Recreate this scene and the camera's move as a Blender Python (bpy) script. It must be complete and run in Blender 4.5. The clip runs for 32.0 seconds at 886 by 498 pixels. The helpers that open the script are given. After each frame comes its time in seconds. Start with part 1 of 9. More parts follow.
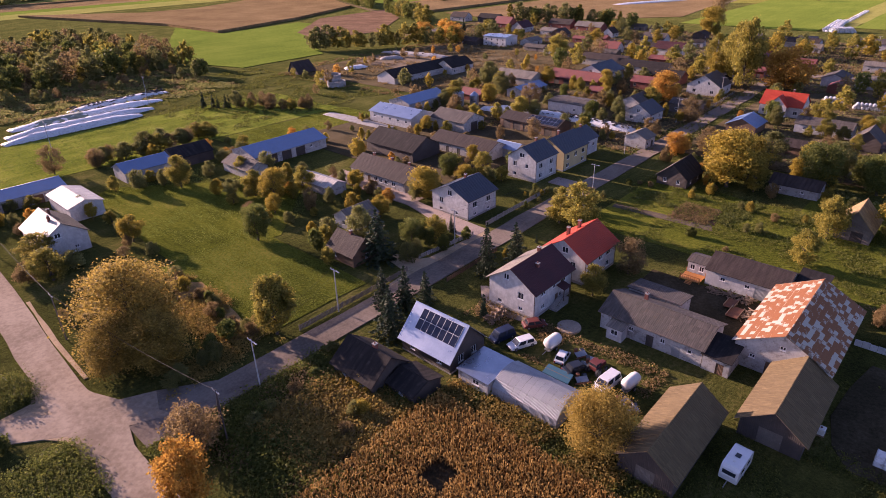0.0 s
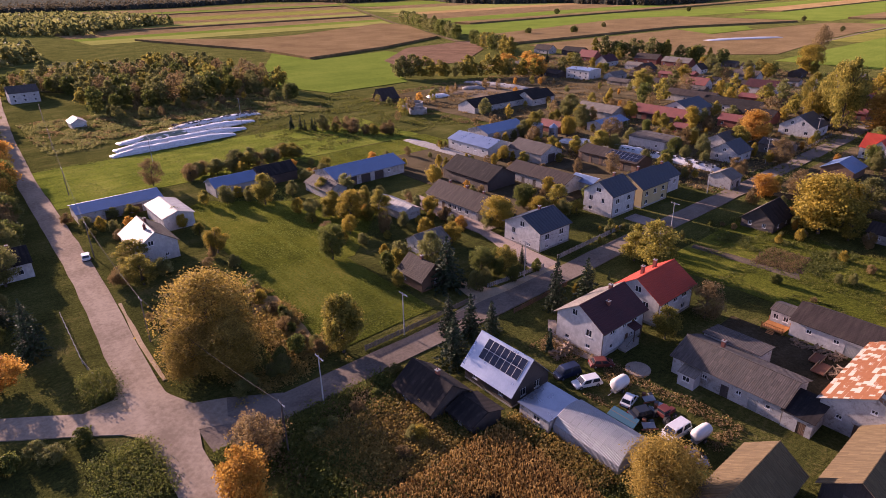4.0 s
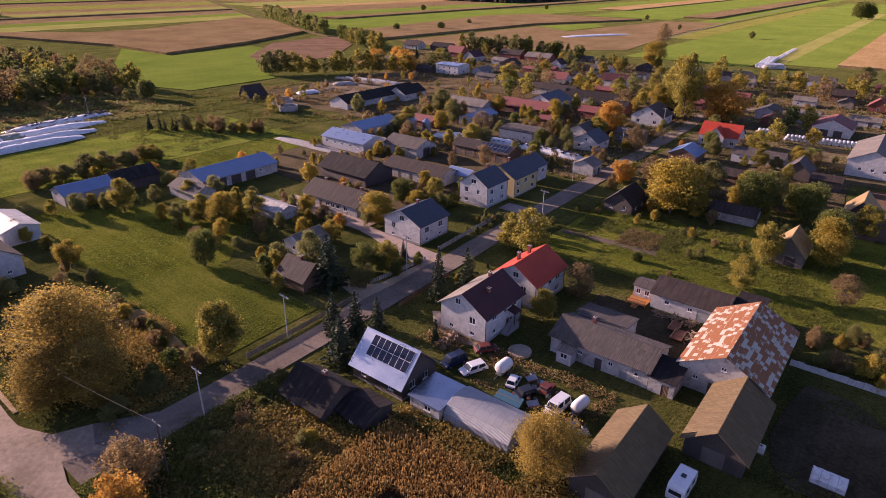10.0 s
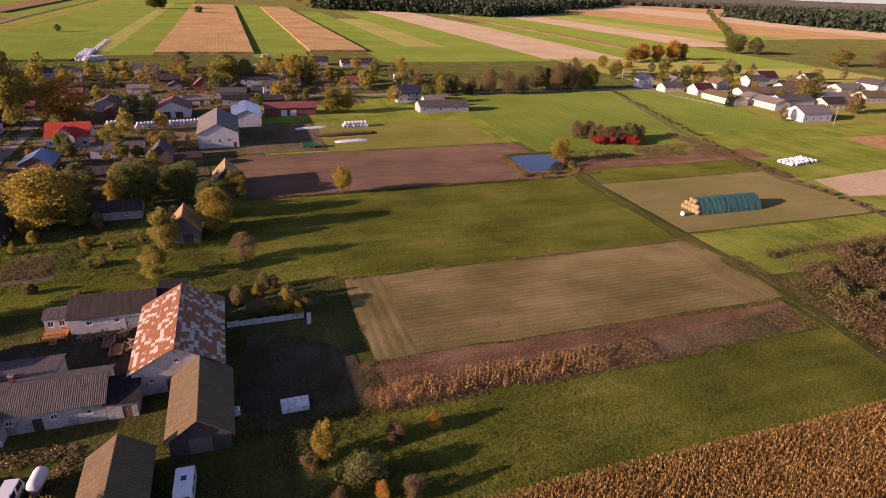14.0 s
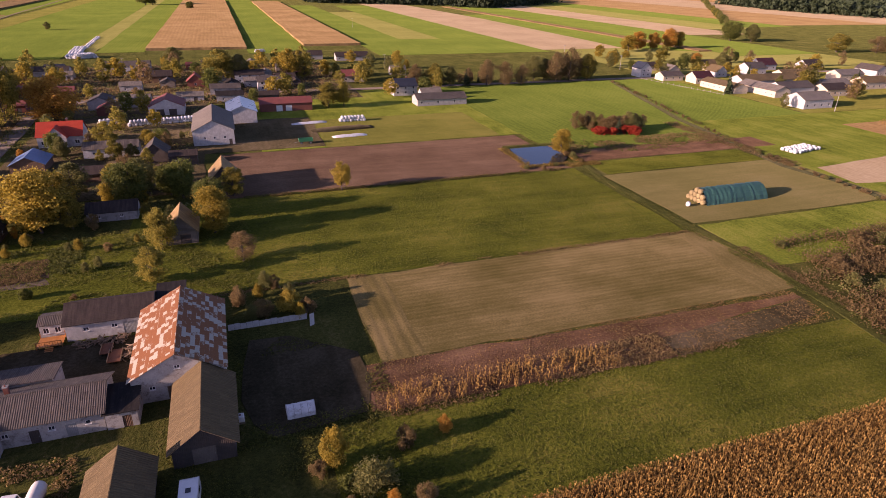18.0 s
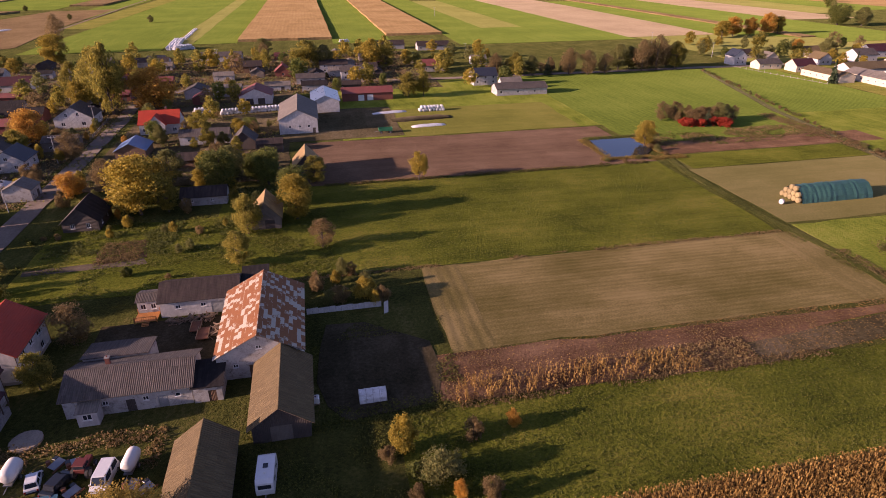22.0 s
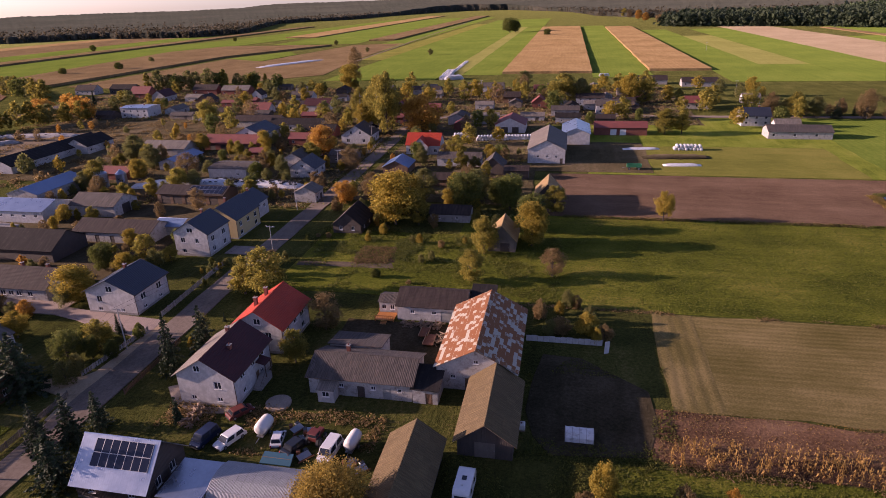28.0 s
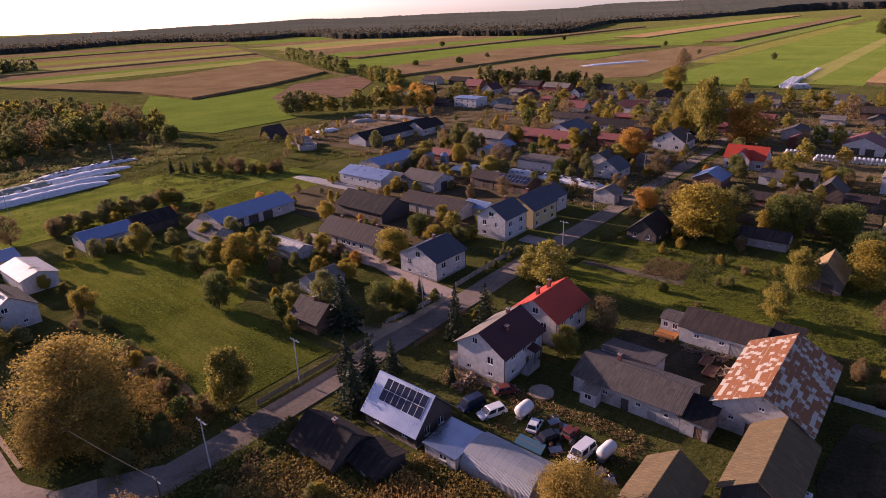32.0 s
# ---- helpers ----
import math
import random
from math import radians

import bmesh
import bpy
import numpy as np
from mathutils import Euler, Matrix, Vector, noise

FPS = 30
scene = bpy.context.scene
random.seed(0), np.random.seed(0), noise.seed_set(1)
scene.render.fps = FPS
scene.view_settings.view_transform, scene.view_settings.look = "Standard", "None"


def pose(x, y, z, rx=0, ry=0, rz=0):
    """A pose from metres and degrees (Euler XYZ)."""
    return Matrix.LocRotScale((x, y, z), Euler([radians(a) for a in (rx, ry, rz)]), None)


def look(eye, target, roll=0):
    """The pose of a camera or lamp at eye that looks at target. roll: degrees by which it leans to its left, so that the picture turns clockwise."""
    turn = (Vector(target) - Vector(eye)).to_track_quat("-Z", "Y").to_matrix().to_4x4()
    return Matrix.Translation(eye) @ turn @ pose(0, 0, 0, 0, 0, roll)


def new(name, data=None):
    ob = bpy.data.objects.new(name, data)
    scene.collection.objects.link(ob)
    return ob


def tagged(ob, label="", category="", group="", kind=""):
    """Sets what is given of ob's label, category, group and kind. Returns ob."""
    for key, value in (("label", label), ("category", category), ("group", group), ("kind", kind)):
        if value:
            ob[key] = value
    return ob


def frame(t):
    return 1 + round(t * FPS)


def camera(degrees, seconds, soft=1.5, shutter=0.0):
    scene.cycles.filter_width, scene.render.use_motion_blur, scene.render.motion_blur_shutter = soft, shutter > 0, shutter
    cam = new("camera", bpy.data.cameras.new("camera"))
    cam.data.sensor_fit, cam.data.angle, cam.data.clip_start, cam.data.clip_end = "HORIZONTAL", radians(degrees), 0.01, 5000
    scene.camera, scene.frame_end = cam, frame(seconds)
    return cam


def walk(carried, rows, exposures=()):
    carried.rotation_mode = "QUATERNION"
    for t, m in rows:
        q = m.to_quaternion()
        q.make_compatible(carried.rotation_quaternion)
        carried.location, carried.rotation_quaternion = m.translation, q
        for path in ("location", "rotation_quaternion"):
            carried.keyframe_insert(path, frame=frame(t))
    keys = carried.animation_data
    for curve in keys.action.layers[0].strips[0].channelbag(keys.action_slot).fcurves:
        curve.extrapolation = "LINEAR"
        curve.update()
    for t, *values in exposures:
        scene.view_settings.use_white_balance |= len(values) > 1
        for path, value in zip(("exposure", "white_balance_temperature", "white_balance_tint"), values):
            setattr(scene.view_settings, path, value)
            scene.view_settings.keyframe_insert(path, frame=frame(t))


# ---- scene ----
cam = camera(72.16, 32.0, 0.85)
PATH = [
    (0, pose(-0.00, -0.00, 57.50, 63.24, 1.37, 0.03)),
    (0.5, pose(0.14, -0.03, 57.60, 64.63, 1.31, 1.06)),
    (1, pose(0.20, -0.08, 57.64, 66.08, 1.27, 1.46)),
    (1.5, pose(0.27, -0.13, 57.69, 66.05, 1.22, 1.24)),
    (2, pose(0.21, -0.12, 57.74, 66.03, 1.16, 1.07)),
    (2.5, pose(0.24, -0.16, 57.74, 65.99, 1.02, 1.86)),
    (3, pose(0.22, -0.11, 57.79, 65.97, 1.05, 3.80)),
    (3.5, pose(0.16, -0.12, 57.79, 66.03, 1.07, 6.24)),
    (4, pose(0.22, -0.17, 57.83, 65.97, 0.94, 7.61)),
    (4.5, pose(0.11, -0.18, 57.84, 65.97, 0.95, 8.36)),
    (6.5, pose(0.25, -0.30, 57.78, 65.85, 0.83, 8.56)),
    (7, pose(0.39, -0.43, 57.75, 65.76, 0.46, 6.87)),
    (7.5, pose(0.31, -0.43, 57.76, 65.70, 0.35, 4.96)),
    (8, pose(0.20, -0.37, 57.75, 65.66, 0.23, 3.25)),
    (8.5, pose(0.22, -0.30, 57.75, 65.62, 0.04, 1.11)),
    (9, pose(0.30, -0.27, 57.74, 65.59, -0.11, -0.68)),
    (9.5, pose(0.31, -0.23, 57.70, 65.60, -0.26, -2.33)),
    (10, pose(0.34, -0.19, 57.65, 65.55, -0.42, -3.95)),
    (10.5, pose(0.22, -0.08, 57.58, 65.53, -0.45, -4.08)),
    (11, pose(0.31, 0.01, 57.52, 65.50, -0.35, -4.07)),
    (11.5, pose(0.56, 0.18, 57.50, 65.43, -0.51, -7.97)),
    (12, pose(0.71, 0.41, 57.44, 65.57, -1.06, -22.39)),
    (12.5, pose(0.76, 0.65, 57.40, 65.86, -1.66, -39.81)),
    (13, pose(0.47, 0.86, 57.35, 66.18, -1.83, -55.57)),
    (13.5, pose(0.37, 1.19, 57.16, 66.17, -1.91, -59.08)),
    (14, pose(0.39, 1.48, 57.02, 66.09, -1.90, -60.52)),
    (14.5, pose(0.66, 1.89, 56.92, 66.04, -1.92, -61.35)),
    (16.5, pose(2.22, 3.80, 56.72, 65.78, -1.55, -62.18)),
    (17, pose(2.16, 4.07, 56.60, 65.68, -1.45, -62.37)),
    (17.5, pose(2.05, 4.17, 56.51, 65.58, -1.24, -61.88)),
    (18, pose(2.15, 4.17, 56.45, 65.45, -1.10, -61.21)),
    (18.5, pose(2.25, 4.18, 56.36, 63.76, -0.94, -61.11)),
    (19, pose(2.34, 4.28, 56.33, 62.35, -0.85, -61.21)),
    (19.5, pose(2.28, 4.37, 56.44, 62.26, -0.63, -60.63)),
    (20, pose(2.15, 4.39, 56.51, 62.17, -0.40, -57.71)),
    (20.5, pose(2.16, 4.37, 56.57, 62.14, -0.14, -54.85)),
    (21, pose(2.27, 4.30, 56.70, 62.10, 0.05, -53.89)),
    (21.5, pose(2.34, 4.26, 56.82, 62.63, 0.18, -53.97)),
    (22, pose(2.38, 4.19, 56.87, 64.39, 0.24, -54.06)),
    (22.5, pose(2.34, 4.13, 56.89, 66.03, 0.32, -54.32)),
    (23, pose(2.31, 4.07, 56.85, 67.09, 0.34, -54.54)),
    (23.5, pose(2.25, 4.01, 56.90, 67.04, 0.43, -54.73)),
    (24, pose(2.33, 3.93, 56.93, 67.06, 0.48, -54.84)),
    (24.5, pose(2.30, 3.92, 56.91, 67.05, 0.55, -54.30)),
    (26.5, pose(2.66, 3.69, 56.74, 67.25, 1.02, -44.18)),
    (27, pose(2.64, 3.66, 56.76, 67.35, 1.44, -39.12)),
    (27.5, pose(2.68, 3.68, 56.81, 67.51, 1.59, -35.01)),
    (28, pose(2.75, 3.70, 56.89, 67.65, 1.69, -30.94)),
    (28.5, pose(2.75, 3.69, 56.85, 67.79, 1.83, -26.81)),
    (29, pose(2.72, 3.71, 56.86, 67.94, 1.91, -22.46)),
    (29.5, pose(2.63, 3.68, 56.88, 68.08, 2.04, -18.67)),
    (30, pose(2.58, 3.62, 56.97, 68.17, 2.07, -14.49)),
    (30.5, pose(2.60, 3.55, 57.08, 68.25, 2.05, -10.80)),
    (31, pose(2.66, 3.50, 57.16, 68.36, 2.16, -7.50)),
    (31.5, pose(2.78, 3.41, 57.16, 68.44, 2.18, -4.75)),
    (32, pose(2.69, 3.31, 57.00, 68.57, 2.09, -2.31)),
]
walk(cam, PATH, [(0, 1.24, 6150, 48), (4, 1.12, 6150, 48), (10, 1.02, 6150, 48), (12, 0.9, 6200, 48), (14, 0.8, 6500, 48), (18, 0.82, 6500, 48), (24, 0.84, 6500, 48), (27, 0.72, 6200, 48), (32, 0.66, 6150, 51)])

# ---- world, sun ----
SUN_AZ, SUN_EL = radians(144.0), radians(14.5)
world = bpy.data.worlds.new("autumn_sky")
scene.world = world
world.use_nodes = True
wn = world.node_tree.nodes
wl = world.node_tree.links
sky = wn.new("ShaderNodeTexSky")
sky.sky_type = "NISHITA"
sky.sun_disc = False
sky.sun_elevation = SUN_EL
sky.sun_rotation = math.pi / 2 - SUN_AZ
sky.air_density = 0.65
sky.dust_density = 0.7
wl.new(sky.outputs["Color"], wn["Background"].inputs["Color"])
wn["Background"].inputs["Strength"].default_value = 0.106
sun = new("sun", bpy.data.lights.new("sun", "SUN"))
sun.data.energy = 5.6
sun.data.angle = radians(0.6)
sun.data.color = (1.0, 0.80, 0.55)
sun.matrix_world = look((math.cos(SUN_AZ) * 100, math.sin(SUN_AZ) * 100, math.tan(SUN_EL) * 100), (0, 0, 0))

# ---- plan: the village lies on a grid turned by 48 degrees ----
AX = radians(48.0)
CA, SA = math.cos(AX), math.sin(AX)
ALONG, ACROSS = 48.0, -42.0


def uv(u, v):
    """Plan coordinates (along the street, across it) to the world."""
    return u * CA - v * SA, u * SA + v * CA


# ---- materials ----
def shader(name):
    m = bpy.data.materials.new(name)
    m.use_nodes = True
    return m, m.node_tree.nodes, m.node_tree.links, m.node_tree.nodes["Principled BSDF"]


def ramp(nodes, stops):
    r = nodes.new("ShaderNodeValToRGB")
    el = r.color_ramp.elements
    while len(el) < len(stops):
        el.new(0.5)
    for e, (p, c) in zip(el, stops):
        e.position = p
        e.color = (*c, 1) if len(c) == 3 else c
    return r


def noise_node(nodes, links, vec, scale, detail=4.0, rough=0.6):
    n = nodes.new("ShaderNodeTexNoise")
    n.inputs["Scale"].default_value = scale
    n.inputs["Detail"].default_value = detail
    n.inputs["Roughness"].default_value = rough
    links.new(vec, n.inputs["Vector"])
    return n.outputs["Fac"]


def mixc(nodes, links, fac, a, b, mode="MIX"):
    n = nodes.new("ShaderNodeMix")
    n.data_type = "RGBA"
    n.blend_type = mode
    for sock, val in ((n.inputs[0], fac), (n.inputs[6], a), (n.inputs[7], b)):
        if hasattr(val, "links"):
            links.new(val, sock)
        elif isinstance(val, (int, float)):
            sock.default_value = val
        else:
            sock.default_value = (*val, 1)
    return n.outputs[2]


def surf(name, light, dark, fine=6.0, coarse=0.5, rough=0.8, metal=0.0, bump=0.3, stain=None, wave=None, spread=0.0, space="Object", spec=0.5, streak=None):
    """A two-scale surface: fine grain, coarse patches, an optional stain colour, optional ribs (axis, period) and a spread of tone from object to object."""
    m, n, l, p = shader(name)
    tc = n.new("ShaderNodeTexCoord")
    vec = tc.outputs["Object"]
    if space == "World":
        vec = n.new("ShaderNodeNewGeometry").outputs["Position"]
    else:
        oi = n.new("ShaderNodeObjectInfo")
        add = n.new("ShaderNodeVectorMath")
        add.operation = "MULTIPLY_ADD"
        l.new(oi.outputs["Random"], add.inputs[0])
        add.inputs[1].default_value = (37.0, 53.0, 71.0)
        l.new(tc.outputs["Object"], add.inputs[2])
        vec2 = vec
        vec = add.outputs[0]
    g = noise_node(n, l, vec, fine, 5.0, 0.65)
    c = noise_node(n, l, vec, coarse, 3.0, 0.55)
    gr = ramp(n, [(0.3, (0, 0, 0)), (0.7, (1, 1, 1))])
    l.new(g, gr.inputs[0])
    cr = ramp(n, [(0.35, (0, 0, 0)), (0.65, (1, 1, 1))])
    l.new(c, cr.inputs[0])
    half = tuple((a + b) / 2 for a, b in zip(light, dark))
    base = mixc(n, l, gr.outputs[0], half, light)
    base = mixc(n, l, cr.outputs[0], mixc(n, l, gr.outputs[0], dark, half), base)
    if stain:
        s = noise_node(n, l, vec, coarse * 2.3, 6.0, 0.7)
        sr = ramp(n, [(0.52, (0, 0, 0)), (0.66, (1, 1, 1))])
        l.new(s, sr.inputs[0])
        base = mixc(n, l, sr.outputs[0], base, stain)
    if streak:
        sm = n.new("ShaderNodeMapping")
        sm.inputs["Scale"].default_value = (streak[0], streak[1], 1.0)
        l.new(vec, sm.inputs["Vector"])
        sk = noise_node(n, l, sm.outputs[0], 1.0, 4.0, 0.65)
        skr = ramp(n, [(0.36, (0, 0, 0)), (0.62, (1, 1, 1))])
        l.new(sk, skr.inputs[0])
        base = mixc(n, l, skr.outputs[0], base, tuple(x * streak[2] for x in dark))
    if spread:
        oi2 = n.new("ShaderNodeObjectInfo")
        hs = n.new("ShaderNodeHueSaturation")
        mr = n.new("ShaderNodeMapRange")
        mr.inputs[3].default_value, mr.inputs[4].default_value = 1 - spread, 1 + spread
        l.new(oi2.outputs["Random"], mr.inputs[0])
        l.new(mr.outputs[0], hs.inputs["Value"])
        l.new(base, hs.inputs["Color"])
        base = hs.outputs[0]
    l.new(base, p.inputs["Base Color"])
    rr = n.new("ShaderNodeMapRange")
    rr.inputs[3].default_value, rr.inputs[4].default_value = max(0.02, rough - 0.1), min(1.0, rough + 0.1)
    l.new(c, rr.inputs[0])
    l.new(rr.outputs[0], p.inputs["Roughness"])
    p.inputs["Metallic"].default_value = metal
    p.inputs["Specular IOR Level"].default_value = spec
    h = g
    if wave:
        w = n.new("ShaderNodeTexWave")
        w.wave_type, w.bands_direction = "BANDS", wave[0]
        w.inputs["Scale"].default_value = 0.314 / wave[1]
        l.new(tc.outputs["Object"], w.inputs["Vector"])
        mx = n.new("ShaderNodeMath")
        mx.operation = "MULTIPLY_ADD"
        l.new(w.outputs["Fac"], mx.inputs[0])
        mx.inputs[1].default_value = 1.0
        l.new(g, mx.inputs[2])
        h = mx.outputs[0]
    if bump:
        b = n.new("ShaderNodeBump")
        b.inputs["Strength"].default_value = bump
        b.inputs["Distance"].default_value = 0.08
        l.new(h, b.inputs["Height"])
        l.new(b.outputs[0], p.inputs["Normal"])
    return m


def field(name, colours, rows=0.0, turn=48.0, fine=1.2, coarse=0.06, bump=0.5, depth=0.15, row_tone=0.25, sheen=0.11):
    """Ground cover in world coordinates: clods or tufts, patches, and rows that run along the heading turn, rows metres apart."""
    m, n, l, p = shader(name)
    geo = n.new("ShaderNodeNewGeometry")
    mp = n.new("ShaderNodeMapping")
    mp.vector_type = "TEXTURE"
    mp.inputs["Rotation"].default_value = (0, 0, radians(turn))
    l.new(geo.outputs["Position"], mp.inputs["Vector"])
    vec = mp.outputs[0]
    g = noise_node(n, l, vec, fine, 6.0, 0.7)
    c = noise_node(n, l, vec, coarse, 4.0, 0.6)
    st = n.new("ShaderNodeMapping")
    st.inputs["Scale"].default_value = (0.03, 0.35, 1.0)
    l.new(vec, st.inputs["Vector"])
    streak = noise_node(n, l, st.outputs[0], 1.0, 4.0, 0.6)
    mixed = n.new("ShaderNodeMath")
    mixed.operation = "MULTIPLY_ADD"
    l.new(g, mixed.inputs[0])
    mixed.inputs[1].default_value = 1.0
    l.new(c, mixed.inputs[2])
    m2 = n.new("ShaderNodeMath")
    m2.operation = "MULTIPLY_ADD"
    l.new(streak, m2.inputs[0])
    m2.inputs[1].default_value = 0.45
    l.new(mixed.outputs[0], m2.inputs[2])
    k = len(colours) - 1
    r = ramp(n, [(0.41 + 0.18 * i / k, col) for i, col in enumerate(colours)])
    div = n.new("ShaderNodeMath")
    div.operation = "MULTIPLY"
    div.inputs[1].default_value = 0.408
    l.new(m2.outputs[0], div.inputs[0])
    l.new(div.outputs[0], r.inputs[0])
    base = r.outputs[0]
    height = g
    if rows:
        w = n.new("ShaderNodeTexWave")
        w.wave_type, w.bands_direction = "BANDS", "Y"
        w.inputs["Scale"].default_value = 0.314 / rows
        w.inputs["Distortion"].default_value = 1.2
        w.inputs["Detail"].default_value = 2.0
        w.inputs["Detail Scale"].default_value = 0.6
        l.new(vec, w.inputs["Vector"])
        dk = n.new("ShaderNodeMath")
        dk.operation = "MULTIPLY"
        dk.inputs[1].default_value = row_tone
        l.new(w.outputs["Fac"], dk.inputs[0])
        base = mixc(n, l, dk.outputs[0], base, tuple(x * 0.45 for x in colours[0]))
        hh = n.new("ShaderNodeMath")
        hh.operation = "ADD"
        l.new(g, hh.inputs[0])
        l.new(w.outputs["Fac"], hh.inputs[1])
        height = hh.outputs[0]
    l.new(base, p.inputs["Base Color"])
    p.inputs["Roughness"].default_value = 0.95
    p.inputs["Specular IOR Level"].default_value = 0.0
    p.inputs["Sheen Weight"].default_value = sheen
    p.inputs["Sheen Roughness"].default_value = 0.45
    mid = colours[len(colours) // 2]
    p.inputs["Sheen Tint"].default_value = (*[min(1.0, x / max(mid) * 0.9) for x in mid], 1.0)
    b = n.new("ShaderNodeBump")
    b.inputs["Strength"].default_value = bump
    b.inputs["Distance"].default_value = depth
    l.new(height, b.inputs["Height"])
    l.new(b.outputs[0], p.inputs["Normal"])
    return m


def leafy(name, colours, through_light=0.45, spread=0.18):
    """Foliage: colour differs from clump to clump and tree to tree; thin leaves let light through."""
    m, n, l, p = shader(name)
    geo = n.new("ShaderNodeNewGeometry")
    oi = n.new("ShaderNodeObjectInfo")
    pos = noise_node(n, l, geo.outputs["Position"], 0.45, 3.0, 0.6)
    mx = n.new("ShaderNodeMath")
    mx.operation = "MULTIPLY_ADD"
    l.new(geo.outputs["Random Per Island"], mx.inputs[0])
    mx.inputs[1].default_value = 0.5
    l.new(pos, mx.inputs[2])
    k = max(1, len(colours) - 1)
    r = ramp(n, [(0.35 + 0.6 * i / k, c) for i, c in enumerate(colours)])
    l.new(mx.outputs[0], r.inputs[0])
    hs = n.new("ShaderNodeHueSaturation")
    mr = n.new("ShaderNodeMapRange")
    mr.inputs[3].default_value, mr.inputs[4].default_value = 1 - spread, 1 + spread
    l.new(oi.outputs["Random"], mr.inputs[0])
    l.new(mr.outputs[0], hs.inputs["Value"])
    l.new(r.outputs[0], hs.inputs["Color"])
    l.new(hs.outputs[0], p.inputs["Base Color"])
    p.inputs["Roughness"].default_value = 0.7
    p.inputs["Specular IOR Level"].default_value = 0.25
    tr = n.new("ShaderNodeBsdfTranslucent")
    l.new(hs.outputs[0], tr.inputs["Color"])
    ms = n.new("ShaderNodeMixShader")
    ms.inputs[0].default_value = through_light
    l.new(p.outputs[0], ms.inputs[1])
    l.new(tr.outputs[0], ms.inputs[2])
    l.new(ms.outputs[0], n["Material Output"].inputs["Surface"])
    return m


M = {}
M["render_white"] = surf("white_render", (0.58, 0.565, 0.555), (0.46, 0.447, 0.44), 5, 0.35, 0.85, bump=0.15, stain=(0.38, 0.365, 0.345), streak=(1.4, 0.5, 0.85))
M["render_old"] = surf("old_limewash", (0.50, 0.48, 0.455), (0.30, 0.285, 0.27), 4, 0.5, 0.9, bump=0.35, stain=(0.20, 0.175, 0.16))
M["render_yellow"] = surf("yellow_render", (0.52, 0.42, 0.22), (0.42, 0.33, 0.17), 5, 0.4, 0.85, bump=0.15)
M["render_cream"] = surf("cream_render", (0.62, 0.53, 0.40), (0.47, 0.40, 0.31), 5, 0.4, 0.85, bump=0.15, stain=(0.40, 0.34, 0.27))
M["render_grey"] = surf("grey_render", (0.42, 0.40, 0.38), (0.30, 0.29, 0.28), 5, 0.4, 0.9, bump=0.3, stain=(0.2, 0.19, 0.18))
M["brick_red"] = surf("red_brick", (0.24, 0.075, 0.050), (0.15, 0.052, 0.038), 8, 0.6, 0.9, bump=0.4)
M["wood_dark"] = surf("tarred_boards", (0.085, 0.065, 0.055), (0.040, 0.032, 0.030), 6, 0.6, 0.85, bump=0.5, wave=("X", 0.22))
M["wood_grey"] = surf("weathered_boards", (0.20, 0.165, 0.135), (0.10, 0.082, 0.07), 6, 0.5, 0.9, bump=0.5, wave=("X", 0.2))
M["wood_brown"] = surf("brown_boards", (0.18, 0.10, 0.055), (0.09, 0.05, 0.03), 6, 0.5, 0.8, bump=0.4, wave=("X", 0.2))
M["timber"] = surf("sawn_timber", (0.30, 0.21, 0.13), (0.18, 0.12, 0.08), 7, 0.6, 0.85, bump=0.3, spread=0.25)
M["roof_navy"] = surf("navy_metal_tile", (0.035, 0.042, 0.060), (0.022, 0.026, 0.038), 7, 0.4, 0.5, bump=0.6, wave=("Y", 0.35), spec=0.4)
M["roof_maroon"] = surf("maroon_metal_tile", (0.082, 0.026, 0.028), (0.046, 0.017, 0.019), 7, 0.4, 0.65, bump=0.6, wave=("Y", 0.35), spec=0.2)
M["roof_red"] = surf("red_metal_tile", (0.46, 0.060, 0.028), (0.32, 0.040, 0.020), 7, 0.4, 0.6, bump=0.6, wave=("Y", 0.35), spec=0.2)
M["roof_redold"] = surf("old_red_tile", (0.24, 0.06, 0.045), (0.14, 0.04, 0.035), 6, 0.5, 0.75, bump=0.5, wave=("Y", 0.35))
M["roof_brown"] = surf("brown_tile", (0.078, 0.056, 0.048), (0.044, 0.033, 0.029), 6, 0.4, 0.8, bump=0.5, wave=("Y", 0.35), stain=(0.068, 0.056, 0.042), spec=0.2, streak=(2.2, 0.25, 0.75))
M["roof_grey"] = surf("grey_fibre_cement", (0.118, 0.098, 0.084), (0.066, 0.055, 0.049), 5, 0.35, 0.9, bump=0.5, wave=("X", 0.26), stain=(0.095, 0.066, 0.044), streak=(3.4, 0.3, 0.7))
M["roof_tan"] = surf("lichen_fibre_cement", (0.205, 0.150, 0.078), (0.118, 0.086, 0.046), 5, 0.35, 0.95, bump=0.9, wave=("X", 0.36), stain=(0.142, 0.104, 0.055), spread=0.03, streak=(5.5, 0.12, 0.9), spec=0.15)
M["roof_pale"] = surf("pale_fibre_cement", (0.24, 0.205, 0.17), (0.15, 0.13, 0.11), 5, 0.35, 0.9, bump=0.6, wave=("X", 0.3), stain=(0.13, 0.11, 0.09), streak=(3.0, 0.25, 0.7))
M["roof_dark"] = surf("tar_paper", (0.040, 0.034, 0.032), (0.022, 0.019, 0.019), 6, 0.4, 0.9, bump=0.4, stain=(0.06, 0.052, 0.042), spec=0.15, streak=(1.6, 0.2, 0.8))
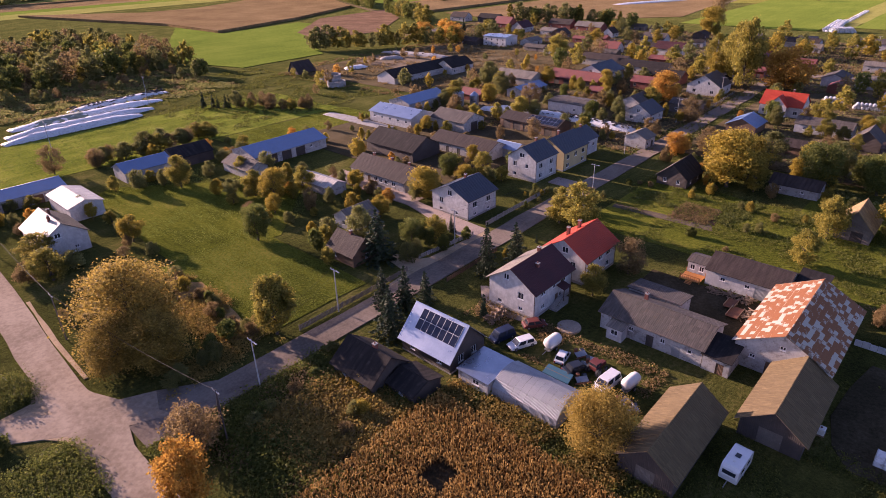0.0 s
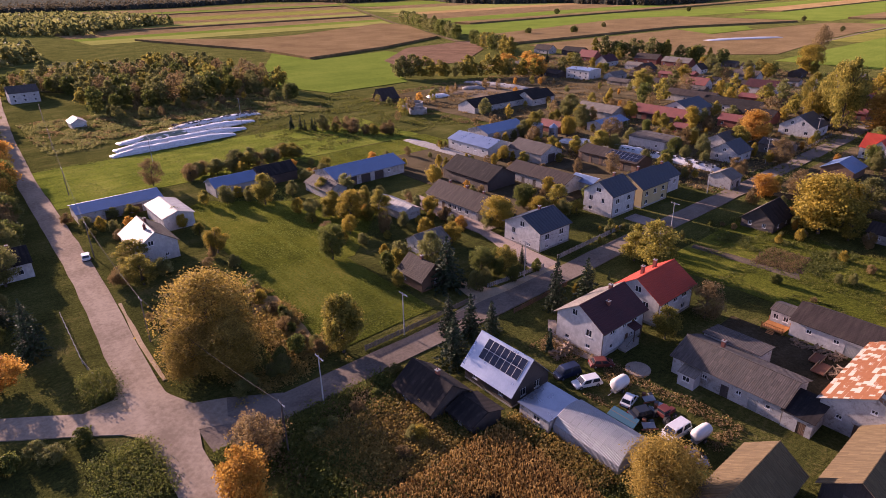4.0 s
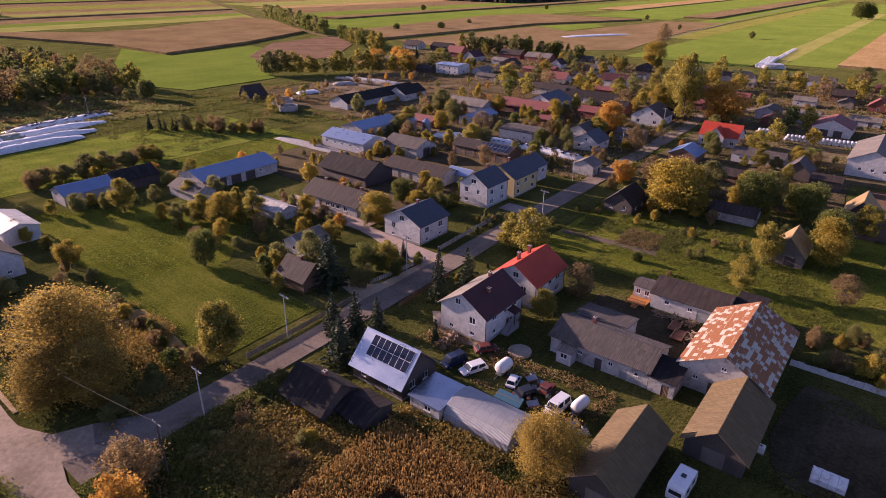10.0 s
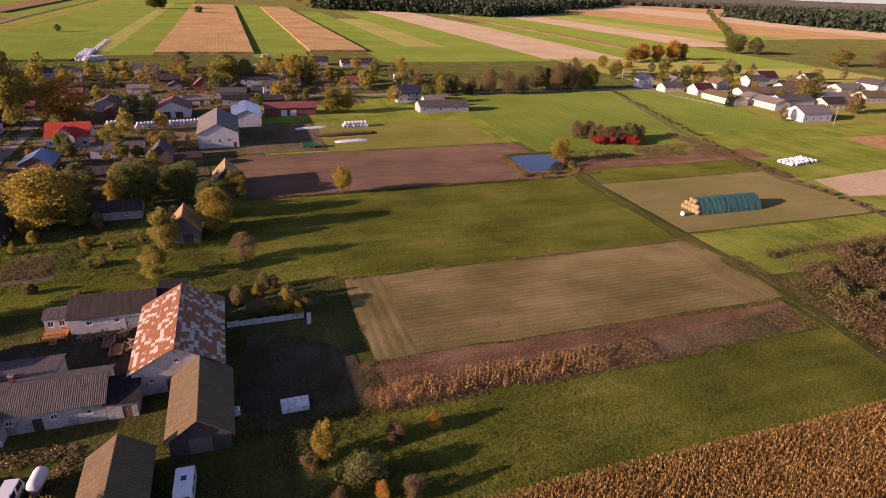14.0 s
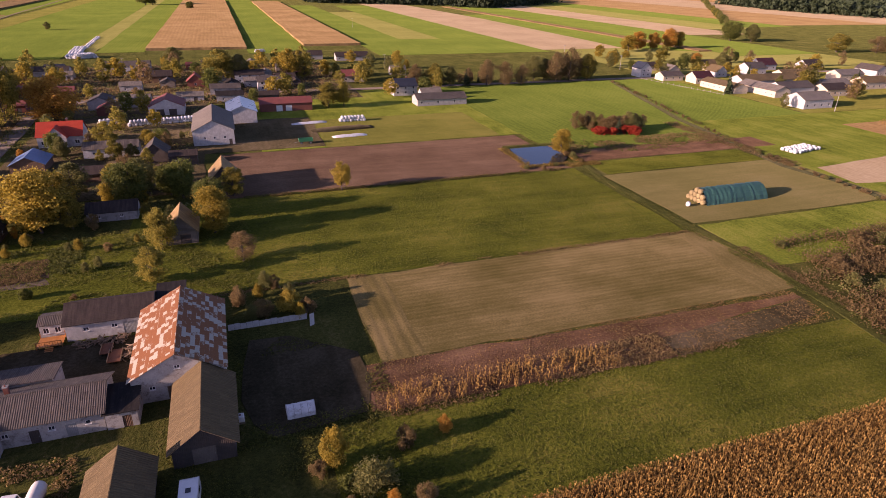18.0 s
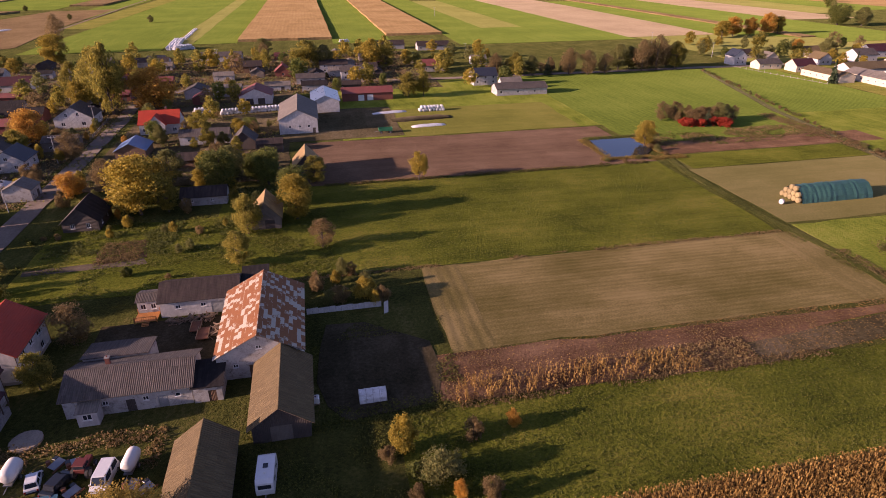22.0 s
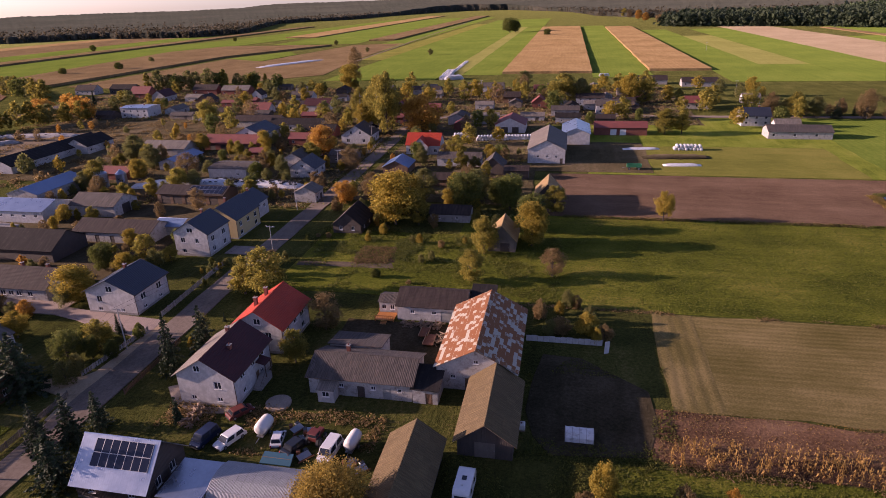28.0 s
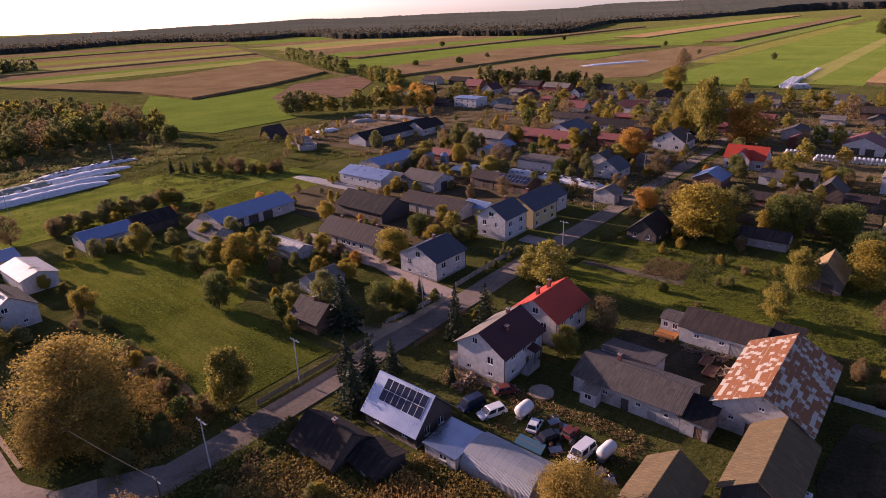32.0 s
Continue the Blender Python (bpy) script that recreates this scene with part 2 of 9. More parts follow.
M["roof_blue"] = surf("blue_sheet_metal", (0.15, 0.225, 0.37), (0.10, 0.16, 0.28), 4, 0.3, 0.42, 0.1, bump=0.4, wave=("X", 0.3), stain=(0.13, 0.18, 0.28), spec=0.6)
M["roof_zinc"] = surf("galvanised_sheet", (0.44, 0.48, 0.55), (0.33, 0.36, 0.42), 3, 0.4, 0.30, 0.85, bump=0.06, wave=("X", 0.3))
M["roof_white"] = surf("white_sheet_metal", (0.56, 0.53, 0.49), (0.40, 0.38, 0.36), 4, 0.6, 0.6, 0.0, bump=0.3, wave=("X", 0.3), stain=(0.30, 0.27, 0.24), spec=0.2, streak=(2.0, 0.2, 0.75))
M["roof_ochre"] = surf("ochre_lichen_sheets", (0.42, 0.28, 0.11), (0.27, 0.18, 0.075), 5, 0.4, 0.9, bump=0.6, wave=("X", 0.3), stain=(0.18, 0.12, 0.055), streak=(3.0, 0.3, 0.7))
M["trim_white"] = surf("white_trim", (0.75, 0.74, 0.72), (0.62, 0.61, 0.6), 8, 0.8, 0.5, bump=0.05)
M["trim_brown"] = surf("brown_trim", (0.10, 0.055, 0.03), (0.06, 0.035, 0.02), 8, 0.8, 0.6, bump=0.1)
M["plastic_white"] = surf("white_window_frame", (0.78, 0.78, 0.78), (0.68, 0.68, 0.68), 8, 0.8, 0.4, bump=0.0)
M["door_brown"] = surf("brown_door", (0.14, 0.075, 0.04), (0.09, 0.05, 0.03), 8, 0.8, 0.5, bump=0.1)
M["door_grey"] = surf("grey_gate", (0.32, 0.33, 0.33), (0.2, 0.21, 0.21), 6, 0.6, 0.6, bump=0.2, wave=("X", 0.2))
M["concrete"] = surf("concrete", (0.36, 0.34, 0.32), (0.24, 0.225, 0.21), 6, 0.4, 0.9, bump=0.3, stain=(0.17, 0.16, 0.14), spread=0.15)
M["tyre"] = surf("rubber", (0.03, 0.03, 0.03), (0.02, 0.02, 0.02), 10, 1, 0.85, bump=0.1)
M["steel"] = surf("dull_steel", (0.42, 0.42, 0.43), (0.28, 0.28, 0.29), 8, 0.8, 0.45, 0.8, bump=0.05)
M["rust"] = surf("rusted_steel", (0.26, 0.10, 0.045), (0.12, 0.05, 0.03), 8, 0.8, 0.9, 0.1, bump=0.3)
M["bark"] = surf("bark", (0.11, 0.085, 0.065), (0.055, 0.042, 0.034), 9, 1.2, 0.95, bump=0.7)
M["bark_birch"] = surf("birch_bark", (0.5, 0.48, 0.45), (0.2, 0.18, 0.17), 6, 2.0, 0.85, bump=0.3)
M["wrap"] = surf("white_silage_wrap", (0.70, 0.70, 0.71), (0.50, 0.51, 0.53), 4, 0.8, 0.4, bump=0.6, stain=(0.36, 0.345, 0.33), spread=0.08)
M["straw"] = surf("straw", (0.30, 0.23, 0.11), (0.19, 0.145, 0.07), 9, 1.0, 0.95, bump=0.6, spread=0.15)
M["tarp_green"] = surf("green_tarpaulin", (0.030, 0.110, 0.092), (0.018, 0.072, 0.062), 3, 0.6, 0.6, bump=0.6)
M["hedge"] = leafy("hedge_leaves", [(0.06, 0.08, 0.018), (0.105, 0.128, 0.026), (0.17, 0.175, 0.04)], 0.5)
M["net_green"] = surf("green_bale_net", (0.20, 0.24, 0.20), (0.10, 0.14, 0.11), 4, 0.6, 0.8, bump=0.5)
M["asphalt"] = field("worn_asphalt", [(0.112, 0.092, 0.076), (0.158, 0.130, 0.107), (0.205, 0.170, 0.140)], 0, 48, 2.2, 0.10, 0.2, 0.03)
M["asphalt_pale"] = field("dusty_pale_asphalt", [(0.20, 0.158, 0.118), (0.275, 0.22, 0.166), (0.35, 0.283, 0.216)], 0, 138, 1.4, 0.10, 0.2, 0.03)
M["pavers"] = field("concrete_pavers", [(0.24, 0.19, 0.165), (0.31, 0.25, 0.215), (0.36, 0.29, 0.25)], 0.4, 48, 3, 0.15, 0.3, 0.03, 0.15)
M["gravel"] = field("dusty_gravel", [(0.20, 0.165, 0.13), (0.29, 0.235, 0.185), (0.36, 0.295, 0.235)], 0, 48, 3.5, 0.2, 0.5, 0.06)
M["sand"] = field("sandy_verge", [(0.25, 0.19, 0.12), (0.34, 0.255, 0.165), (0.42, 0.32, 0.21)], 0, 48, 2.5, 0.2, 0.5, 0.06)
M["bare"] = field("bare_soil", [(0.055, 0.046, 0.034), (0.095, 0.076, 0.055), (0.155, 0.122, 0.09)], 0, 48, 1.2, 0.08, 0.7, 0.12)
# Soil colour lowered further to deepen the shade the barns throw on the yard.
M["yard"] = field("yard_soil_shade_deepened", [(0.022, 0.019, 0.011), (0.040, 0.033, 0.020), (0.066, 0.053, 0.034)], 0, 48, 1.8, 0.12, 0.8, 0.15)
M["worn"] = field("trodden_grass_and_soil", [(0.028, 0.024, 0.013), (0.052, 0.043, 0.022), (0.080, 0.064, 0.036), (0.125, 0.098, 0.066)], 0, 48, 1.3, 0.05, 1.0, 0.4)
M["grass"] = field("rough_grass", [(0.018, 0.021, 0.008), (0.036, 0.041, 0.011), (0.060, 0.063, 0.017), (0.110, 0.094, 0.034)], 0, 48, 1.6, 0.07, 1.0, 0.55)
M["meadow"] = field("mown_meadow", [(0.030, 0.038, 0.008), (0.068, 0.082, 0.012), (0.108, 0.118, 0.017), (0.185, 0.163, 0.034)], 0, 138, 1.9, 0.05, 1.0, 0.55)
M["meadow_across"] = field("grazed_meadow", [(0.058, 0.080, 0.013), (0.120, 0.152, 0.021), (0.172, 0.200, 0.030), (0.245, 0.235, 0.052)], 0, 48, 1.6, 0.07, 1.0, 0.45)
M["pasture"] = field("dry_pasture", [(0.064, 0.072, 0.016), (0.104, 0.104, 0.023), (0.150, 0.132, 0.036)], 0, 138, 1.4, 0.05, 0.8, 0.3)
M["sown"] = field("sprouting_field", [(0.080, 0.068, 0.021), (0.138, 0.110, 0.042), (0.225, 0.170, 0.076)], 1.3, 138, 3.0, 0.06, 0.7, 0.08, 0.14)
M["sown_turn"] = field("sprouting_headland", [(0.076, 0.065, 0.022), (0.130, 0.104, 0.040), (0.21, 0.158, 0.072)], 1.9, 48, 3.0, 0.06, 0.6, 0.06, 0.07)
M["stack_soil"] = field("worn_sown_soil", [(0.085, 0.082, 0.027), (0.122, 0.108, 0.040), (0.172, 0.140, 0.064)], 0, 138, 2.2, 0.035, 0.8, 0.06, 0.04)
M["ploughed"] = field("ploughed_soil", [(0.058, 0.036, 0.024), (0.098, 0.063, 0.041), (0.145, 0.097, 0.064)], 0, 138, 1.8, 0.06, 0.9, 0.25)
M["stubble"] = field("stubble", [(0.20, 0.128, 0.055), (0.28, 0.182, 0.078), (0.36, 0.242, 0.110)], 3.1, 48, 0.5, 0.025, 0.4, 0.15, 0.05)
M["stubble_across"] = field("harvested_strip", [(0.060, 0.034, 0.020), (0.125, 0.072, 0.042), (0.21, 0.128, 0.076)], 0, 138, 2.6, 0.09, 1.0, 0.3)
M["tilth"] = field("pale_tilth", [(0.31, 0.23, 0.135), (0.39, 0.295, 0.175), (0.45, 0.345, 0.215)], 1.8, 48, 0.6, 0.02, 0.4, 0.1, 0.1)
M["clover"] = field("winter_crop", [(0.044, 0.068, 0.012), (0.075, 0.103, 0.017), (0.115, 0.133, 0.027)], 2.0, 48, 0.7, 0.02, 0.5, 0.15, 0.1)
M["olive"] = field("yellowing_crop", [(0.110, 0.118, 0.030), (0.160, 0.160, 0.044), (0.215, 0.200, 0.064)], 2.0, 48, 0.5, 0.02, 0.4, 0.15, 0.15)
M["brownfield"] = field("dry_brown_crop", [(0.128, 0.086, 0.042), (0.185, 0.126, 0.060), (0.245, 0.170, 0.084)], 1.8, 48, 0.6, 0.03, 0.6, 0.3, 0.15)
M["far_forest"] = field("distant_forest", [(0.020, 0.024, 0.019), (0.034, 0.036, 0.028), (0.055, 0.052, 0.040)], 0, 48, 0.04, 0.003, 0.4, 3.0, sheen=0.05)
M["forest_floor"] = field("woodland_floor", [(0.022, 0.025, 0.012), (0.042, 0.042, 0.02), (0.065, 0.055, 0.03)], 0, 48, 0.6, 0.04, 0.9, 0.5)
M["leaf_yellow"] = leafy("yellow_leaves", [(0.150, 0.125, 0.020), (0.280, 0.215, 0.030), (0.430, 0.320, 0.050)], 0.5)
M["leaf_gold"] = leafy("golden_brown_leaves", [(0.130, 0.098, 0.024), (0.245, 0.178, 0.038), (0.40, 0.285, 0.062)], 0.55)

M["blade"] = leafy("sunlit_grass_blades", [(0.105, 0.145, 0.022), (0.155, 0.195, 0.032), (0.215, 0.24, 0.046)], 0.55)
M["blade_dull"] = leafy("meadow_grass_blades", [(0.058, 0.072, 0.013), (0.098, 0.112, 0.019), (0.160, 0.158, 0.032)], 0.5)
M["leaf_thicket"] = leafy("willow_leaves", [(0.062, 0.044, 0.020), (0.112, 0.078, 0.032), (0.190, 0.130, 0.052)], 0.4)
M["leaf_orange"] = leafy("orange_leaves", [(0.24, 0.126, 0.026), (0.42, 0.220, 0.038), (0.56, 0.33, 0.06)], 0.55)
M["leaf_green"] = leafy("green_leaves", [(0.060, 0.078, 0.020), (0.112, 0.132, 0.028), (0.175, 0.185, 0.042)], 0.5)
M["leaf_mix"] = leafy("turning_leaves", [(0.098, 0.102, 0.023), (0.21, 0.190, 0.036), (0.38, 0.31, 0.060)], 0.58)
M["leaf_brown"] = leafy("brown_leaves", [(0.112, 0.080, 0.038), (0.190, 0.134, 0.058), (0.285, 0.200, 0.085)], 0.5)
M["leaf_red"] = leafy("red_leaves", [(0.22, 0.02, 0.012), (0.34, 0.04, 0.02), (0.40, 0.07, 0.03)])
M["leaf_olive"] = leafy("dull_green_leaves", [(0.095, 0.102, 0.034), (0.158, 0.162, 0.050), (0.225, 0.212, 0.068)], 0.5)
M["leaf_far"] = leafy("far_forest_leaves", [(0.046, 0.046, 0.028), (0.082, 0.072, 0.042), (0.135, 0.106, 0.060)], 0.35)
M["needle"] = leafy("dark_needles", [(0.015, 0.027, 0.013), (0.030, 0.048, 0.021), (0.048, 0.069, 0.030)], 0.12)
M["corn"] = leafy("dry_maize_leaves", [(0.185, 0.104, 0.026), (0.310, 0.180, 0.046), (0.450, 0.280, 0.080)], 0.38, 0.05)
M["weed"] = leafy("rank_weeds", [(0.130, 0.115, 0.032), (0.235, 0.175, 0.044), (0.36, 0.245, 0.064)], 0.45, 0.1)


def flat(name, col, rough=0.4, metal=0.0, coat=0.0):
    m, n, l, p = shader(name)
    geo = n.new("ShaderNodeNewGeometry")
    d = noise_node(n, l, geo.outputs["Position"], 3.0, 4.0)
    c = mixc(n, l, d, tuple(x * 0.8 for x in col), col)
    l.new(c, p.inputs["Base Color"])
    p.inputs["Roughness"].default_value = rough
    p.inputs["Metallic"].default_value = metal
    p.inputs["Coat Weight"].default_value = coat
    return m


M["glass"] = flat("dark_window_glass", (0.03, 0.035, 0.045), 0.06)
M["car_white"] = flat("white_car_paint", (0.72, 0.72, 0.72), 0.3, 0, 0.6)
M["car_blue"] = flat("dark_blue_car_paint", (0.02, 0.03, 0.07), 0.3, 0.2, 0.6)
M["car_black"] = flat("black_car_paint", (0.018, 0.018, 0.02), 0.3, 0.2, 0.6)
M["car_red"] = flat("faded_red_paint", (0.13, 0.022, 0.016), 0.6)
M["car_green"] = flat("green_machine_paint", (0.02, 0.19, 0.09), 0.5)
M["lamp_glass"] = flat("lamp_glass", (0.55, 0.55, 0.52), 0.1)
M["tail_red"] = flat("red_lamp", (0.4, 0.02, 0.02), 0.2)
M["panel"] = flat("solar_cells", (0.012, 0.016, 0.035), 0.18, 0.2)
M["water"] = flat("pond_water", (0.012, 0.022, 0.035), 0.05)
M["tank"] = flat("white_plastic_tank", (0.70, 0.68, 0.64), 0.45)
M["blue_tarp"] = flat("blue_cover", (0.02, 0.10, 0.16), 0.5)
M["poly"] = surf("polycarbonate_sheet", (0.36, 0.36, 0.365), (0.26, 0.26, 0.268), 4, 0.4, 0.5, 0.0, bump=0.1)
M["orange_wood"] = surf("orange_stained_boards", (0.48, 0.20, 0.05), (0.36, 0.14, 0.035), 6, 0.6, 0.6, bump=0.2, wave=("X", 0.15))
M["wire"] = flat("grey_cable", (0.025, 0.025, 0.025), 0.8)


def sheet_metal():
    """Old roof sheets: each is either rusted through or still galvanised."""
    m, n, l, p = shader("patchwork_roof_sheet")
    tc = n.new("ShaderNodeTexCoord")
    oi = n.new("ShaderNodeObjectInfo")
    g = noise_node(n, l, tc.outputs["Object"], 5.0, 5.0, 0.7)
    rust = mixc(n, l, g, (0.105, 0.036, 0.010), (0.30, 0.104, 0.022))
    zinc = mixc(n, l, g, (0.30, 0.27, 0.215), (0.46, 0.42, 0.34))
    pick = ramp(n, [(0.58, (0, 0, 0)), (0.64, (1, 1, 1))])
    sn = n.new("ShaderNodeVectorMath")
    sn.operation = "SNAP"
    sn.inputs[1].default_value = (0.95, 0.62, 5.0)
    l.new(tc.outputs["Object"], sn.inputs[0])
    ad = n.new("ShaderNodeVectorMath")
    ad.operation = "MULTIPLY_ADD"
    l.new(oi.outputs["Random"], ad.inputs[0])
    ad.inputs[1].default_value = (91.0, 47.0, 13.0)
    l.new(sn.outputs[0], ad.inputs[2])
    wnz = n.new("ShaderNodeTexWhiteNoise")
    l.new(ad.outputs[0], wnz.inputs["Vector"])
    av = n.new("ShaderNodeMath")
    av.operation = "MULTIPLY_ADD"
    l.new(wnz.outputs["Value"], av.inputs[0])
    av.inputs[1].default_value = 0.62
    hf = n.new("ShaderNodeMath")
    hf.operation = "MULTIPLY"
    hf.inputs[1].default_value = 0.38
    l.new(oi.outputs["Random"], hf.inputs[0])
    l.new(hf.outputs[0], av.inputs[2])
    rag = n.new("ShaderNodeMath")
    rag.operation = "MULTIPLY_ADD"
    l.new(noise_node(n, l, tc.outputs["Object"], 1.6, 5.0, 0.7), rag.inputs[0])
    rag.inputs[1].default_value = -0.55
    sh = n.new("ShaderNodeMath")
    sh.inputs[1].default_value = 0.275
    l.new(av.outputs[0], sh.inputs[0])
    l.new(sh.outputs[0], rag.inputs[2])
    l.new(rag.outputs[0], pick.inputs[0])
    l.new(mixc(n, l, pick.outputs[0], rust, zinc), p.inputs["Base Color"])
    p.inputs["Roughness"].default_value = 0.75
    return m


M["patchwork"] = sheet_metal()


# ---- tools ----
def mesh_of(name, verts, faces, material, smooth=False):
    me = bpy.data.meshes.new(name)
    me.from_pydata(verts, [], faces)
    me.materials.append(material)
    if smooth:
        me.polygons.foreach_set("use_smooth", [True] * len(me.polygons))
    me.update()
    return me


def part(name, bm, material, parent, label="", smooth=False):
    """Links a bmesh (or a finished mesh) as one mesh object under a thing or part."""
    if isinstance(bm, bmesh.types.BMesh):
        me = bpy.data.meshes.new(name)
        bm.to_mesh(me)
        bm.free()
        me.materials.append(material)
        if smooth:
            me.polygons.foreach_set("use_smooth", [True] * len(me.polygons))
    else:
        me = bm
    ob = new(name, me)
    ob.parent = parent
    if label:
        ob["label"] = label
    return ob


def thing(name, m, label, category, group="", kind=""):
    e = new(name)
    e.empty_display_size = 0.3
    e.matrix_world = m
    return tagged(e, label, category, group, kind)


def bm_box(bm, x0, x1, y0, y1, z0, z1, bevel=0.0):
    vs = [bm.verts.new(c) for c in ((x0, y0, z0), (x1, y0, z0), (x1, y1, z0), (x0, y1, z0), (x0, y0, z1), (x1, y0, z1), (x1, y1, z1), (x0, y1, z1))]
    fs = [bm.faces.new([vs[i] for i in f]) for f in ((0, 3, 2, 1), (4, 5, 6, 7), (0, 1, 5, 4), (1, 2, 6, 5), (2, 3, 7, 6), (3, 0, 4, 7))]
    if bevel:
        es = list({e for f in fs for e in f.edges})
        bmesh.ops.bevel(bm, geom=es, offset=bevel, segments=1, affect="EDGES")


def box(x0, x1, y0, y1, z0, z1, bevel=0.0):
    bm = bmesh.new()
    bm_box(bm, x0, x1, y0, y1, z0, z1, bevel)
    return bm


def bm_prism(bm, pts, d):
    """A solid between the polygon pts and the same shifted by d."""
    d = Vector(d)
    a = [bm.verts.new(p) for p in pts]
    b = [bm.verts.new(Vector(p) + d) for p in pts]
    bm.faces.new(a)
    bm.faces.new(b[::-1])
    k = len(a)
    for i in range(k):
        bm.faces.new((a[i], b[i], b[(i + 1) % k], a[(i + 1) % k]))


def prism(pts, d):
    bm = bmesh.new()
    bm_prism(bm, pts, d)
    bmesh.ops.recalc_face_normals(bm, faces=bm.faces)
    return bm


def bm_tube(bm, a, b, r0, r1, k=7, caps=True):
    a, b = Vector(a), Vector(b)
    q = (b - a).to_track_quat("Z", "Y").to_matrix()
    ra = [bm.verts.new(a + q @ Vector((math.cos(i * math.tau / k) * r0, math.sin(i * math.tau / k) * r0, 0))) for i in range(k)]
    rb = [bm.verts.new(b + q @ Vector((math.cos(i * math.tau / k) * r1, math.sin(i * math.tau / k) * r1, 0))) for i in range(k)]
    for i in range(k):
        bm.faces.new((ra[i], ra[(i + 1) % k], rb[(i + 1) % k], rb[i]))
    if caps:
        bm.faces.new(ra[::-1])
        bm.faces.new(rb)


def tube(a, b, r0, r1=None, k=8):
    bm = bmesh.new()
    bm_tube(bm, a, b, r0, r0 if r1 is None else r1, k)
    return bm


PATCHES = []
FOOT = []
ROADS = []


def ground_patch(name, pts, z, material, label="", category="", kind="structure", edge=0.9):
    """A thin slab of ground cover whose rim dips into the ground, with an uneven outline."""
    fine = []
    k = len(pts)
    for i in range(k):
        a, b = Vector(pts[i]), Vector(pts[(i + 1) % k])
        steps = max(1, min(40, int((b - a).length / 6)))
        nrm = Vector((-(b - a).y, (b - a).x)).normalized() if (b - a).length else Vector((0, 0))
        for s in range(steps):
            p = a.lerp(b, s / steps)
            w = noise.noise((p.x * 0.15, p.y * 0.15, z * 9)) * min(edge, (b - a).length * 0.02)
            fine.append(p + nrm * w)
    PATCHES.append(1)
    z = z + 0.0021 * len(PATCHES)
    top = [(p.x, p.y, z) for p in fine]
    bm = bmesh.new()
    bm_prism(bm, top, (0, 0, -z - 0.2))
    bmesh.ops.recalc_face_normals(bm, faces=bm.faces)
    me = bpy.data.meshes.new(name)
    bm.to_mesh(me)
    bm.free()
    me.materials.append(material)
    return tagged(new(name, me), label, category, "", kind)


def rect(name, u0, u1, v0, v1, z, material, **more):
    return ground_patch(name, [uv(u0, v0), uv(u1, v0), uv(u1, v1), uv(u0, v1)], z, material, **more)


def strip_path(name, pts, width, z, material, **more):
    """A road along a line of plan points."""
    vs = [Vector(uv(*p)) for p in pts]
    ROADS.extend((a, b, width) for a, b in zip(pts, pts[1:]))
    left, right = [], []
    for i, p in enumerate(vs):
        d = (vs[min(i + 1, len(vs) - 1)] - vs[max(i - 1, 0)]).normalized()
        n = Vector((-d.y, d.x)) * width / 2
        left.append(p + n)
        right.append(p - n)
    return ground_patch(name, [tuple(p) for p in left + right[::-1]], z, material, edge=0.35, **more)


# ---- buildings ----
def wall_mesh(length, top, holes, thick=0.28, deep=0.16):
    """A wall in its own plane: x along, z up, outside towards -y; top is a list of (x, z); holes (x, z, w, h) go in to the reveal's depth and are closed behind."""
    bm = bmesh.new()
    cuts = {0.0, length, *[x for x, _ in top]}
    for x, z, w, h in holes:
        cuts |= {x - w / 2, x + w / 2}
    cuts = sorted(c for c in cuts if -1e-6 <= c <= length + 1e-6)

    def height(x):
        for (xa, za), (xb, zb) in zip(top, top[1:]):
            if xa - 1e-6 <= x <= xb + 1e-6:
                return za + (zb - za) * (x - xa) / max(1e-6, xb - xa)
        return top[-1][1]

    def quad(*ps):
        bm.faces.new([bm.verts.new(p) for p in ps])

    for xa, xb in zip(cuts, cuts[1:]):
        if xb - xa < 1e-5:
            continue
        mid = (xa + xb) / 2
        spans = sorted((z, z + h) for x, z, w, h in holes if x - w / 2 < mid < x + w / 2)
        lo = 0.0
        for za, zb in spans:
            if za > lo:
                quad((xa, 0, lo), (xb, 0, lo), (xb, 0, za), (xa, 0, za))
            lo = zb
        quad((xa, 0, lo), (xb, 0, lo), (xb, 0, height(xb)), (xa, 0, height(xa)))
    for x, z, w, h in holes:
        a, b, c, d = x - w / 2, x + w / 2, z, z + h
        quad((a, 0, c), (a, deep, c), (a, deep, d), (a, 0, d))
        quad((b, 0, c), (b, 0, d), (b, deep, d), (b, deep, c))
        quad((a, 0, c), (b, 0, c), (b, deep, c), (a, deep, c))
        quad((a, 0, d), (a, deep, d), (b, deep, d), (b, 0, d))
    back = [bm.verts.new(p) for p in [(0, thick, 0)] + [(x, thick, z) for x, z in top] + [(length, thick, 0)]]
    bm.faces.new(back)
    quad((0, 0, 0), (0, 0, top[0][1]), (0, thick, top[0][1]), (0, thick, 0))
    quad((length, 0, 0), (length, thick, 0), (length, thick, top[-1][1]), (length, 0, top[-1][1]))
    for (xa, za), (xb, zb) in zip(top, top[1:]):
        quad((xa, 0, za), (xb, 0, zb), (xb, thick, zb), (xa, thick, za))
    return bm


WINDOW_MESHES = {}


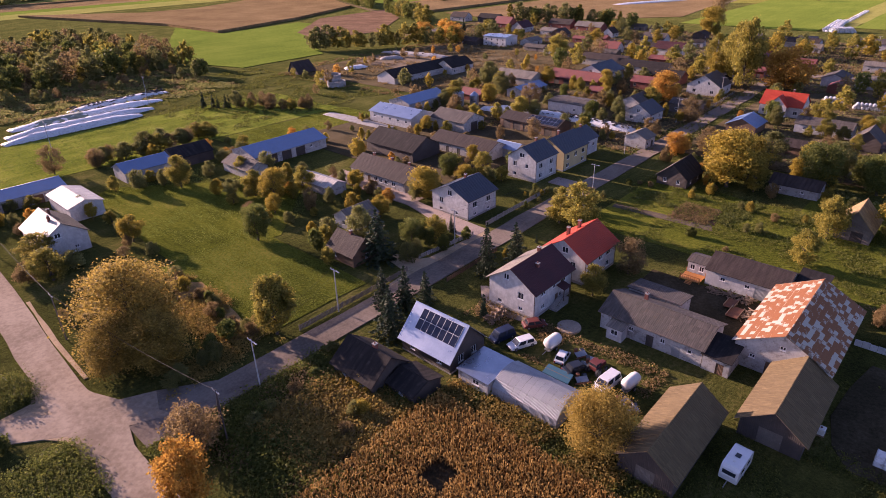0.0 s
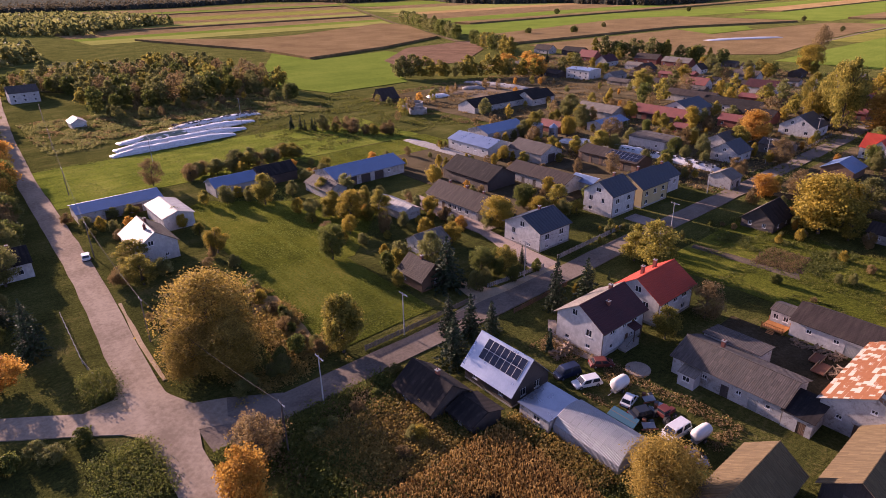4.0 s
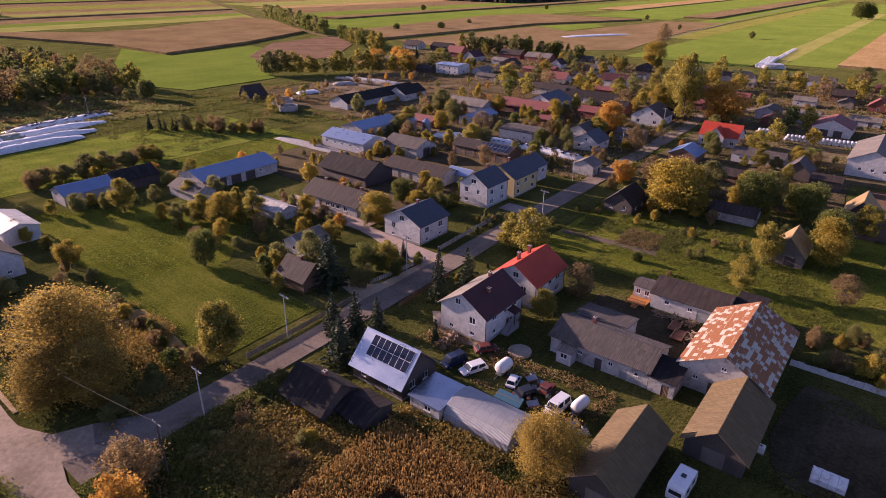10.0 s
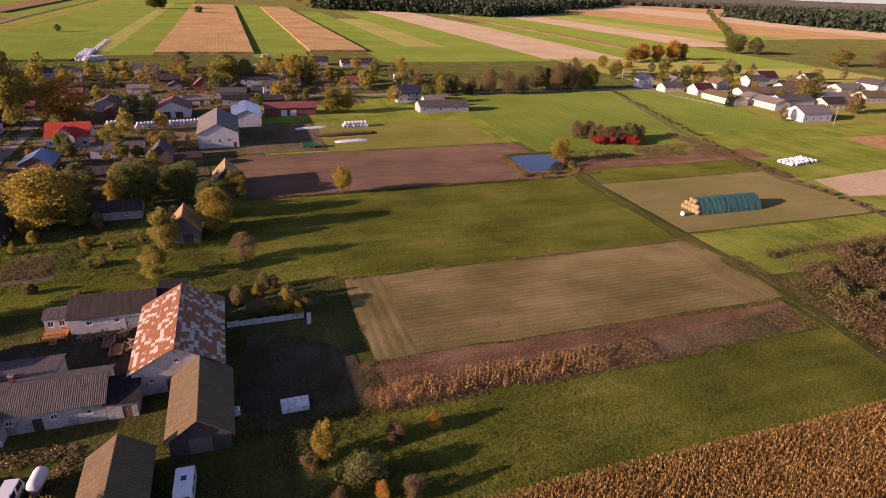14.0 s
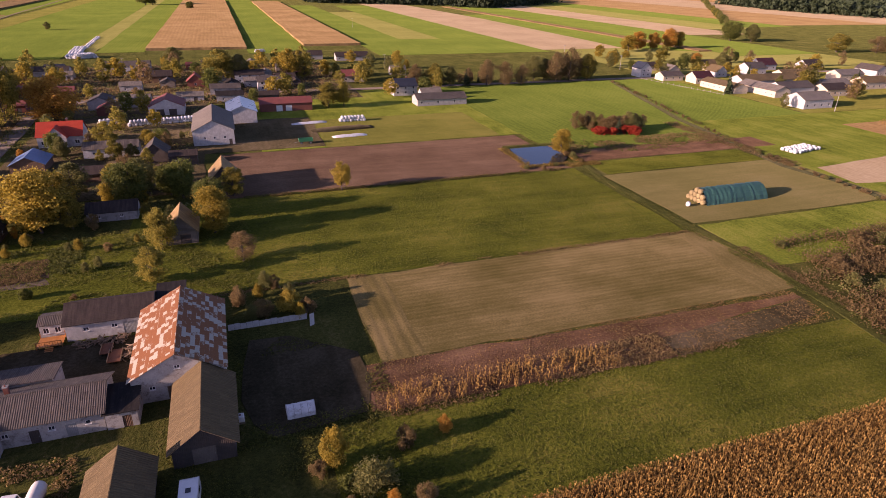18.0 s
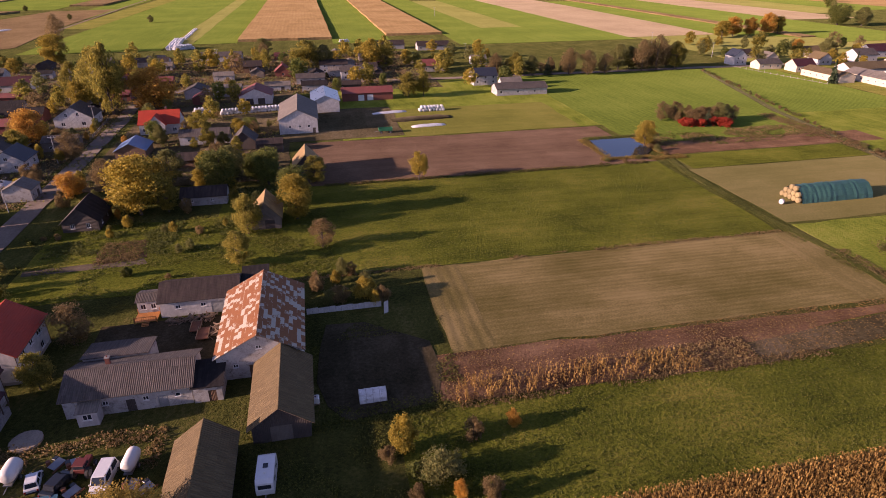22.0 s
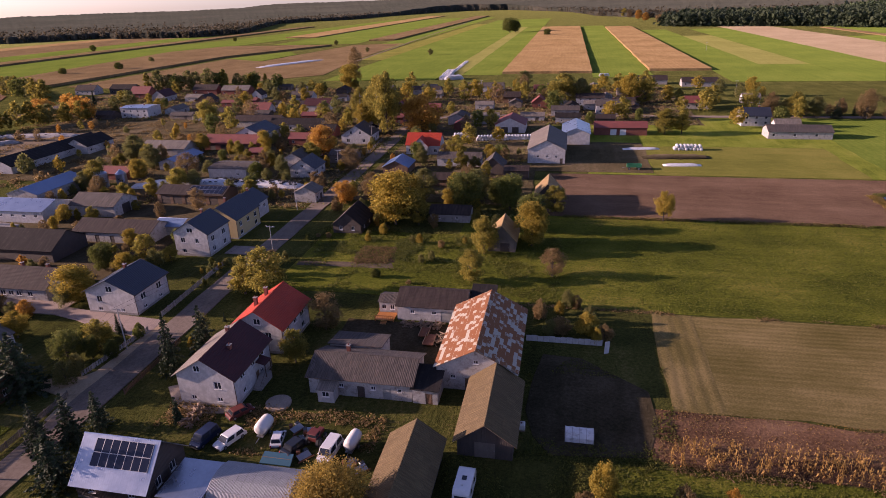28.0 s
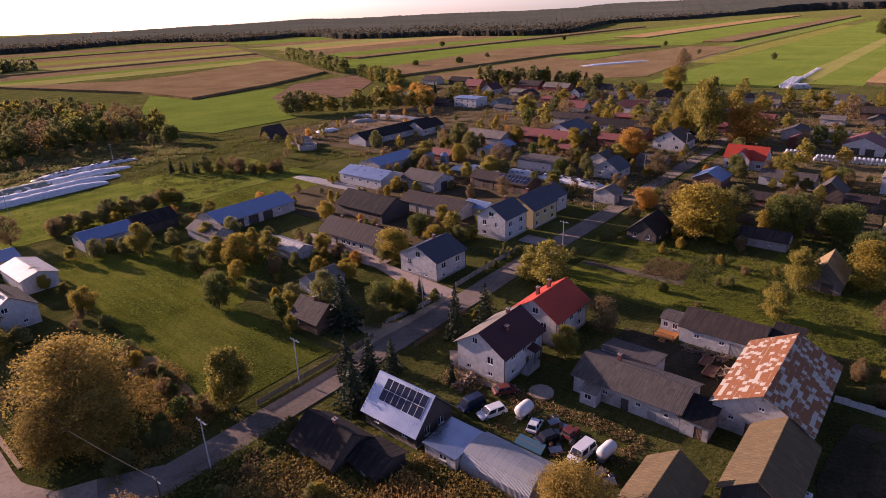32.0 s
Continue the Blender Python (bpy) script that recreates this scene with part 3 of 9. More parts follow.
def window(parent, m, w, h, frame_mat, fine=True):
    """A casement in a wall: frame, mullion, sill and pane; m puts its lower middle on the wall's face."""
    t = 0.08
    key = (round(w, 2), round(h, 2), frame_mat.name)
    if key not in WINDOW_MESHES:
        vs, fs = [], []
        for y in (0.05, 0.13):
            for i in (0, t):
                vs += [(-w / 2 + i, y, i), (w / 2 - i, y, i), (w / 2 - i, y, h - i), (-w / 2 + i, y, h - i)]
        for k in range(4):
            n = (k + 1) % 4
            fs += [(k, n, 4 + n, 4 + k), (8 + k, 12 + k, 12 + n, 8 + n), (4 + k, 4 + n, 12 + n, 12 + k), (k, 8 + k, 8 + n, n)]

        def solid(x0, x1, y0, y1, z0, z1, mat, nm):
            return mesh_of(nm, [(x0, y0, z0), (x1, y0, z0), (x1, y1, z0), (x0, y1, z0), (x0, y0, z1), (x1, y0, z1), (x1, y1, z1), (x0, y1, z1)], [(0, 3, 2, 1), (4, 5, 6, 7), (0, 1, 5, 4), (1, 2, 6, 5), (2, 3, 7, 6), (3, 0, 4, 7)], mat)

        WINDOW_MESHES[key] = (mesh_of("window", vs, fs, frame_mat), solid(-w / 2 + t, w / 2 - t, 0.085, 0.105, t, h - t, M["glass"], "pane"), solid(-0.04, 0.04, 0.06, 0.12, t, h - t, frame_mat, "mullion"), solid(-w / 2 - 0.06, w / 2 + 0.06, -0.09, 0.05, -0.05, 0.0, frame_mat, "sill"))
    ring, glass, bar, ledge = WINDOW_MESHES[key]
    f = part("window", ring, None, parent)
    f.matrix_local = m
    part("pane", glass, None, f)
    if fine:
        part("sill", ledge, None, f)
        if w > 0.75:
            part("mullion", bar, None, f)
    return f


def door(parent, m, w, h, mat):
    bm = bmesh.new()
    bm_box(bm, -w / 2, w / 2, 0.05, 0.12, 0, h)
    bm_box(bm, -w / 2 + 0.1, w / 2 - 0.1, 0.03, 0.05, 0.15, h * 0.45)
    bm_box(bm, -w / 2 + 0.1, w / 2 - 0.1, 0.03, 0.05, h * 0.52, h - 0.12)
    d = part("door", bm, mat, parent)
    d.matrix_local = m
    part("handle", box(w / 2 - 0.16, w / 2 - 0.1, -0.02, 0.04, h * 0.48, h * 0.52), M["steel"], d)
    return d


def chimney(parent, x, y, z0, z1, w=0.55, mat=None):
    c = part("chimney", box(x - w / 2, x + w / 2, y - w / 2, y + w / 2, z0, z1), mat or M["brick_red"], parent)
    part("cap", box(x - w / 2 - 0.07, x + w / 2 + 0.07, y - w / 2 - 0.07, y + w / 2 + 0.07, z1, z1 + 0.1), M["concrete"], c)
    bm = bmesh.new()
    bm_tube(bm, (x, y, z1 + 0.1), (x, y, z1 + 0.32), 0.11, 0.1, 6)
    part("flue", bm, M["brick_red"], c)


def slope_frame(a, b, c):
    """Matrix whose x runs from a to b (along the eave) and whose y runs up towards c."""
    x = (Vector(b) - Vector(a)).normalized()
    y = Vector(c) - Vector(a)
    y = (y - x * y.dot(x)).normalized()
    z = x.cross(y)
    return Matrix.Translation(a) @ Matrix((x, y, z)).transposed().to_4x4()


def building(name, label, category, x, y, turn, L, W, ze, zr, wall, roof, win=(), doors=(), over=0.4, chim=(), group="", plinth=None, gable=None, sheets=None, trim=None, frame_mat=None, gutter=False, roof2=None, ridge=True, shift=0.0, fine=True):
    """A gabled building: ridge along its own x. Sides: f (-y), b (+y), l (-x), r (+x). shift moves the ridge across."""
    root = thing(name, pose(x, y, 0, 0, 0, turn), label, category, group)
    FOOT.append((x * CA + y * SA, y * CA - x * SA, (L if turn == ALONG else W) / 2, (W if turn == ALONG else L) / 2))
    fm = frame_mat or M["plastic_white"]
    hx, hy = L / 2, W / 2
    ry = shift
    sides = {
        "f": (Matrix.Translation((-hx, -hy, 0)), L, [(0, ze), (L, ze)]),
        "b": (Matrix.Translation((hx, hy, 0)) @ Matrix.Rotation(math.pi, 4, "Z"), L, [(0, ze), (L, ze)]),
        "l": (Matrix.Translation((-hx, hy - 0.28, 0)) @ Matrix.Rotation(-math.pi / 2, 4, "Z"), W - 0.56, None),
        "r": (Matrix.Translation((hx, -hy + 0.28, 0)) @ Matrix.Rotation(math.pi / 2, 4, "Z"), W - 0.56, None),
    }
    for key, (m, length, top) in sides.items():
        if top is None:
            mid = length / 2 + (ry if key == "r" else -ry)
            rise = (zr - ze) * 0.28 / hy
            top = [(0, ze + rise), (mid, zr), (length, ze + rise)]
        holes = [(length / 2 + a, z, w, h) for s, a, z, w, h in win if s == key]
        dh = [(length / 2 + a, 0.0, w, h) for s, a, w, h, _ in doors if s == key]
        wm = wall if (key in "fb" or gable is None) else gable
        wob = part("wall" if key in "fb" else "gable_wall", wall_mesh(length, top, holes + dh), wm, root)
        wob.matrix_local = m
        for s, a, z, w, h in win:
            if s == key:
                window(root, m @ Matrix.Translation((length / 2 + a, 0, z)), w, h, fm, fine)
        for s, a, w, h, dm in doors:
            if s == key:
                door(root, m @ Matrix.Translation((length / 2 + a, 0, 0)), w, h, dm)
    if plinth:
        bm = bmesh.new()
        e = 0.04
        bm_box(bm, -hx - e, hx + e, -hy - e, -hy, 0, plinth)
        bm_box(bm, -hx - e, hx + e, hy, hy + e, 0, plinth)
        bm_box(bm, -hx - e, -hx, -hy, hy, 0, plinth)
        bm_box(bm, hx, hx + e, -hy, hy, 0, plinth)
        part("plinth", bm, M["concrete"], root)
    up = Vector((0, 0, 0.13))
    for sgn in (-1, 1):
        run = hy - sgn * ry
        k = (zr - ze) / run
        ey, ez = sgn * (hy + over), ze - over * k
        ex = hx + over * 0.8
        a, b = Vector((-ex, ey, ez + 0.02)), Vector((ex, ey, ez + 0.02))
        c, d = Vector((ex, ry, zr + 0.02)), Vector((-ex, ry, zr + 0.02))
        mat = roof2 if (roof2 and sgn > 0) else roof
        if sgn > 0:
            a, b, c, d = b, a, d, c
        m = slope_frame(a, b, d)
        inv = m.inverted()
        width, run_len = (b - a).length, (inv @ d).y
        sl = part("roof_slope", box(0, width, 0, run_len, 0, 0.10 if not sheets else 0.05), mat if not sheets else M["timber"], root)
        sl.matrix_local = m
        if sheets:
            sw, sh, lift = sheets
            nx, ny = max(1, round(width / sw)), max(1, round(run_len / sh))
            cw, ch = width / nx, run_len / ny
            vs = [(0, 0, 0.055), (cw - 0.01, 0, 0.055), (cw - 0.01, ch + 0.05, 0.035), (0, ch + 0.05, 0.035), (0, 0, 0.085), (cw - 0.01, 0, 0.085), (cw - 0.01, ch + 0.05, 0.06), (0, ch + 0.05, 0.06)]
            me = mesh_of("roof_sheet", vs, [(4, 5, 6, 7), (0, 1, 5, 4), (1, 2, 6, 5), (2, 3, 7, 6), (3, 0, 4, 7)], mat)
            for i in range(nx):
                for j in range(ny):
                    s = new("roof_sheet", me)
                    s.parent = sl
                    off = (cw / 2 if lift and j % 2 else 0)
                    s.matrix_local = Matrix.Translation((i * cw + (off if i < nx - 1 else 0), j * ch, random.uniform(0, 0.012))) @ Matrix.Rotation(random.uniform(-0.004, 0.004), 4, "Z")
        if gutter:
            bm = bmesh.new()
            bm_tube(bm, (a.x, a.y + sgn * 0.06, a.z + 0.02), (b.x, b.y + sgn * 0.06, b.z + 0.02), 0.07, 0.07, 6)
            part("gutter", bm, M["trim_brown"], root)
            if sgn < 0:
                for px in (-hx + 0.05, hx - 0.05):
                    part("downpipe", tube((px, -hy - 0.07, 0.1), (px, -hy - 0.07, ze), 0.05, 0.05, 5), M["trim_brown"], root)
    if ridge:
        bm = bmesh.new()
        ex = hx + over * 0.8
        bm_tube(bm, (-ex - 0.02, ry, zr + 0.09), (ex + 0.02, ry, zr + 0.09), 0.1, 0.1, 6)
        part("ridge_cap", bm, trim or roof, root)
    for cx, cy, top_z in chim:
        chimney(root, cx, cy, zr - 1.2 - abs(cy) * 0.3, top_z)
    return root


def lean_to(name, label, category, x, y, turn, L, W, z_low, z_high, wall, roof, win=(), doors=(), over=0.3, group=""):
    """A building with one slope, low along -y and high along +y."""
    root = thing(name, pose(x, y, 0, 0, 0, turn), label, category, group)
    hx, hy = L / 2, W / 2
    specs = {
        "f": (Matrix.Translation((-hx, -hy, 0)), L, [(0, z_low), (L, z_low)]),
        "b": (Matrix.Translation((hx, hy, 0)) @ Matrix.Rotation(math.pi, 4, "Z"), L, [(0, z_high), (L, z_high)]),
        "l": (Matrix.Translation((-hx, hy - 0.28, 0)) @ Matrix.Rotation(-math.pi / 2, 4, "Z"), W - 0.56, [(0, z_high), (W - 0.56, z_low)]),
        "r": (Matrix.Translation((hx, -hy + 0.28, 0)) @ Matrix.Rotation(math.pi / 2, 4, "Z"), W - 0.56, [(0, z_low), (W - 0.56, z_high)]),
    }
    for key, (m, length, top) in specs.items():
        holes = [(length / 2 + a, z, w, h) for s, a, z, w, h in win if s == key] + [(length / 2 + a, 0.0, w, h) for s, a, w, h, _ in doors if s == key]
        part("wall", wall_mesh(length, top, holes), wall, root).matrix_local = m
        for s, a, z, w, h in win:
            if s == key:
                window(root, m @ Matrix.Translation((length / 2 + a, 0, z)), w, h, M["plastic_white"])
        for s, a, w, h, dm in doors:
            if s == key:
                door(root, m @ Matrix.Translation((length / 2 + a, 0, 0)), w, h, dm)
    k = (z_high - z_low) / W
    a, b, d = Vector((-hx - over, -hy - over, z_low - over * k + 0.02)), Vector((hx + over, -hy - over, z_low - over * k + 0.02)), Vector((-hx - over, hy + over, z_high + over * k + 0.02))
    m = slope_frame(a, b, d)
    sl = part("roof_slope", box(0, (b - a).length, 0, (m.inverted() @ d).y, 0, 0.1), roof, root)
    sl.matrix_local = m
    return root


# ---- plants ----
def leaf_quads(centres, normals, size, jitter, rng):
    """Small tilted leaf clumps as quads (verts, faces) from numpy arrays."""
    n = len(centres)
    a = rng.normal(size=(n, 3))
    a += normals * 0.6
    a /= np.linalg.norm(a, axis=1, keepdims=True)
    b = np.cross(a, rng.normal(size=(n, 3)))
    b /= np.linalg.norm(b, axis=1, keepdims=True)
    c = np.cross(a, b)
    s = size * rng.uniform(1 - jitter, 1 + jitter, (n, 1))
    b, c = b * s, c * s * 0.75
    bend = a * s * 0.25
    v = np.stack([centres - b - bend, centres - c, centres + b - bend, centres + c], axis=1).reshape(-1, 3)
    f = np.arange(4 * n).reshape(n, 4)
    return v, f


def crown_points(rng, n, height, low, radius, lumps, shape="round"):
    """Leaf places in a lumpy crown with gaps: boughs are balls of differing size."""
    cs, rs = [], []
    lumps = int(lumps * 1.7)
    for _ in range(lumps):
        h = rng.uniform(0.0, 1.0)
        if shape == "tall":
            env = math.sin(math.pi * min(1, 0.12 + 0.86 * h)) ** 0.7
        elif shape == "cone":
            env = 1 - 0.9 * h
        else:
            env = math.sqrt(max(0.05, 1 - (2 * h * 0.95 - 0.85) ** 2))
        ang = rng.uniform(0, math.tau)
        r = radius * env * math.sqrt(rng.uniform(0.1, 1)) * 0.78
        cs.append((math.cos(ang) * r, math.sin(ang) * r, low + (height - low) * (0.08 + 0.86 * h)))
        rs.append(radius * rng.uniform(0.15, 0.36) * (0.6 + 0.4 * env))
    cs, rs = np.array(cs), np.array(rs)
    pick = rng.choice(lumps, n, p=rs ** 2 / (rs ** 2).sum())
    d = rng.normal(size=(n, 3))
    d /= np.linalg.norm(d, axis=1, keepdims=True)
    d[:, 2] *= 0.85
    rad = rs[pick] * rng.uniform(0.1, 1.0, n) ** 0.45 * (1 + 0.7 * rng.random(n) ** 4)
    p = cs[pick] + d * rad[:, None]
    p[:, 2] = np.maximum(p[:, 2], low * 0.6)
    return p, d, cs


def tree_meshes(seed, height, low, radius, leaves, size, lumps, leaf, bark, shape="round", trunk_r=0.25):
    rng = np.random.default_rng(seed)
    p, d, cs = crown_points(rng, leaves, height, low, radius, lumps, shape)
    v, f = leaf_quads(p, d, size, 0.4, rng)
    crown = mesh_of("crown", v.tolist(), f.tolist(), leaf)
    bm = bmesh.new()
    top = height * (0.86 if shape != "round" else 0.72)
    pts = [Vector((0, 0, -0.1))]
    for i in range(1, 6):
        pts.append(Vector((rng.normal() * 0.05 * height * 0.25, rng.normal() * 0.05 * height * 0.25, top * i / 5)))
    for i in range(5):
        bm_tube(bm, pts[i], pts[i + 1], trunk_r * (1 - 0.17 * i), trunk_r * (1 - 0.17 * (i + 1)), 7, caps=False)
    for c in cs[:: max(1, len(cs) // 14)]:
        h = min(top * 0.9, max(low * 0.7, c[2] * 0.62))
        i = min(4, int(h / top * 5))
        base = pts[i].lerp(pts[i + 1], h / top * 5 - i)
        mid = base.lerp(Vector(c), 0.55) + Vector((0, 0, 0.06 * height))
        bm_tube(bm, base, mid, trunk_r * 0.4, trunk_r * 0.22, 5, caps=False)
        bm_tube(bm, mid, Vector(c), trunk_r * 0.22, trunk_r * 0.06, 4, caps=False)
    me = bpy.data.meshes.new("trunk")
    bm.to_mesh(me)
    bm.free()
    me.materials.append(bark)
    me.polygons.foreach_set("use_smooth", [True] * len(me.polygons))
    return me, crown


def conifer_meshes(seed, height, radius, leaf, bark, whorls=16):
    rng = np.random.default_rng(seed)
    cs, ns = [], []
    bm = bmesh.new()
    bm_tube(bm, (0, 0, -0.1), (0, 0, height * 0.97), height * 0.018 + 0.06, 0.03, 7, caps=False)
    for w in range(whorls):
        t = w / (whorls - 1)
        z = height * (0.08 + 0.88 * t)
        r = radius * (1 - t) ** 0.85 + 0.12
        k = max(5, int(9 * (1 - t * 0.5)))
        off = rng.uniform(0, math.tau)
        for i in range(k):
            a = off + i * math.tau / k + rng.normal() * 0.15
            rr = r * rng.uniform(0.75, 1.1)
            tip = Vector((math.cos(a) * rr, math.sin(a) * rr, z - rr * 0.28))
            bm_tube(bm, (0, 0, z), tip, 0.035, 0.01, 3, caps=False)
            m = max(4, int(rr * 9))
            for q in range(m):
                s = (q + 0.5) / m
                side = rng.normal() * 0.16 * rr * (1.1 - s)
                cs.append((math.cos(a) * rr * s - math.sin(a) * side, math.sin(a) * rr * s + math.cos(a) * side, z - rr * 0.28 * s + rng.normal() * 0.06))
                ns.append((0, 0, 1.5))
    v, f = leaf_quads(np.array(cs), np.array(ns), 0.23, 0.4, rng)
    crown = mesh_of("needles", v.tolist(), f.tolist(), leaf)
    me = bpy.data.meshes.new("trunk")
    bm.to_mesh(me)
    bm.free()
    me.materials.append(bark)
    return me, crown


def plant_tree(kinds, key, x, y, size=1.0, wide=None, turn=None, label=None):
    """A tree of one of the prepared kinds at a place; size scales its height, wide its breadth."""
    trunk, crown, text, cat, name = kinds[key]
    w = size if wide is None else wide
    a = random.uniform(0, 360) if turn is None else turn
    root = thing(name, Matrix.Translation((x, y, 0)) @ Matrix.Rotation(radians(a), 4, "Z") @ Matrix.Diagonal((w, w, size, 1)), label or text, cat, cat + "s of the village")
    if trunk:
        part("trunk", trunk, None, root)
    part("crown", crown, None, root)
    return root


def clear(u, v, r):
    """Whether a ring of radius r at a plan place keeps off buildings and roads."""
    for a, b, hu, hv in FOOT:
        if abs(u - a) < hu + r and abs(v - b) < hv + r:
            return False
    for (ua, va), (ub, vb), w in ROADS:
        d2 = (ub - ua) ** 2 + (vb - va) ** 2
        t = max(0, min(1, ((u - ua) * (ub - ua) + (v - va) * (vb - va)) / d2))
        if math.hypot(u - ua - t * (ub - ua), v - va - t * (vb - va)) < w / 2 + r * 0.6:
            return False
    return True


def inside(pts, x, y):
    ok = False
    k = len(pts)
    for i in range(k):
        (xa, ya), (xb, yb) = pts[i], pts[(i + 1) % k]
        if (ya > y) != (yb > y) and x < (xb - xa) * (y - ya) / (yb - ya) + xa:
            ok = not ok
    return ok


def scatter(name, label, category, u0, u1, v0, v1, count, size, tall, material, seed, clump=0.0, per=5, holes=()):
    """Low growth over a stretch of the plan as one mesh of leaf clumps: stuff."""
    rng = np.random.default_rng(seed)
    uu, vv = rng.uniform(u0, u1, count), rng.uniform(v0, v1, count)
    if clump:
        keep = np.array([noise.noise((a * 0.12, b * 0.12, seed)) for a, b in zip(uu, vv)]) > clump - 0.35
        uu, vv = uu[keep], vv[keep]
    for a0, a1, b0, b1 in holes:
        keep = ~((uu > a0) & (uu < a1) & (vv > b0) & (vv < b1))
        uu, vv = uu[keep], vv[keep]
    n = len(uu)
    hh = tall * rng.uniform(0.35, 1.0, n)
    uu, vv, hh = (np.repeat(a, per) for a in (uu, vv, hh))
    n = len(uu)
    spread = tall * 0.45
    x = uu * CA - vv * SA + rng.normal(size=n) * spread
    y = uu * SA + vv * CA + rng.normal(size=n) * spread
    z = hh * rng.uniform(0.05, 1.0, n)
    v, f = leaf_quads(np.stack([x, y, z], 1), np.tile((0, 0, 0.4), (n, 1)), size, 0.5, rng)
    v[:, 2] = np.maximum(v[:, 2], 0.0)
    me = mesh_of(name, v.tolist(), f.tolist(), material)
    return tagged(new(name, me), label, category, "", "stuff")


def maize(name, label, u0, u1, v0, v1, row, step, tall, seed, thin=1.0, gap=None):
    """Standing dry maize in rows: each plant a stem and long drooping leaves; stuff."""
    rng = np.random.default_rng(seed)
    U, V = np.meshgrid(np.arange(u0, u1, row), np.arange(v0, v1, step))
    U, V = U.ravel(), V.ravel()
    keep = rng.uniform(size=len(U)) < thin
    if gap:
        keep &= ~((U > gap[0]) & (U < gap[1]) & (V > gap[2]) & (V < gap[3]))
    U, V = U[keep] + rng.normal(size=keep.sum()) * 0.05, V[keep] + rng.normal(size=keep.sum()) * 0.12
    n = len(U)
    x, y = U * CA - V * SA, U * SA + V * CA
    h = tall * (0.93 + 0.10 * np.sin(x * 0.21 + 1.3 * np.sin(y * 0.13))) * rng.uniform(0.86, 1.07, n)
    verts, faces = [], []
    base = 0
    lean = rng.normal(size=(n, 2)) * 0.10
    th = rng.uniform(0, math.tau, n)
    w = 0.03
    c, s = np.cos(th) * w, np.sin(th) * w
    stem = np.stack([np.stack([x - c, y - s, 0 * h], 1), np.stack([x + c, y + s, 0 * h], 1), np.stack([x + lean[:, 0] + c, y + lean[:, 1] + s, h], 1), np.stack([x + lean[:, 0] - c, y + lean[:, 1] - s, h], 1)], 1)
    verts.append(stem.reshape(-1, 3))
    for k in range(5):
        t = th + k * 2.4 + rng.normal(size=n) * 0.4
        z0 = h * (0.34 + 0.145 * k)
        ln = (0.5 - 0.035 * k) * rng.uniform(0.7, 1.2, n)
        px, py = np.cos(t), np.sin(t)
        bx, by = x + lean[:, 0] * z0 / h, y + lean[:, 1] * z0 / h
        wx, wy = -py * 0.10, px * 0.10
        mx, my, mz = bx + px * ln * 0.5, by + py * ln * 0.5, z0 + 0.10
        ex, ey, ez = bx + px * ln, by + py * ln, z0 - 0.30
        q1 = np.stack([np.stack([bx, by, z0], 1), np.stack([mx - wx, my - wy, mz], 1), np.stack([ex, ey, ez], 1), np.stack([mx + wx, my + wy, mz], 1)], 1)
        verts.append(q1.reshape(-1, 3))
    v = np.concatenate(verts)
    f = np.arange(len(v)).reshape(-1, 4)
    me = mesh_of(name, v.tolist(), f.tolist(), M["corn"])
    return tagged(new(name, me), label, "maize", "", "stuff")


# ---- ground ----
def make_ground():
    n, half = 60, 4900.0
    vs = [(-half + 2 * half * i / n, -half + 2 * half * j / n, 0.0) for j in range(n + 1) for i in range(n + 1)]
    fs = [(j * (n + 1) + i, j * (n + 1) + i + 1, (j + 1) * (n + 1) + i + 1, (j + 1) * (n + 1) + i) for j in range(n) for i in range(n)]
    return tagged(new("ground", mesh_of("ground", vs, fs, M["grass"])), "flat rough autumn grassland round the village", "ground", "", "structure")


make_ground()

# near fields and meadows, in plan coordinates
rect("ploughed_field", 168, 212, -101, 5, 0.05, M["ploughed"], label="bare brown ploughed field", category="field")
rect("sown_field", 83, 113, -104, -17, 0.05, M["sown"], label="pale field with thin green sprouts in rows", category="field")
ground_patch("stubble_strip", [uv(71.8, -13), uv(83, -14), uv(82, -60), uv(81, -99.6), uv(79.2, -100), uv(75.4, -64), uv(69.8, -63.6), uv(70.2, -50)], 0.06, M["stubble_across"], label="reddish-brown strip of cut maize stubble", category="field")
ground_patch("weedy_strip", [uv(75.2, -64), uv(79, -100), uv(73, -97), uv(69.8, -64)], 0.05, M["worn"], label="weedy brown end of the stubble strip", category="field")
rect("sown_headland", 83.4, 113, -24.5, -17.2, 0.055, M["sown_turn"], label="headland of the sown field with crossing drill rows", category="field")
ground_patch("sown_headland", [uv(83.5, -94), uv(112.8, -97), uv(112.8, -103.8), uv(83.5, -101)], 0.055, M["sown_turn"], label="headland of the sown field beside the track", category="field")

rect("green_meadow", 113.5, 167, -101, 26, 0.03, M["meadow"], label="long green meadow with mown swathes", category="field")
rect("near_meadow", 50.5, 70.5, -101, -6, 0.03, M["meadow"], label="short green meadow beside the maize", category="field")
rect("wide_meadow", 213, 318, -250, -8, 0.03, M["meadow_across"], label="wide green meadow beyond the ploughed field", category="field")
rect("dry_pasture", 213, 256, -96, -30, 0.06, M["pasture"], label="yellowed dry pasture", category="field")
rect("stack_field", 117, 158, -178, -106, 0.04, M["stack_soil"], label="olive-brown sown field round the bale stack", category="field")
rect("stack_meadow", 92, 116, -240, -106, 0.04, M["meadow_across"], label="green meadow before the bale stack", category="field")
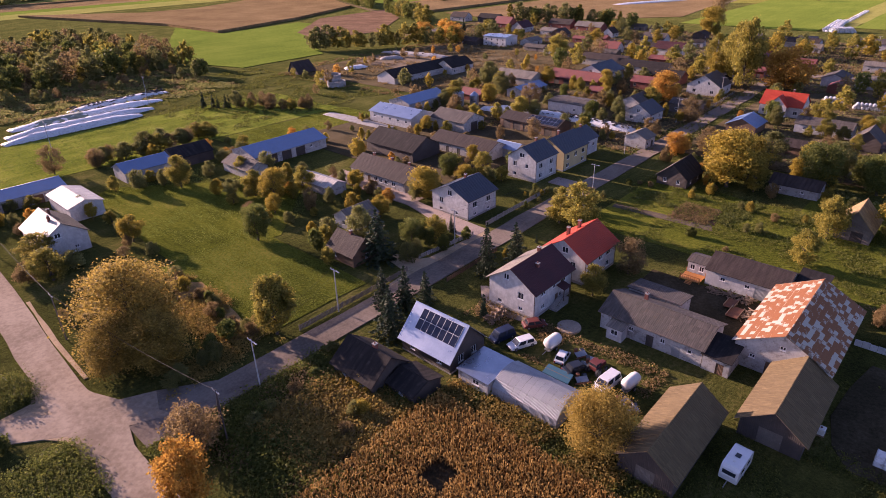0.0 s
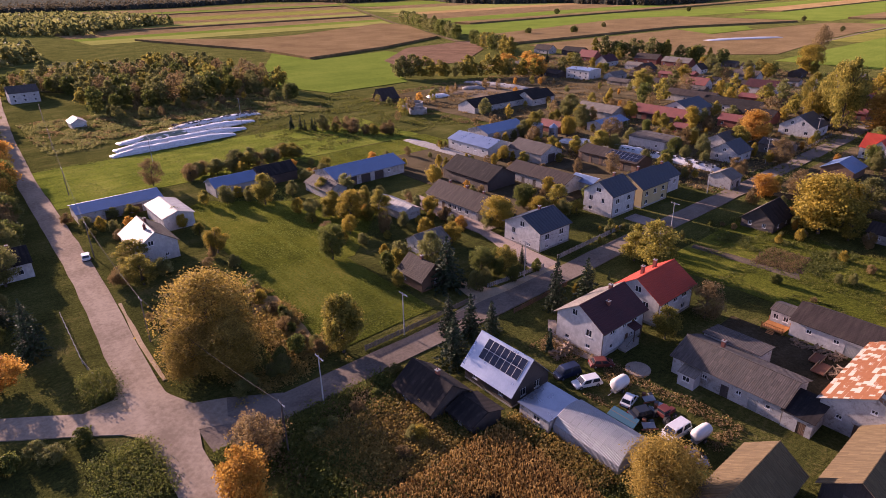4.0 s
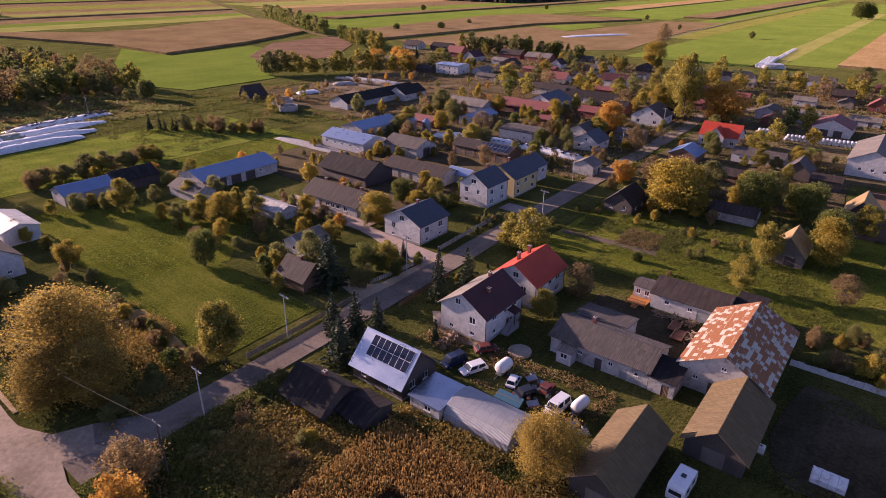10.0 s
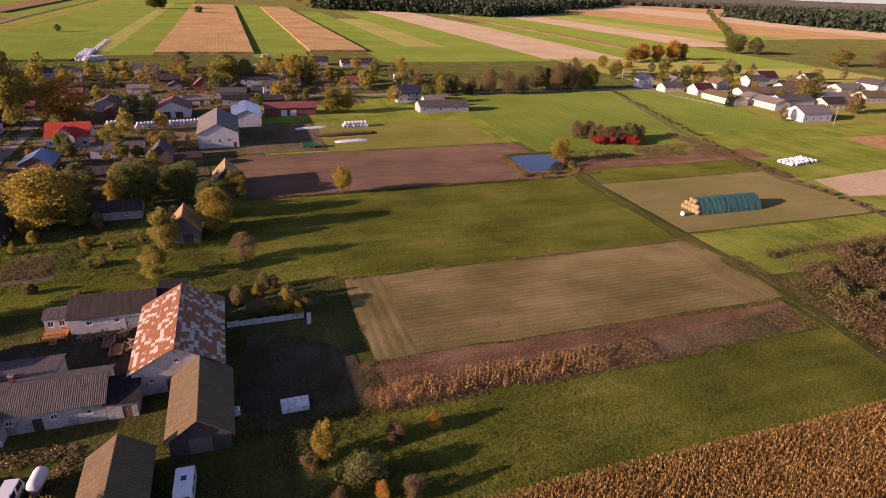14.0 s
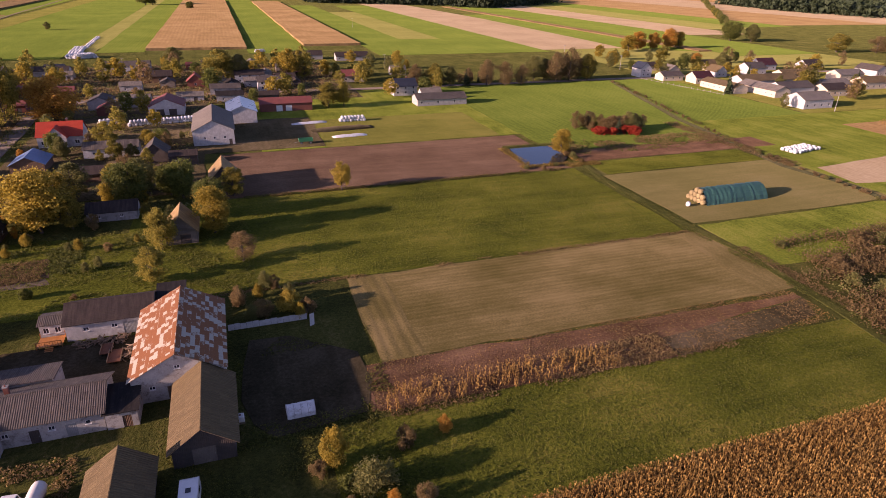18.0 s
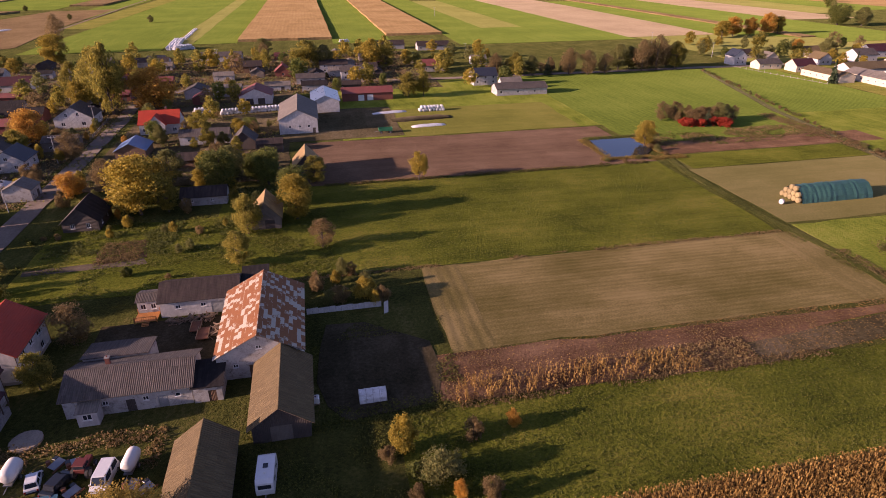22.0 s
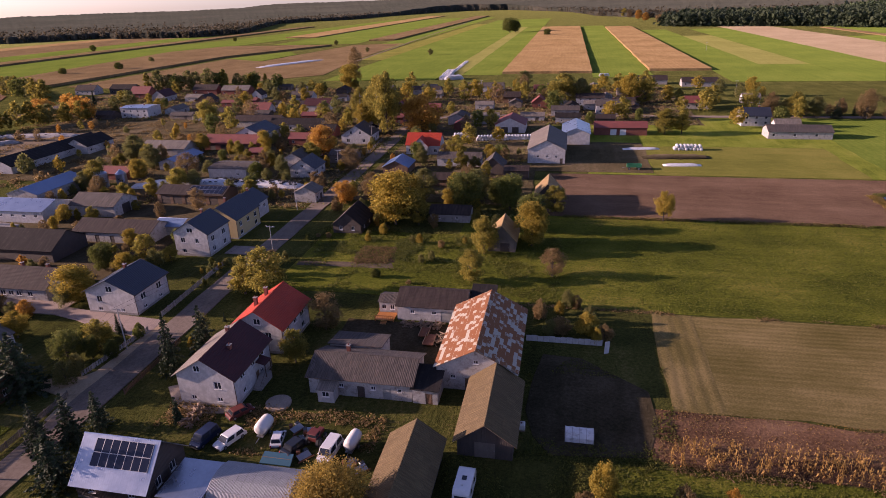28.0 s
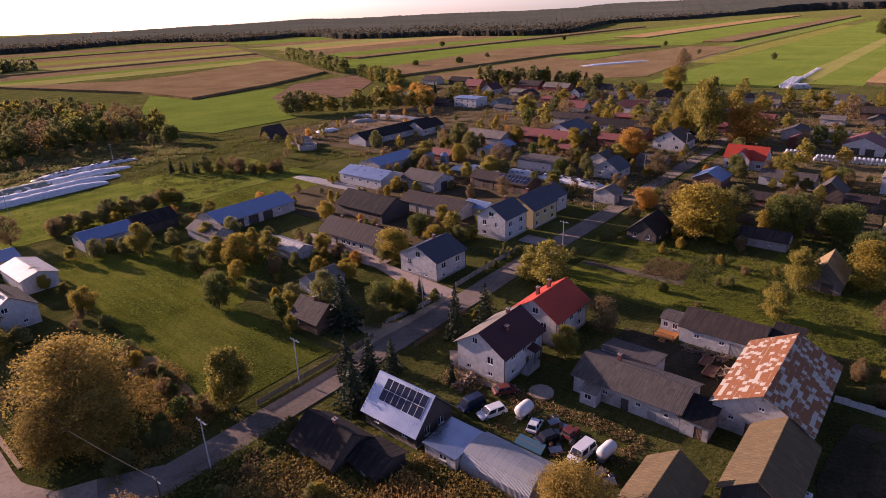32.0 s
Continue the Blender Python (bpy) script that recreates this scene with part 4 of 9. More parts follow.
rect("strip_meadow", 159, 172, -170, -108, 0.04, M["meadow"], label="bright green strip of meadow", category="field")
rect("fallow_strip", 173, 186, -190, -108, 0.05, M["stubble_across"], label="fallow brown strip by the pond", category="field")
rect("far_meadow", 187, 318, -250, -104, 0.025, M["clover"], label="green meadow near the far hamlet", category="field")
rect("east_meadow", 100, 214, -330, -176, 0.03, M["meadow_across"], label="green meadow east of the ditch", category="field")
ground_patch("light_field", [uv(130, -177), uv(146, -180), uv(152, -232), uv(158, -330), uv(116, -330), uv(126, -205)], 0.05, M["tilth"], label="pale tilled field with ruts", category="field")
rect("hamlet_ground", 214, 332, -470, -251, 0.02, M["pasture"], label="worn grass between the hamlet farms", category="field")
rect("hamlet_field", 332, 470, -470, -251, 0.03, M["olive"], label="yellow-green field behind the hamlet", category="field")
rect("maize_stubble", 167, 193, -330, -247, 0.05, M["stubble"], label="tan stubble beside the hamlet maize", category="field")
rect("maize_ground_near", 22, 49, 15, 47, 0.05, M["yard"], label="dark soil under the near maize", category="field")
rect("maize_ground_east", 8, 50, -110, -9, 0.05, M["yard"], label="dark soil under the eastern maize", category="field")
rect("house_meadow", 41, 64, 79, 116, 0.03, M["meadow"], label="bright green meadow behind the street", category="field")
ground_patch("orchard_meadow", [uv(44, 116), uv(66, 110), uv(86, 130), uv(78, 150), uv(54, 172), uv(46, 168)], 0.025, M["meadow"], label="green orchard meadow with long shadows", category="field")
rect("silage_meadow", 20.6, 150, 193, 240, 0.03, M["meadow_across"], label="green meadow beside the silage heaps", category="field")
rect("barn_meadow", 96, 152, 172, 192, 0.035, M["meadow"], label="green meadow behind the blue barn", category="field")
rect("garden_meadow", 113.6, 150, 12, 62, 0.03, M["meadow"], label="vegetable gardens gone to grass", category="field")
ground_patch("vegetable_bed", [uv(128, 47.6), uv(130.4, 38.4), uv(140.2, 40.6), uv(135.4, 49.4)], 0.06, M["ploughed"], label="dug vegetable bed with brown stalks", category="bed")
ground_patch("garden_path", [uv(126, 61), uv(127, 37.6), uv(130.0, 39.0), uv(128.6, 61.5)], 0.055, M["bare"], label="bare strip of soil along the gardens", category="bed")
# Dark patch reaches as far as the barn shade it helps to paint.
ground_patch("yard_east", [uv(70.5, 0.5), uv(72, -12.5), uv(79, -14.5), uv(87, -14), uv(95, -4), uv(95.5, 2.4), uv(88, 3.8), uv(79.8, 4.4), uv(74, 3)], 0.04, M["yard"], label="trodden yard behind the barns, soil colour darkened for barn shade", category="yard", edge=2.6)
rect("farmyard", 88, 103, 19, 40, 0.03, M["yard"], label="dark farmyard between the sheds", category="yard")
rect("works_yard", 186, 300, 150, 275, 0.03, M["worn"], label="worn works yard with weeds, heaps and slabs", category="yard")
rect("works_gravel", 222, 268, 226, 270, 0.032, M["bare"], label="bare gravelled part of the works yard", category="yard")
rect("village_ground", 168, 300, 78, 150, 0.02, M["worn"], label="trodden ground among the village farms", category="yard")
rect("village_rear_ground", 300, 428, -62, 330, 0.022, M["worn"], label="garden soil and worn grass among the rear houses", category="yard")
rect("village_gardens", 176, 300, 10, 68, 0.02, M["worn"], label="worn garden ground behind the farms", category="yard")
rect("barn_yard", 112, 180, 100, 172, 0.025, M["yard"], label="trodden yard among the barns", category="yard")
rect("bale_yard", 215, 262, -30, 26, 0.045, M["worn"], label="dark yard by the white barn", category="yard")

ground_patch("weedy_plot", [uv(39.5, 108), uv(43.5, 104), uv(42, 89), uv(40, 79), uv(36, 83), uv(36, 97)], 0.035, M["stubble"], label="dry golden weedy plot beside the meadow", category="yard")
ground_patch("house_path", [uv(76.8, 61.6), uv(74.0, 59.2), uv(71.2, 54.3), uv(72.0, 48.6), uv(73.3, 48.8), uv(72.8, 54), uv(75.4, 58), uv(77.6, 60.4)], 0.05, M["gravel"], label="pale gravel path round the white house", category="path")
# roads
strip_path("road_main", [(17, 71.5), (40, 71.3), (80, 71.8), (120, 72.5), (180, 73), (265, 74.5), (296, 77)], 5.6, 0.07, M["asphalt"], label="worn grey village street", category="road")
strip_path("road_west", [(13.2, -5), (13.3, 62), (13.9, 90), (14.4, 104), (15.7, 122), (16.4, 137), (16.8, 150), (18.4, 230), (22, 300), (29, 396), (34, 450)], 5.3, 0.085, M["asphalt_pale"], label="pale worn asphalt road past the junction", category="road")
strip_path("road_branch", [(13, 80.5), (6, 85.8), (-5.5, 94.3), (-40, 118), (-90, 150)], 5.0, 0.075, M["asphalt_pale"], label="narrow side road at the junction", category="road")
ground_patch("junction_gravel", [uv(5.7, 89.4), uv(4.6, 83.8), uv(7.7, 81.8), uv(10.2, 78.2), uv(11.6, 72.5), uv(12.4, 73), uv(12.4, 97), uv(11.0, 93.5), uv(9.8, 89.8)], 0.06, M["sand"], label="sandy worn corner of the junction", category="verge")
ground_patch("junction_apron", [uv(14, 60), uv(15.4, 67.5), uv(17.2, 74.5), uv(20.5, 73), uv(22.6, 71.0), uv(21.4, 74.6), uv(23, 78.9), uv(18.6, 81.0), uv(16.8, 85.5), uv(15, 93)], 0.078, M["asphalt_pale"], label="widened pale asphalt of the junction", category="road")
ground_patch("road_mouth", [uv(20.5, 73), uv(24, 70.2), uv(27.6, 68.4), uv(30, 68.6), uv(30, 74.2), uv(23, 78.9), uv(21.0, 76)], 0.066, M["asphalt"], label="widened grey mouth of the village street", category="road")
ground_patch("verge_sand", [uv(75.0, 85), uv(72.8, 82), uv(71.6, 76), uv(66, 75.2), uv(66, 74.2), uv(78, 74.4), uv(96, 74.6), uv(96, 76.2), uv(79, 76.8), uv(77.2, 78), uv(76.6, 81)], 0.055, M["sand"], label="sandy verge and drive mouth of the street", category="verge")
strip_path("verge_west", [(17.3, 90), (17.7, 104), (18.9, 122)], 0.6, 0.05, M["sand"], label="dusty verge of the road", category="verge")
ground_patch("paved_drive", [uv(90, 76), uv(97, 76), uv(98.5, 96), uv(103, 120), uv(98, 121), uv(96, 100)], 0.075, M["pavers"], label="reddish paved drive to the farm", category="drive")
ground_patch("paved_yard", [uv(96, 100), uv(102, 100), uv(103, 133), uv(96, 132)], 0.078, M["pavers"], label="paved yard before the long house", category="drive")
strip_path("drive_cross", [(133, 76), (133, 82)], 5, 0.06, M["pavers"], label="paved drive of the white house", category="drive")
strip_path("road_far", [(296, 77), (318, 62), (325, 30), (322, -69), (322, -219), (320, -258), (318, -420)], 5.0, 0.07, M["asphalt"], label="narrow road across the meadows", category="road")
strip_path("track_ditch", [(57, -100), (72, -102.5), (100, -105), (120, -103), (157, -104), (190, -110)], 2.2, 0.07, M["grass"], label="grassy field track", category="track")
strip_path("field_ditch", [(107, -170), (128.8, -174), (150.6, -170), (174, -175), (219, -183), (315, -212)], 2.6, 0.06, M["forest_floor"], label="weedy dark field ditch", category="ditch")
strip_path("farm_track", [(500, 108), (640, 96), (900, 104), (1180, 110)], 1.8, 0.06, M["worn"], label="rutted farm track through the fields", category="track")
strip_path("farm_track", [(560, 84), (700, 77), (980, 78), (1260, 82)], 1.6, 0.06, M["worn"], label="second rutted farm track through the fields", category="track")


# far fields: plots along the street's heading; standing crops are as tall as maize
def plot(text, key, pts, z=0.04):
    ground_patch("crop_plot", [uv(*p) for p in pts], z, M[key], label=text, category="field")


def strip(text, key, u0, u1, v0, v1, z=0.04):
    plot(text, key, [(u0, v0), (u1, v0), (u1, v1), (u0, v1)], z)


strip("tall strip of ripe tan crop", "stubble", 508, 1270, -18, 52, 1.7)
strip("green strip of winter crop", "clover", 480, 1300, -62, -18)
strip("narrow tall strip of ripe tan crop", "stubble", 520, 1225, -108, -62, 1.7)
strip("green strip of winter crop", "clover", 452, 1110, -152, -108)
strip("yellowed patch in the winter crop", "olive", 560, 940, -190, -152)
strip("green strip of winter crop", "clover", 452, 1110, -246, -190)
strip("green headland beside the village", "clover", 452, 560, -190, -152)
plot("pale harrowed strip", "tilth", [(465, -246), (1190, -246), (1224, -318), (893, -330), (700, -335), (465, -322)])
plot("green strip beside the harrowed field", "clover", [(470, -324), (880, -334), (880, -372), (430, -372)])
strip("dry brown strip between crops", "brownfield", 430, 1080, -385, -372, 0.9)
strip("green winter crop behind the hamlet", "clover", 400, 1120, -470, -385)
strip("pale harrowed strip behind the hamlet", "tilth", 560, 1180, -545, -470)
strip("yellowing strip of crop", "olive", 620, 1250, -620, -545)
strip("green strip of far crop", "clover", 640, 1500, -700, -620)
strip("wide tan stubble field", "stubble", 660, 1700, -900, -700)
strip("wide pale tilled field", "tilth", 600, 1900, -1150, -900)
strip("wide tan stubble field", "stubble", 500, 1900, -1500, -1150)
strip("green strip of winter crop", "clover", 500, 1290, 52, 84)
strip("green meadow beside the farm track", "clover", 470, 1330, 100, 190)
strip("green strip between the farm tracks", "olive", 500, 1310, 84, 100)
plot("green field before the forest", "clover", [(1310, 52), (1330, 190), (1720, 190), (1780, 52)])
strip("pale green meadow strip", "pasture", 640, 1500, 190, 218)
strip("green field beyond the sandy track", "clover", 690, 2000, 226, 264)
strip("tall dark edge of brown crop", "brownfield", 960, 2140, 264, 306, 1.9)
strip("green far field", "clover", 900, 2000, 306, 440)
strip("tan field before the far wood", "stubble", 1080, 2300, 440, 500, 1.5)
plot("brown field with plastic sheeting", "brownfield", [(440, 396), (676, 386), (640, 326), (720, 318), (872, 300), (890, 232), (654, 222), (510, 205), (420, 300)])
plot("small green plot", "clover", [(642, 330), (680, 388), (770, 352), (724, 322)], 0.06)
plot("tall tan field of ripe crop", "brownfield", [(424, 413), (467, 490), (776, 528), (864, 496), (862, 330), (691, 400)], 1.8)
plot("long green field", "clover", [(470, 494), (770, 534), (866, 500), (1080, 470), (2000, 440), (2000, 560), (1080, 590), (880, 640), (520, 636)])
strip("tall brown crop with a dark edge", "brownfield", 592, 1560, 640, 672, 1.9)
strip("green field beyond the avenue", "clover", 604, 1180, 672, 770)
strip("grey-brown harvested field", "brownfield", 640, 1200, 770, 900)
strip("tan stubble strip", "stubble", 690, 1240, 900, 960)
strip("yellowing far crop", "olive", 720, 1280, 960, 1110)
strip("brown far field", "brownfield", 800, 1300, 1110, 1240)
strip("green far field before the wood", "clover", 860, 1350, 1240, 1420)
for i, (va, vb, key, z) in enumerate(((736, 797, "olive", 0.04), (797, 840, "clover", 0.04), (840, 918, "brownfield", 0.04), (918, 930, "brownfield", 1.8), (930, 965, "clover", 0.04), (965, 1020, "olive", 0.04), (1020, 1090, "brownfield", 0.04), (1090, 1210, "pasture", 0.04), (1210, 1330, "brownfield", 0.04), (1330, 1345, "brownfield", 1.8), (1345, 1470, "clover", 0.04), (1470, 1640, "brownfield", 0.04))):
    plot("far strip of field crops west of the avenue", key, [(150, va), (546 + (va - 766) * 0.494, va), (546 + (vb - 766) * 0.494, vb), (150, vb)], z)
strip_path("farm_track_north", [(600, 214), (900, 228), (1500, 252), (2200, 284)], 3.2, 0.07, M["bare"], label="sandy track between far fields", category="track")
strip_path("avenue_track", [(420, 470), (553, 766), (914, 1482)], 6, 0.07, M["worn"], label="tree-lined track through the far fields", category="track")
ground_patch("brown_field", [(-430, 652), (-235, 543), (-172, 485), (-130, 568), (-97, 671), (-161, 839), (-205, 876), (-262, 690), (-300, 650)], 1.8, M["brownfield"], label="large dry brown field", category="field")
ground_patch("bright_field", [(-222, 529), (-168, 482), (-124, 545), (-108, 530), (-100, 450), uv(230, 305), uv(175, 304), uv(164, 348), uv(184, 410)], 0.06, M["clover"], label="bright green field behind the wood", category="field")
ground_patch("dark_field", [(-89, 440), (-110, 475), (-110, 570), (-55, 640), (-40, 560), (-48, 470)], 0.065, M["ploughed"], label="dark ploughed wedge of field", category="field")

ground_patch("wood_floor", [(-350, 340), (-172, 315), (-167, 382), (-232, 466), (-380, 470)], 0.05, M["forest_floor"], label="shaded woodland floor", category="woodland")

# ---- buildings along the street ----
W2 = [("f", -3.0, 1.0, 0.9, 0.8), ("f", 2.6, 1.0, 0.9, 0.8), ("f", -3.0, 3.6, 1.3, 1.3), ("f", 0.3, 3.6, 1.0, 1.3), ("f", 3.2, 3.6, 1.6, 1.3), ("l", -2.4, 0.9, 0.9, 0.7), ("l", 2.0, 0.9, 0.9, 0.7), ("l", 2.0, 3.1, 1.2, 1.3), ("l", -1.1, 5.9, 1.1, 1.1)]
building("house", "white rendered two-storey house with a dark maroon tiled roof", "house", *uv(79.4, 52.3), ALONG, 11.7, 9.4, 5.3, 8.3, M["render_white"], M["roof_maroon"], win=W2, doors=[("f", 1.2, 1.0, 2.1, M["door_brown"])], chim=[(-0.8, -1.8, 7.9), (3.0, 0.5, 8.8)], plinth=0.5, gutter=True, over=0.55, roof2=M["roof_pale"])
building("house", "white house with a bright red metal-tile roof", "house", *uv(94.7, 51.6), ALONG, 11.4, 9.2, 5.2, 8.2, M["render_white"], M["roof_red"], win=[("l", 0.2, 5.5, 1.3, 1.2), ("l", -2.0, 2.9, 1.2, 1.3), ("l", 2.0, 2.9, 1.2, 1.3), ("f", -3, 3.2, 1.2, 1.3), ("f", 3, 3.2, 1.6, 1.4), ("f", 0, 3.2, 1.2, 1.3), ("f", 3, 0.8, 1.2, 1.1)], chim=[(-2.0, 1.5, 8.9), (2.0, 1.5, 8.9)], plinth=0.5, gutter=True, over=0.6)
building("house", "white cube-like house with a navy metal-tile roof", "house", *uv(103.5, 88.2), ALONG, 10.5, 11.0, 4.8, 7.4, M["render_white"], M["roof_navy"], win=[("l", -2.6, 2.5, 1.2, 1.4), ("l", 2.2, 0.6, 1.0, 0.7), ("l", -2.8, 0.6, 1.0, 0.7), ("l", 0, 4.8, 1.4, 1.3), ("f", -2.6, 2.5, 1.5, 1.4), ("f", 2.4, 2.5, 1.5, 1.4), ("f", -2.6, 0.5, 1.0, 0.7), ("f", 2.4, 0.5, 1.0, 0.7)], chim=[(1.5, 0.8, 8.0)], plinth=0.5, gutter=True, over=0.5)
building("house", "white three-level house with a navy roof and balcony side", "house", *uv(133.2, 89.0), ALONG, 10.0, 9.0, 6.0, 8.9, M["render_white"], M["roof_navy"], win=[("l", -2.2, 0.8, 1.0, 1.0), ("l", -2.2, 3.4, 1.2, 1.4), ("l", 1.6, 3.4, 0.9, 1.2), ("l", 0, 6.1, 1.6, 1.2), ("f", -2.6, 3.4, 1.5, 1.4), ("f", 2.4, 3.4, 1.5, 1.4), ("f", -2.6, 0.8, 1.3, 1.3), ("f", 2.4, 0.8, 1.3, 1.3)], chim=[(2.5, 0.8, 9.6)], plinth=0.5, gutter=True)
building("house", "yellow rendered house with a navy roof", "house", *uv(146.5, 88.5), ALONG, 12.5, 10.0, 5.4, 8.4, M["render_yellow"], M["roof_navy"], win=[("l", 0, 5.4, 1.5, 1.2), ("l", -2.5, 3.0, 1.2, 1.3), ("f", -4, 3.0, 1.4, 1.3), ("f", 0, 3.0, 1.4, 1.3), ("f", 4, 3.0, 1.4, 1.3), ("f", -4, 0.7, 1.4, 1.2), ("f", 4, 0.7, 1.4, 1.2)], plinth=0.4, gutter=True, chim=[(0, 1.0, 9.2)])
building("house", "white annex with a navy roof beside the yellow house", "house", *uv(158.5, 90.0), ALONG, 8.5, 8.5, 4.6, 7.2, M["render_white"], M["roof_navy"], win=[("l", 0, 4.4, 1.0, 1.0), ("f", -2, 2.2, 1.2, 1.2), ("f", 2, 2.2, 1.2, 1.2)], chim=[(1, 0, 8.0)])
building("house", "low wooden house with a zinc roof carrying solar panels", "house", *uv(57.6, 53.7), ACROSS, 10.1, 8.0, 2.7, 6.7, M["wood_dark"], M["roof_zinc"], win=[("r", -1.6, 1.1, 1.2, 1.3), ("r", 1.4, 1.1, 1.2, 1.3), ("f", -2.8, 1.0, 1.0, 1.1), ("f", 2.8, 1.0, 1.0, 1.1)], over=0.55, gable=M["wood_dark"], plinth=0.3)
building("cottage", "old dark wooden cottage with a tar-paper roof", "cottage", *uv(46.2, 57.9), ACROSS, 8.6, 7.2, 2.3, 5.0, M["wood_dark"], M["roof_dark"], win=[("f", -2.0, 0.9, 0.9, 1.0), ("f", 2.0, 0.9, 0.9, 1.0), ("r", 0, 0.9, 0.9, 1.0)], chim=[(1.0, 0.3, 5.7)], over=0.5)
building("outbuilding", "low dark shed with a patched roof beside the cottage", "shed", *uv(47.8, 50.4), ACROSS, 5.0, 5.6, 1.9, 2.9, M["wood_dark"], M["roof_dark"], win=[("f", 0, 0.8, 0.8, 0.8)], over=0.4)
# grey farm building with lower annexes
building("farm_building", "whitewashed farm building with a corrugated grey roof", "farm building", *uv(83.4, 29.8), ACROSS, 16.6, 8.6, 3.2, 4.9, M["render_old"], M["roof_grey"], win=[("f", -6.0, 1.2, 1.3, 1.2), ("f", -3.0, 1.5, 0.8, 0.7), ("f", 2.2, 1.5, 0.8, 0.7), ("f", 6.4, 1.5, 0.7, 0.6)], doors=[("f", 4.4, 1.3, 2.0, M["door_grey"]), ("f", 0.2, 1.2, 2.0, M["wood_dark"])], chim=[(-3.5, 1.5, 5.5)], over=0.5, sheets=(1.1, 1.25, False))
lean_to("shed", "dark lean-to with a black sheet roof", "shed", *uv(81.6, 19.4), ACROSS, 3.9, 5.4, 2.6, 3.3, M["render_old"], M["roof_dark"], doors=[("f", 0.6, 1.1, 1.9, M["wood_brown"])])
lean_to("shed", "low rear shed with a weathered felt roof", "shed", *uv(90.6, 33.4), ACROSS, 9.0, 5.0, 3.6, 2.9, M["render_old"], M["roof_grey"])
building("barn", "large white barn with a patchwork of rusted roof sheets", "barn", *uv(93.6, 12.3), ALONG, 20.4, 12.4, 4.1, 7.4, M["render_old"], M["patchwork"], win=[("l", 3.6, 2.0, 0.8, 0.6), ("l", -3.6, 2.0, 0.8, 0.6), ("l", 0, 4.9, 0.8, 0.6)], doors=[("l", -1.0, 1.4, 2.2, M["wood_brown"])], over=0.45, sheets=(0.98, 0.68, True))
building("barn", "weathered timber barn with a lichen-stained fibre-cement roof", "barn", *uv(75.9, 9.0), ALONG, 14.4, 7.4, 2.8, 5.5, M["wood_dark"], M["roof_tan"], doors=[("l", 0.0, 2.8, 2.5, M["wood_grey"])], over=0.55, sheets=(1.1, 1.2, False), roof2=M["roof_tan"])
building("barn", "narrow timber barn with a pale fibre-cement roof", "barn", *uv(60.7, 18.0), ALONG, 15.2, 6.8, 2.8, 5.3, M["wood_dark"], M["roof_tan"], doors=[("l", 0.0, 2.4, 2.4, M["wood_grey"])], over=0.5, sheets=(1.1, 1.2, False))
building("farm_building", "long whitewashed farmhouse wing with a dark slate roof", "farm building", *uv(108.2, 23.9), ACROSS, 13.2, 8.2, 3.1, 4.9, M["render_white"], M["roof_brown"], win=[("f", -3.6, 1.5, 0.9, 0.7), ("f", 0.6, 1.5, 0.9, 0.7), ("f", 4.6, 2.0, 0.8, 0.5)], doors=[("f", 3.0, 2.2, 2.3, M["door_grey"])], over=0.4)
building("porch", "white glazed porch with an orange wooden terrace", "porch", *uv(108.0, 32.8), ACROSS, 3.6, 4.0, 2.6, 3.1, M["render_white"], M["roof_grey"], win=[("f", -0.9, 1.0, 0.9, 1.0), ("f", 0.8, 1.0, 0.9, 1.0)], over=0.3)
lean_to("shed", "lean-to with a black felt roof behind the rusted barn", "shed", *uv(110.2, 14.6), ACROSS, 4.6, 6.2, 3.0, 3.9, M["render_old"], M["roof_dark"], over=0.2)
# behind the street, west side
building("farm_building", "long low house with a brown tiled roof and white window row", "farm building", *uv(105.9, 116.6), ACROSS, 20.8, 9.6, 2.9, 5.6, M["render_old"], M["roof_brown"], win=[("f", a, 1.0, 1.3, 1.1) for a in (-8.5, -6.2, -0.6, 1.4, 3.4, 6.2)], doors=[("f", -3.2, 1.1, 2.1, M["door_brown"])], chim=[(-6, 0.2, 6.4), (1, 0.2, 6.4), (7.5, 0.2, 6.4)])
building("shed", "low shed with a bright white metal roof", "shed", *uv(90.0, 126), ACROSS, 13.0, 5.6, 2.4, 3.6, M["render_old"], M["roof_white"], over=0.4)
building("shed", "small whitewashed house with a pale roof among trees", "house", *uv(81.0, 101.7), ALONG, 7.6, 6.4, 2.6, 4.5, M["render_white"], M["roof_pale"], win=[("l", 0, 1.0, 1.0, 1.0), ("f", -1.5, 1.0, 1.0, 1.0), ("f", 1.5, 1.0, 1.0, 1.0)])
building("cottage", "small brown cottage with a steep tiled roof", "cottage", *uv(69.5, 89.5), ACROSS, 8.0, 6.4, 2.5, 5.2, M["wood_brown"], M["roof_brown"], win=[("f", -1.8, 0.9, 0.9, 1.0), ("r", 0.4, 0.9, 0.9, 1.1)], chim=[(0, 0, 5.9)])
building("barn", "long open-fronted barn with a blue metal roof", "barn", *uv(101.0, 160.7), ALONG, 25.7, 12.4, 3.2, 5.2, M["render_old"], M["roof_blue"], win=[("f", 7, 1.6, 1.0, 0.8)], doors=[("f", -7, 3.4, 2.7, M["wood_dark"]), ("f", -2, 3.4, 2.7, M["wood_dark"]), ("f", 3, 3.4, 2.7, M["wood_dark"])], over=0.5)
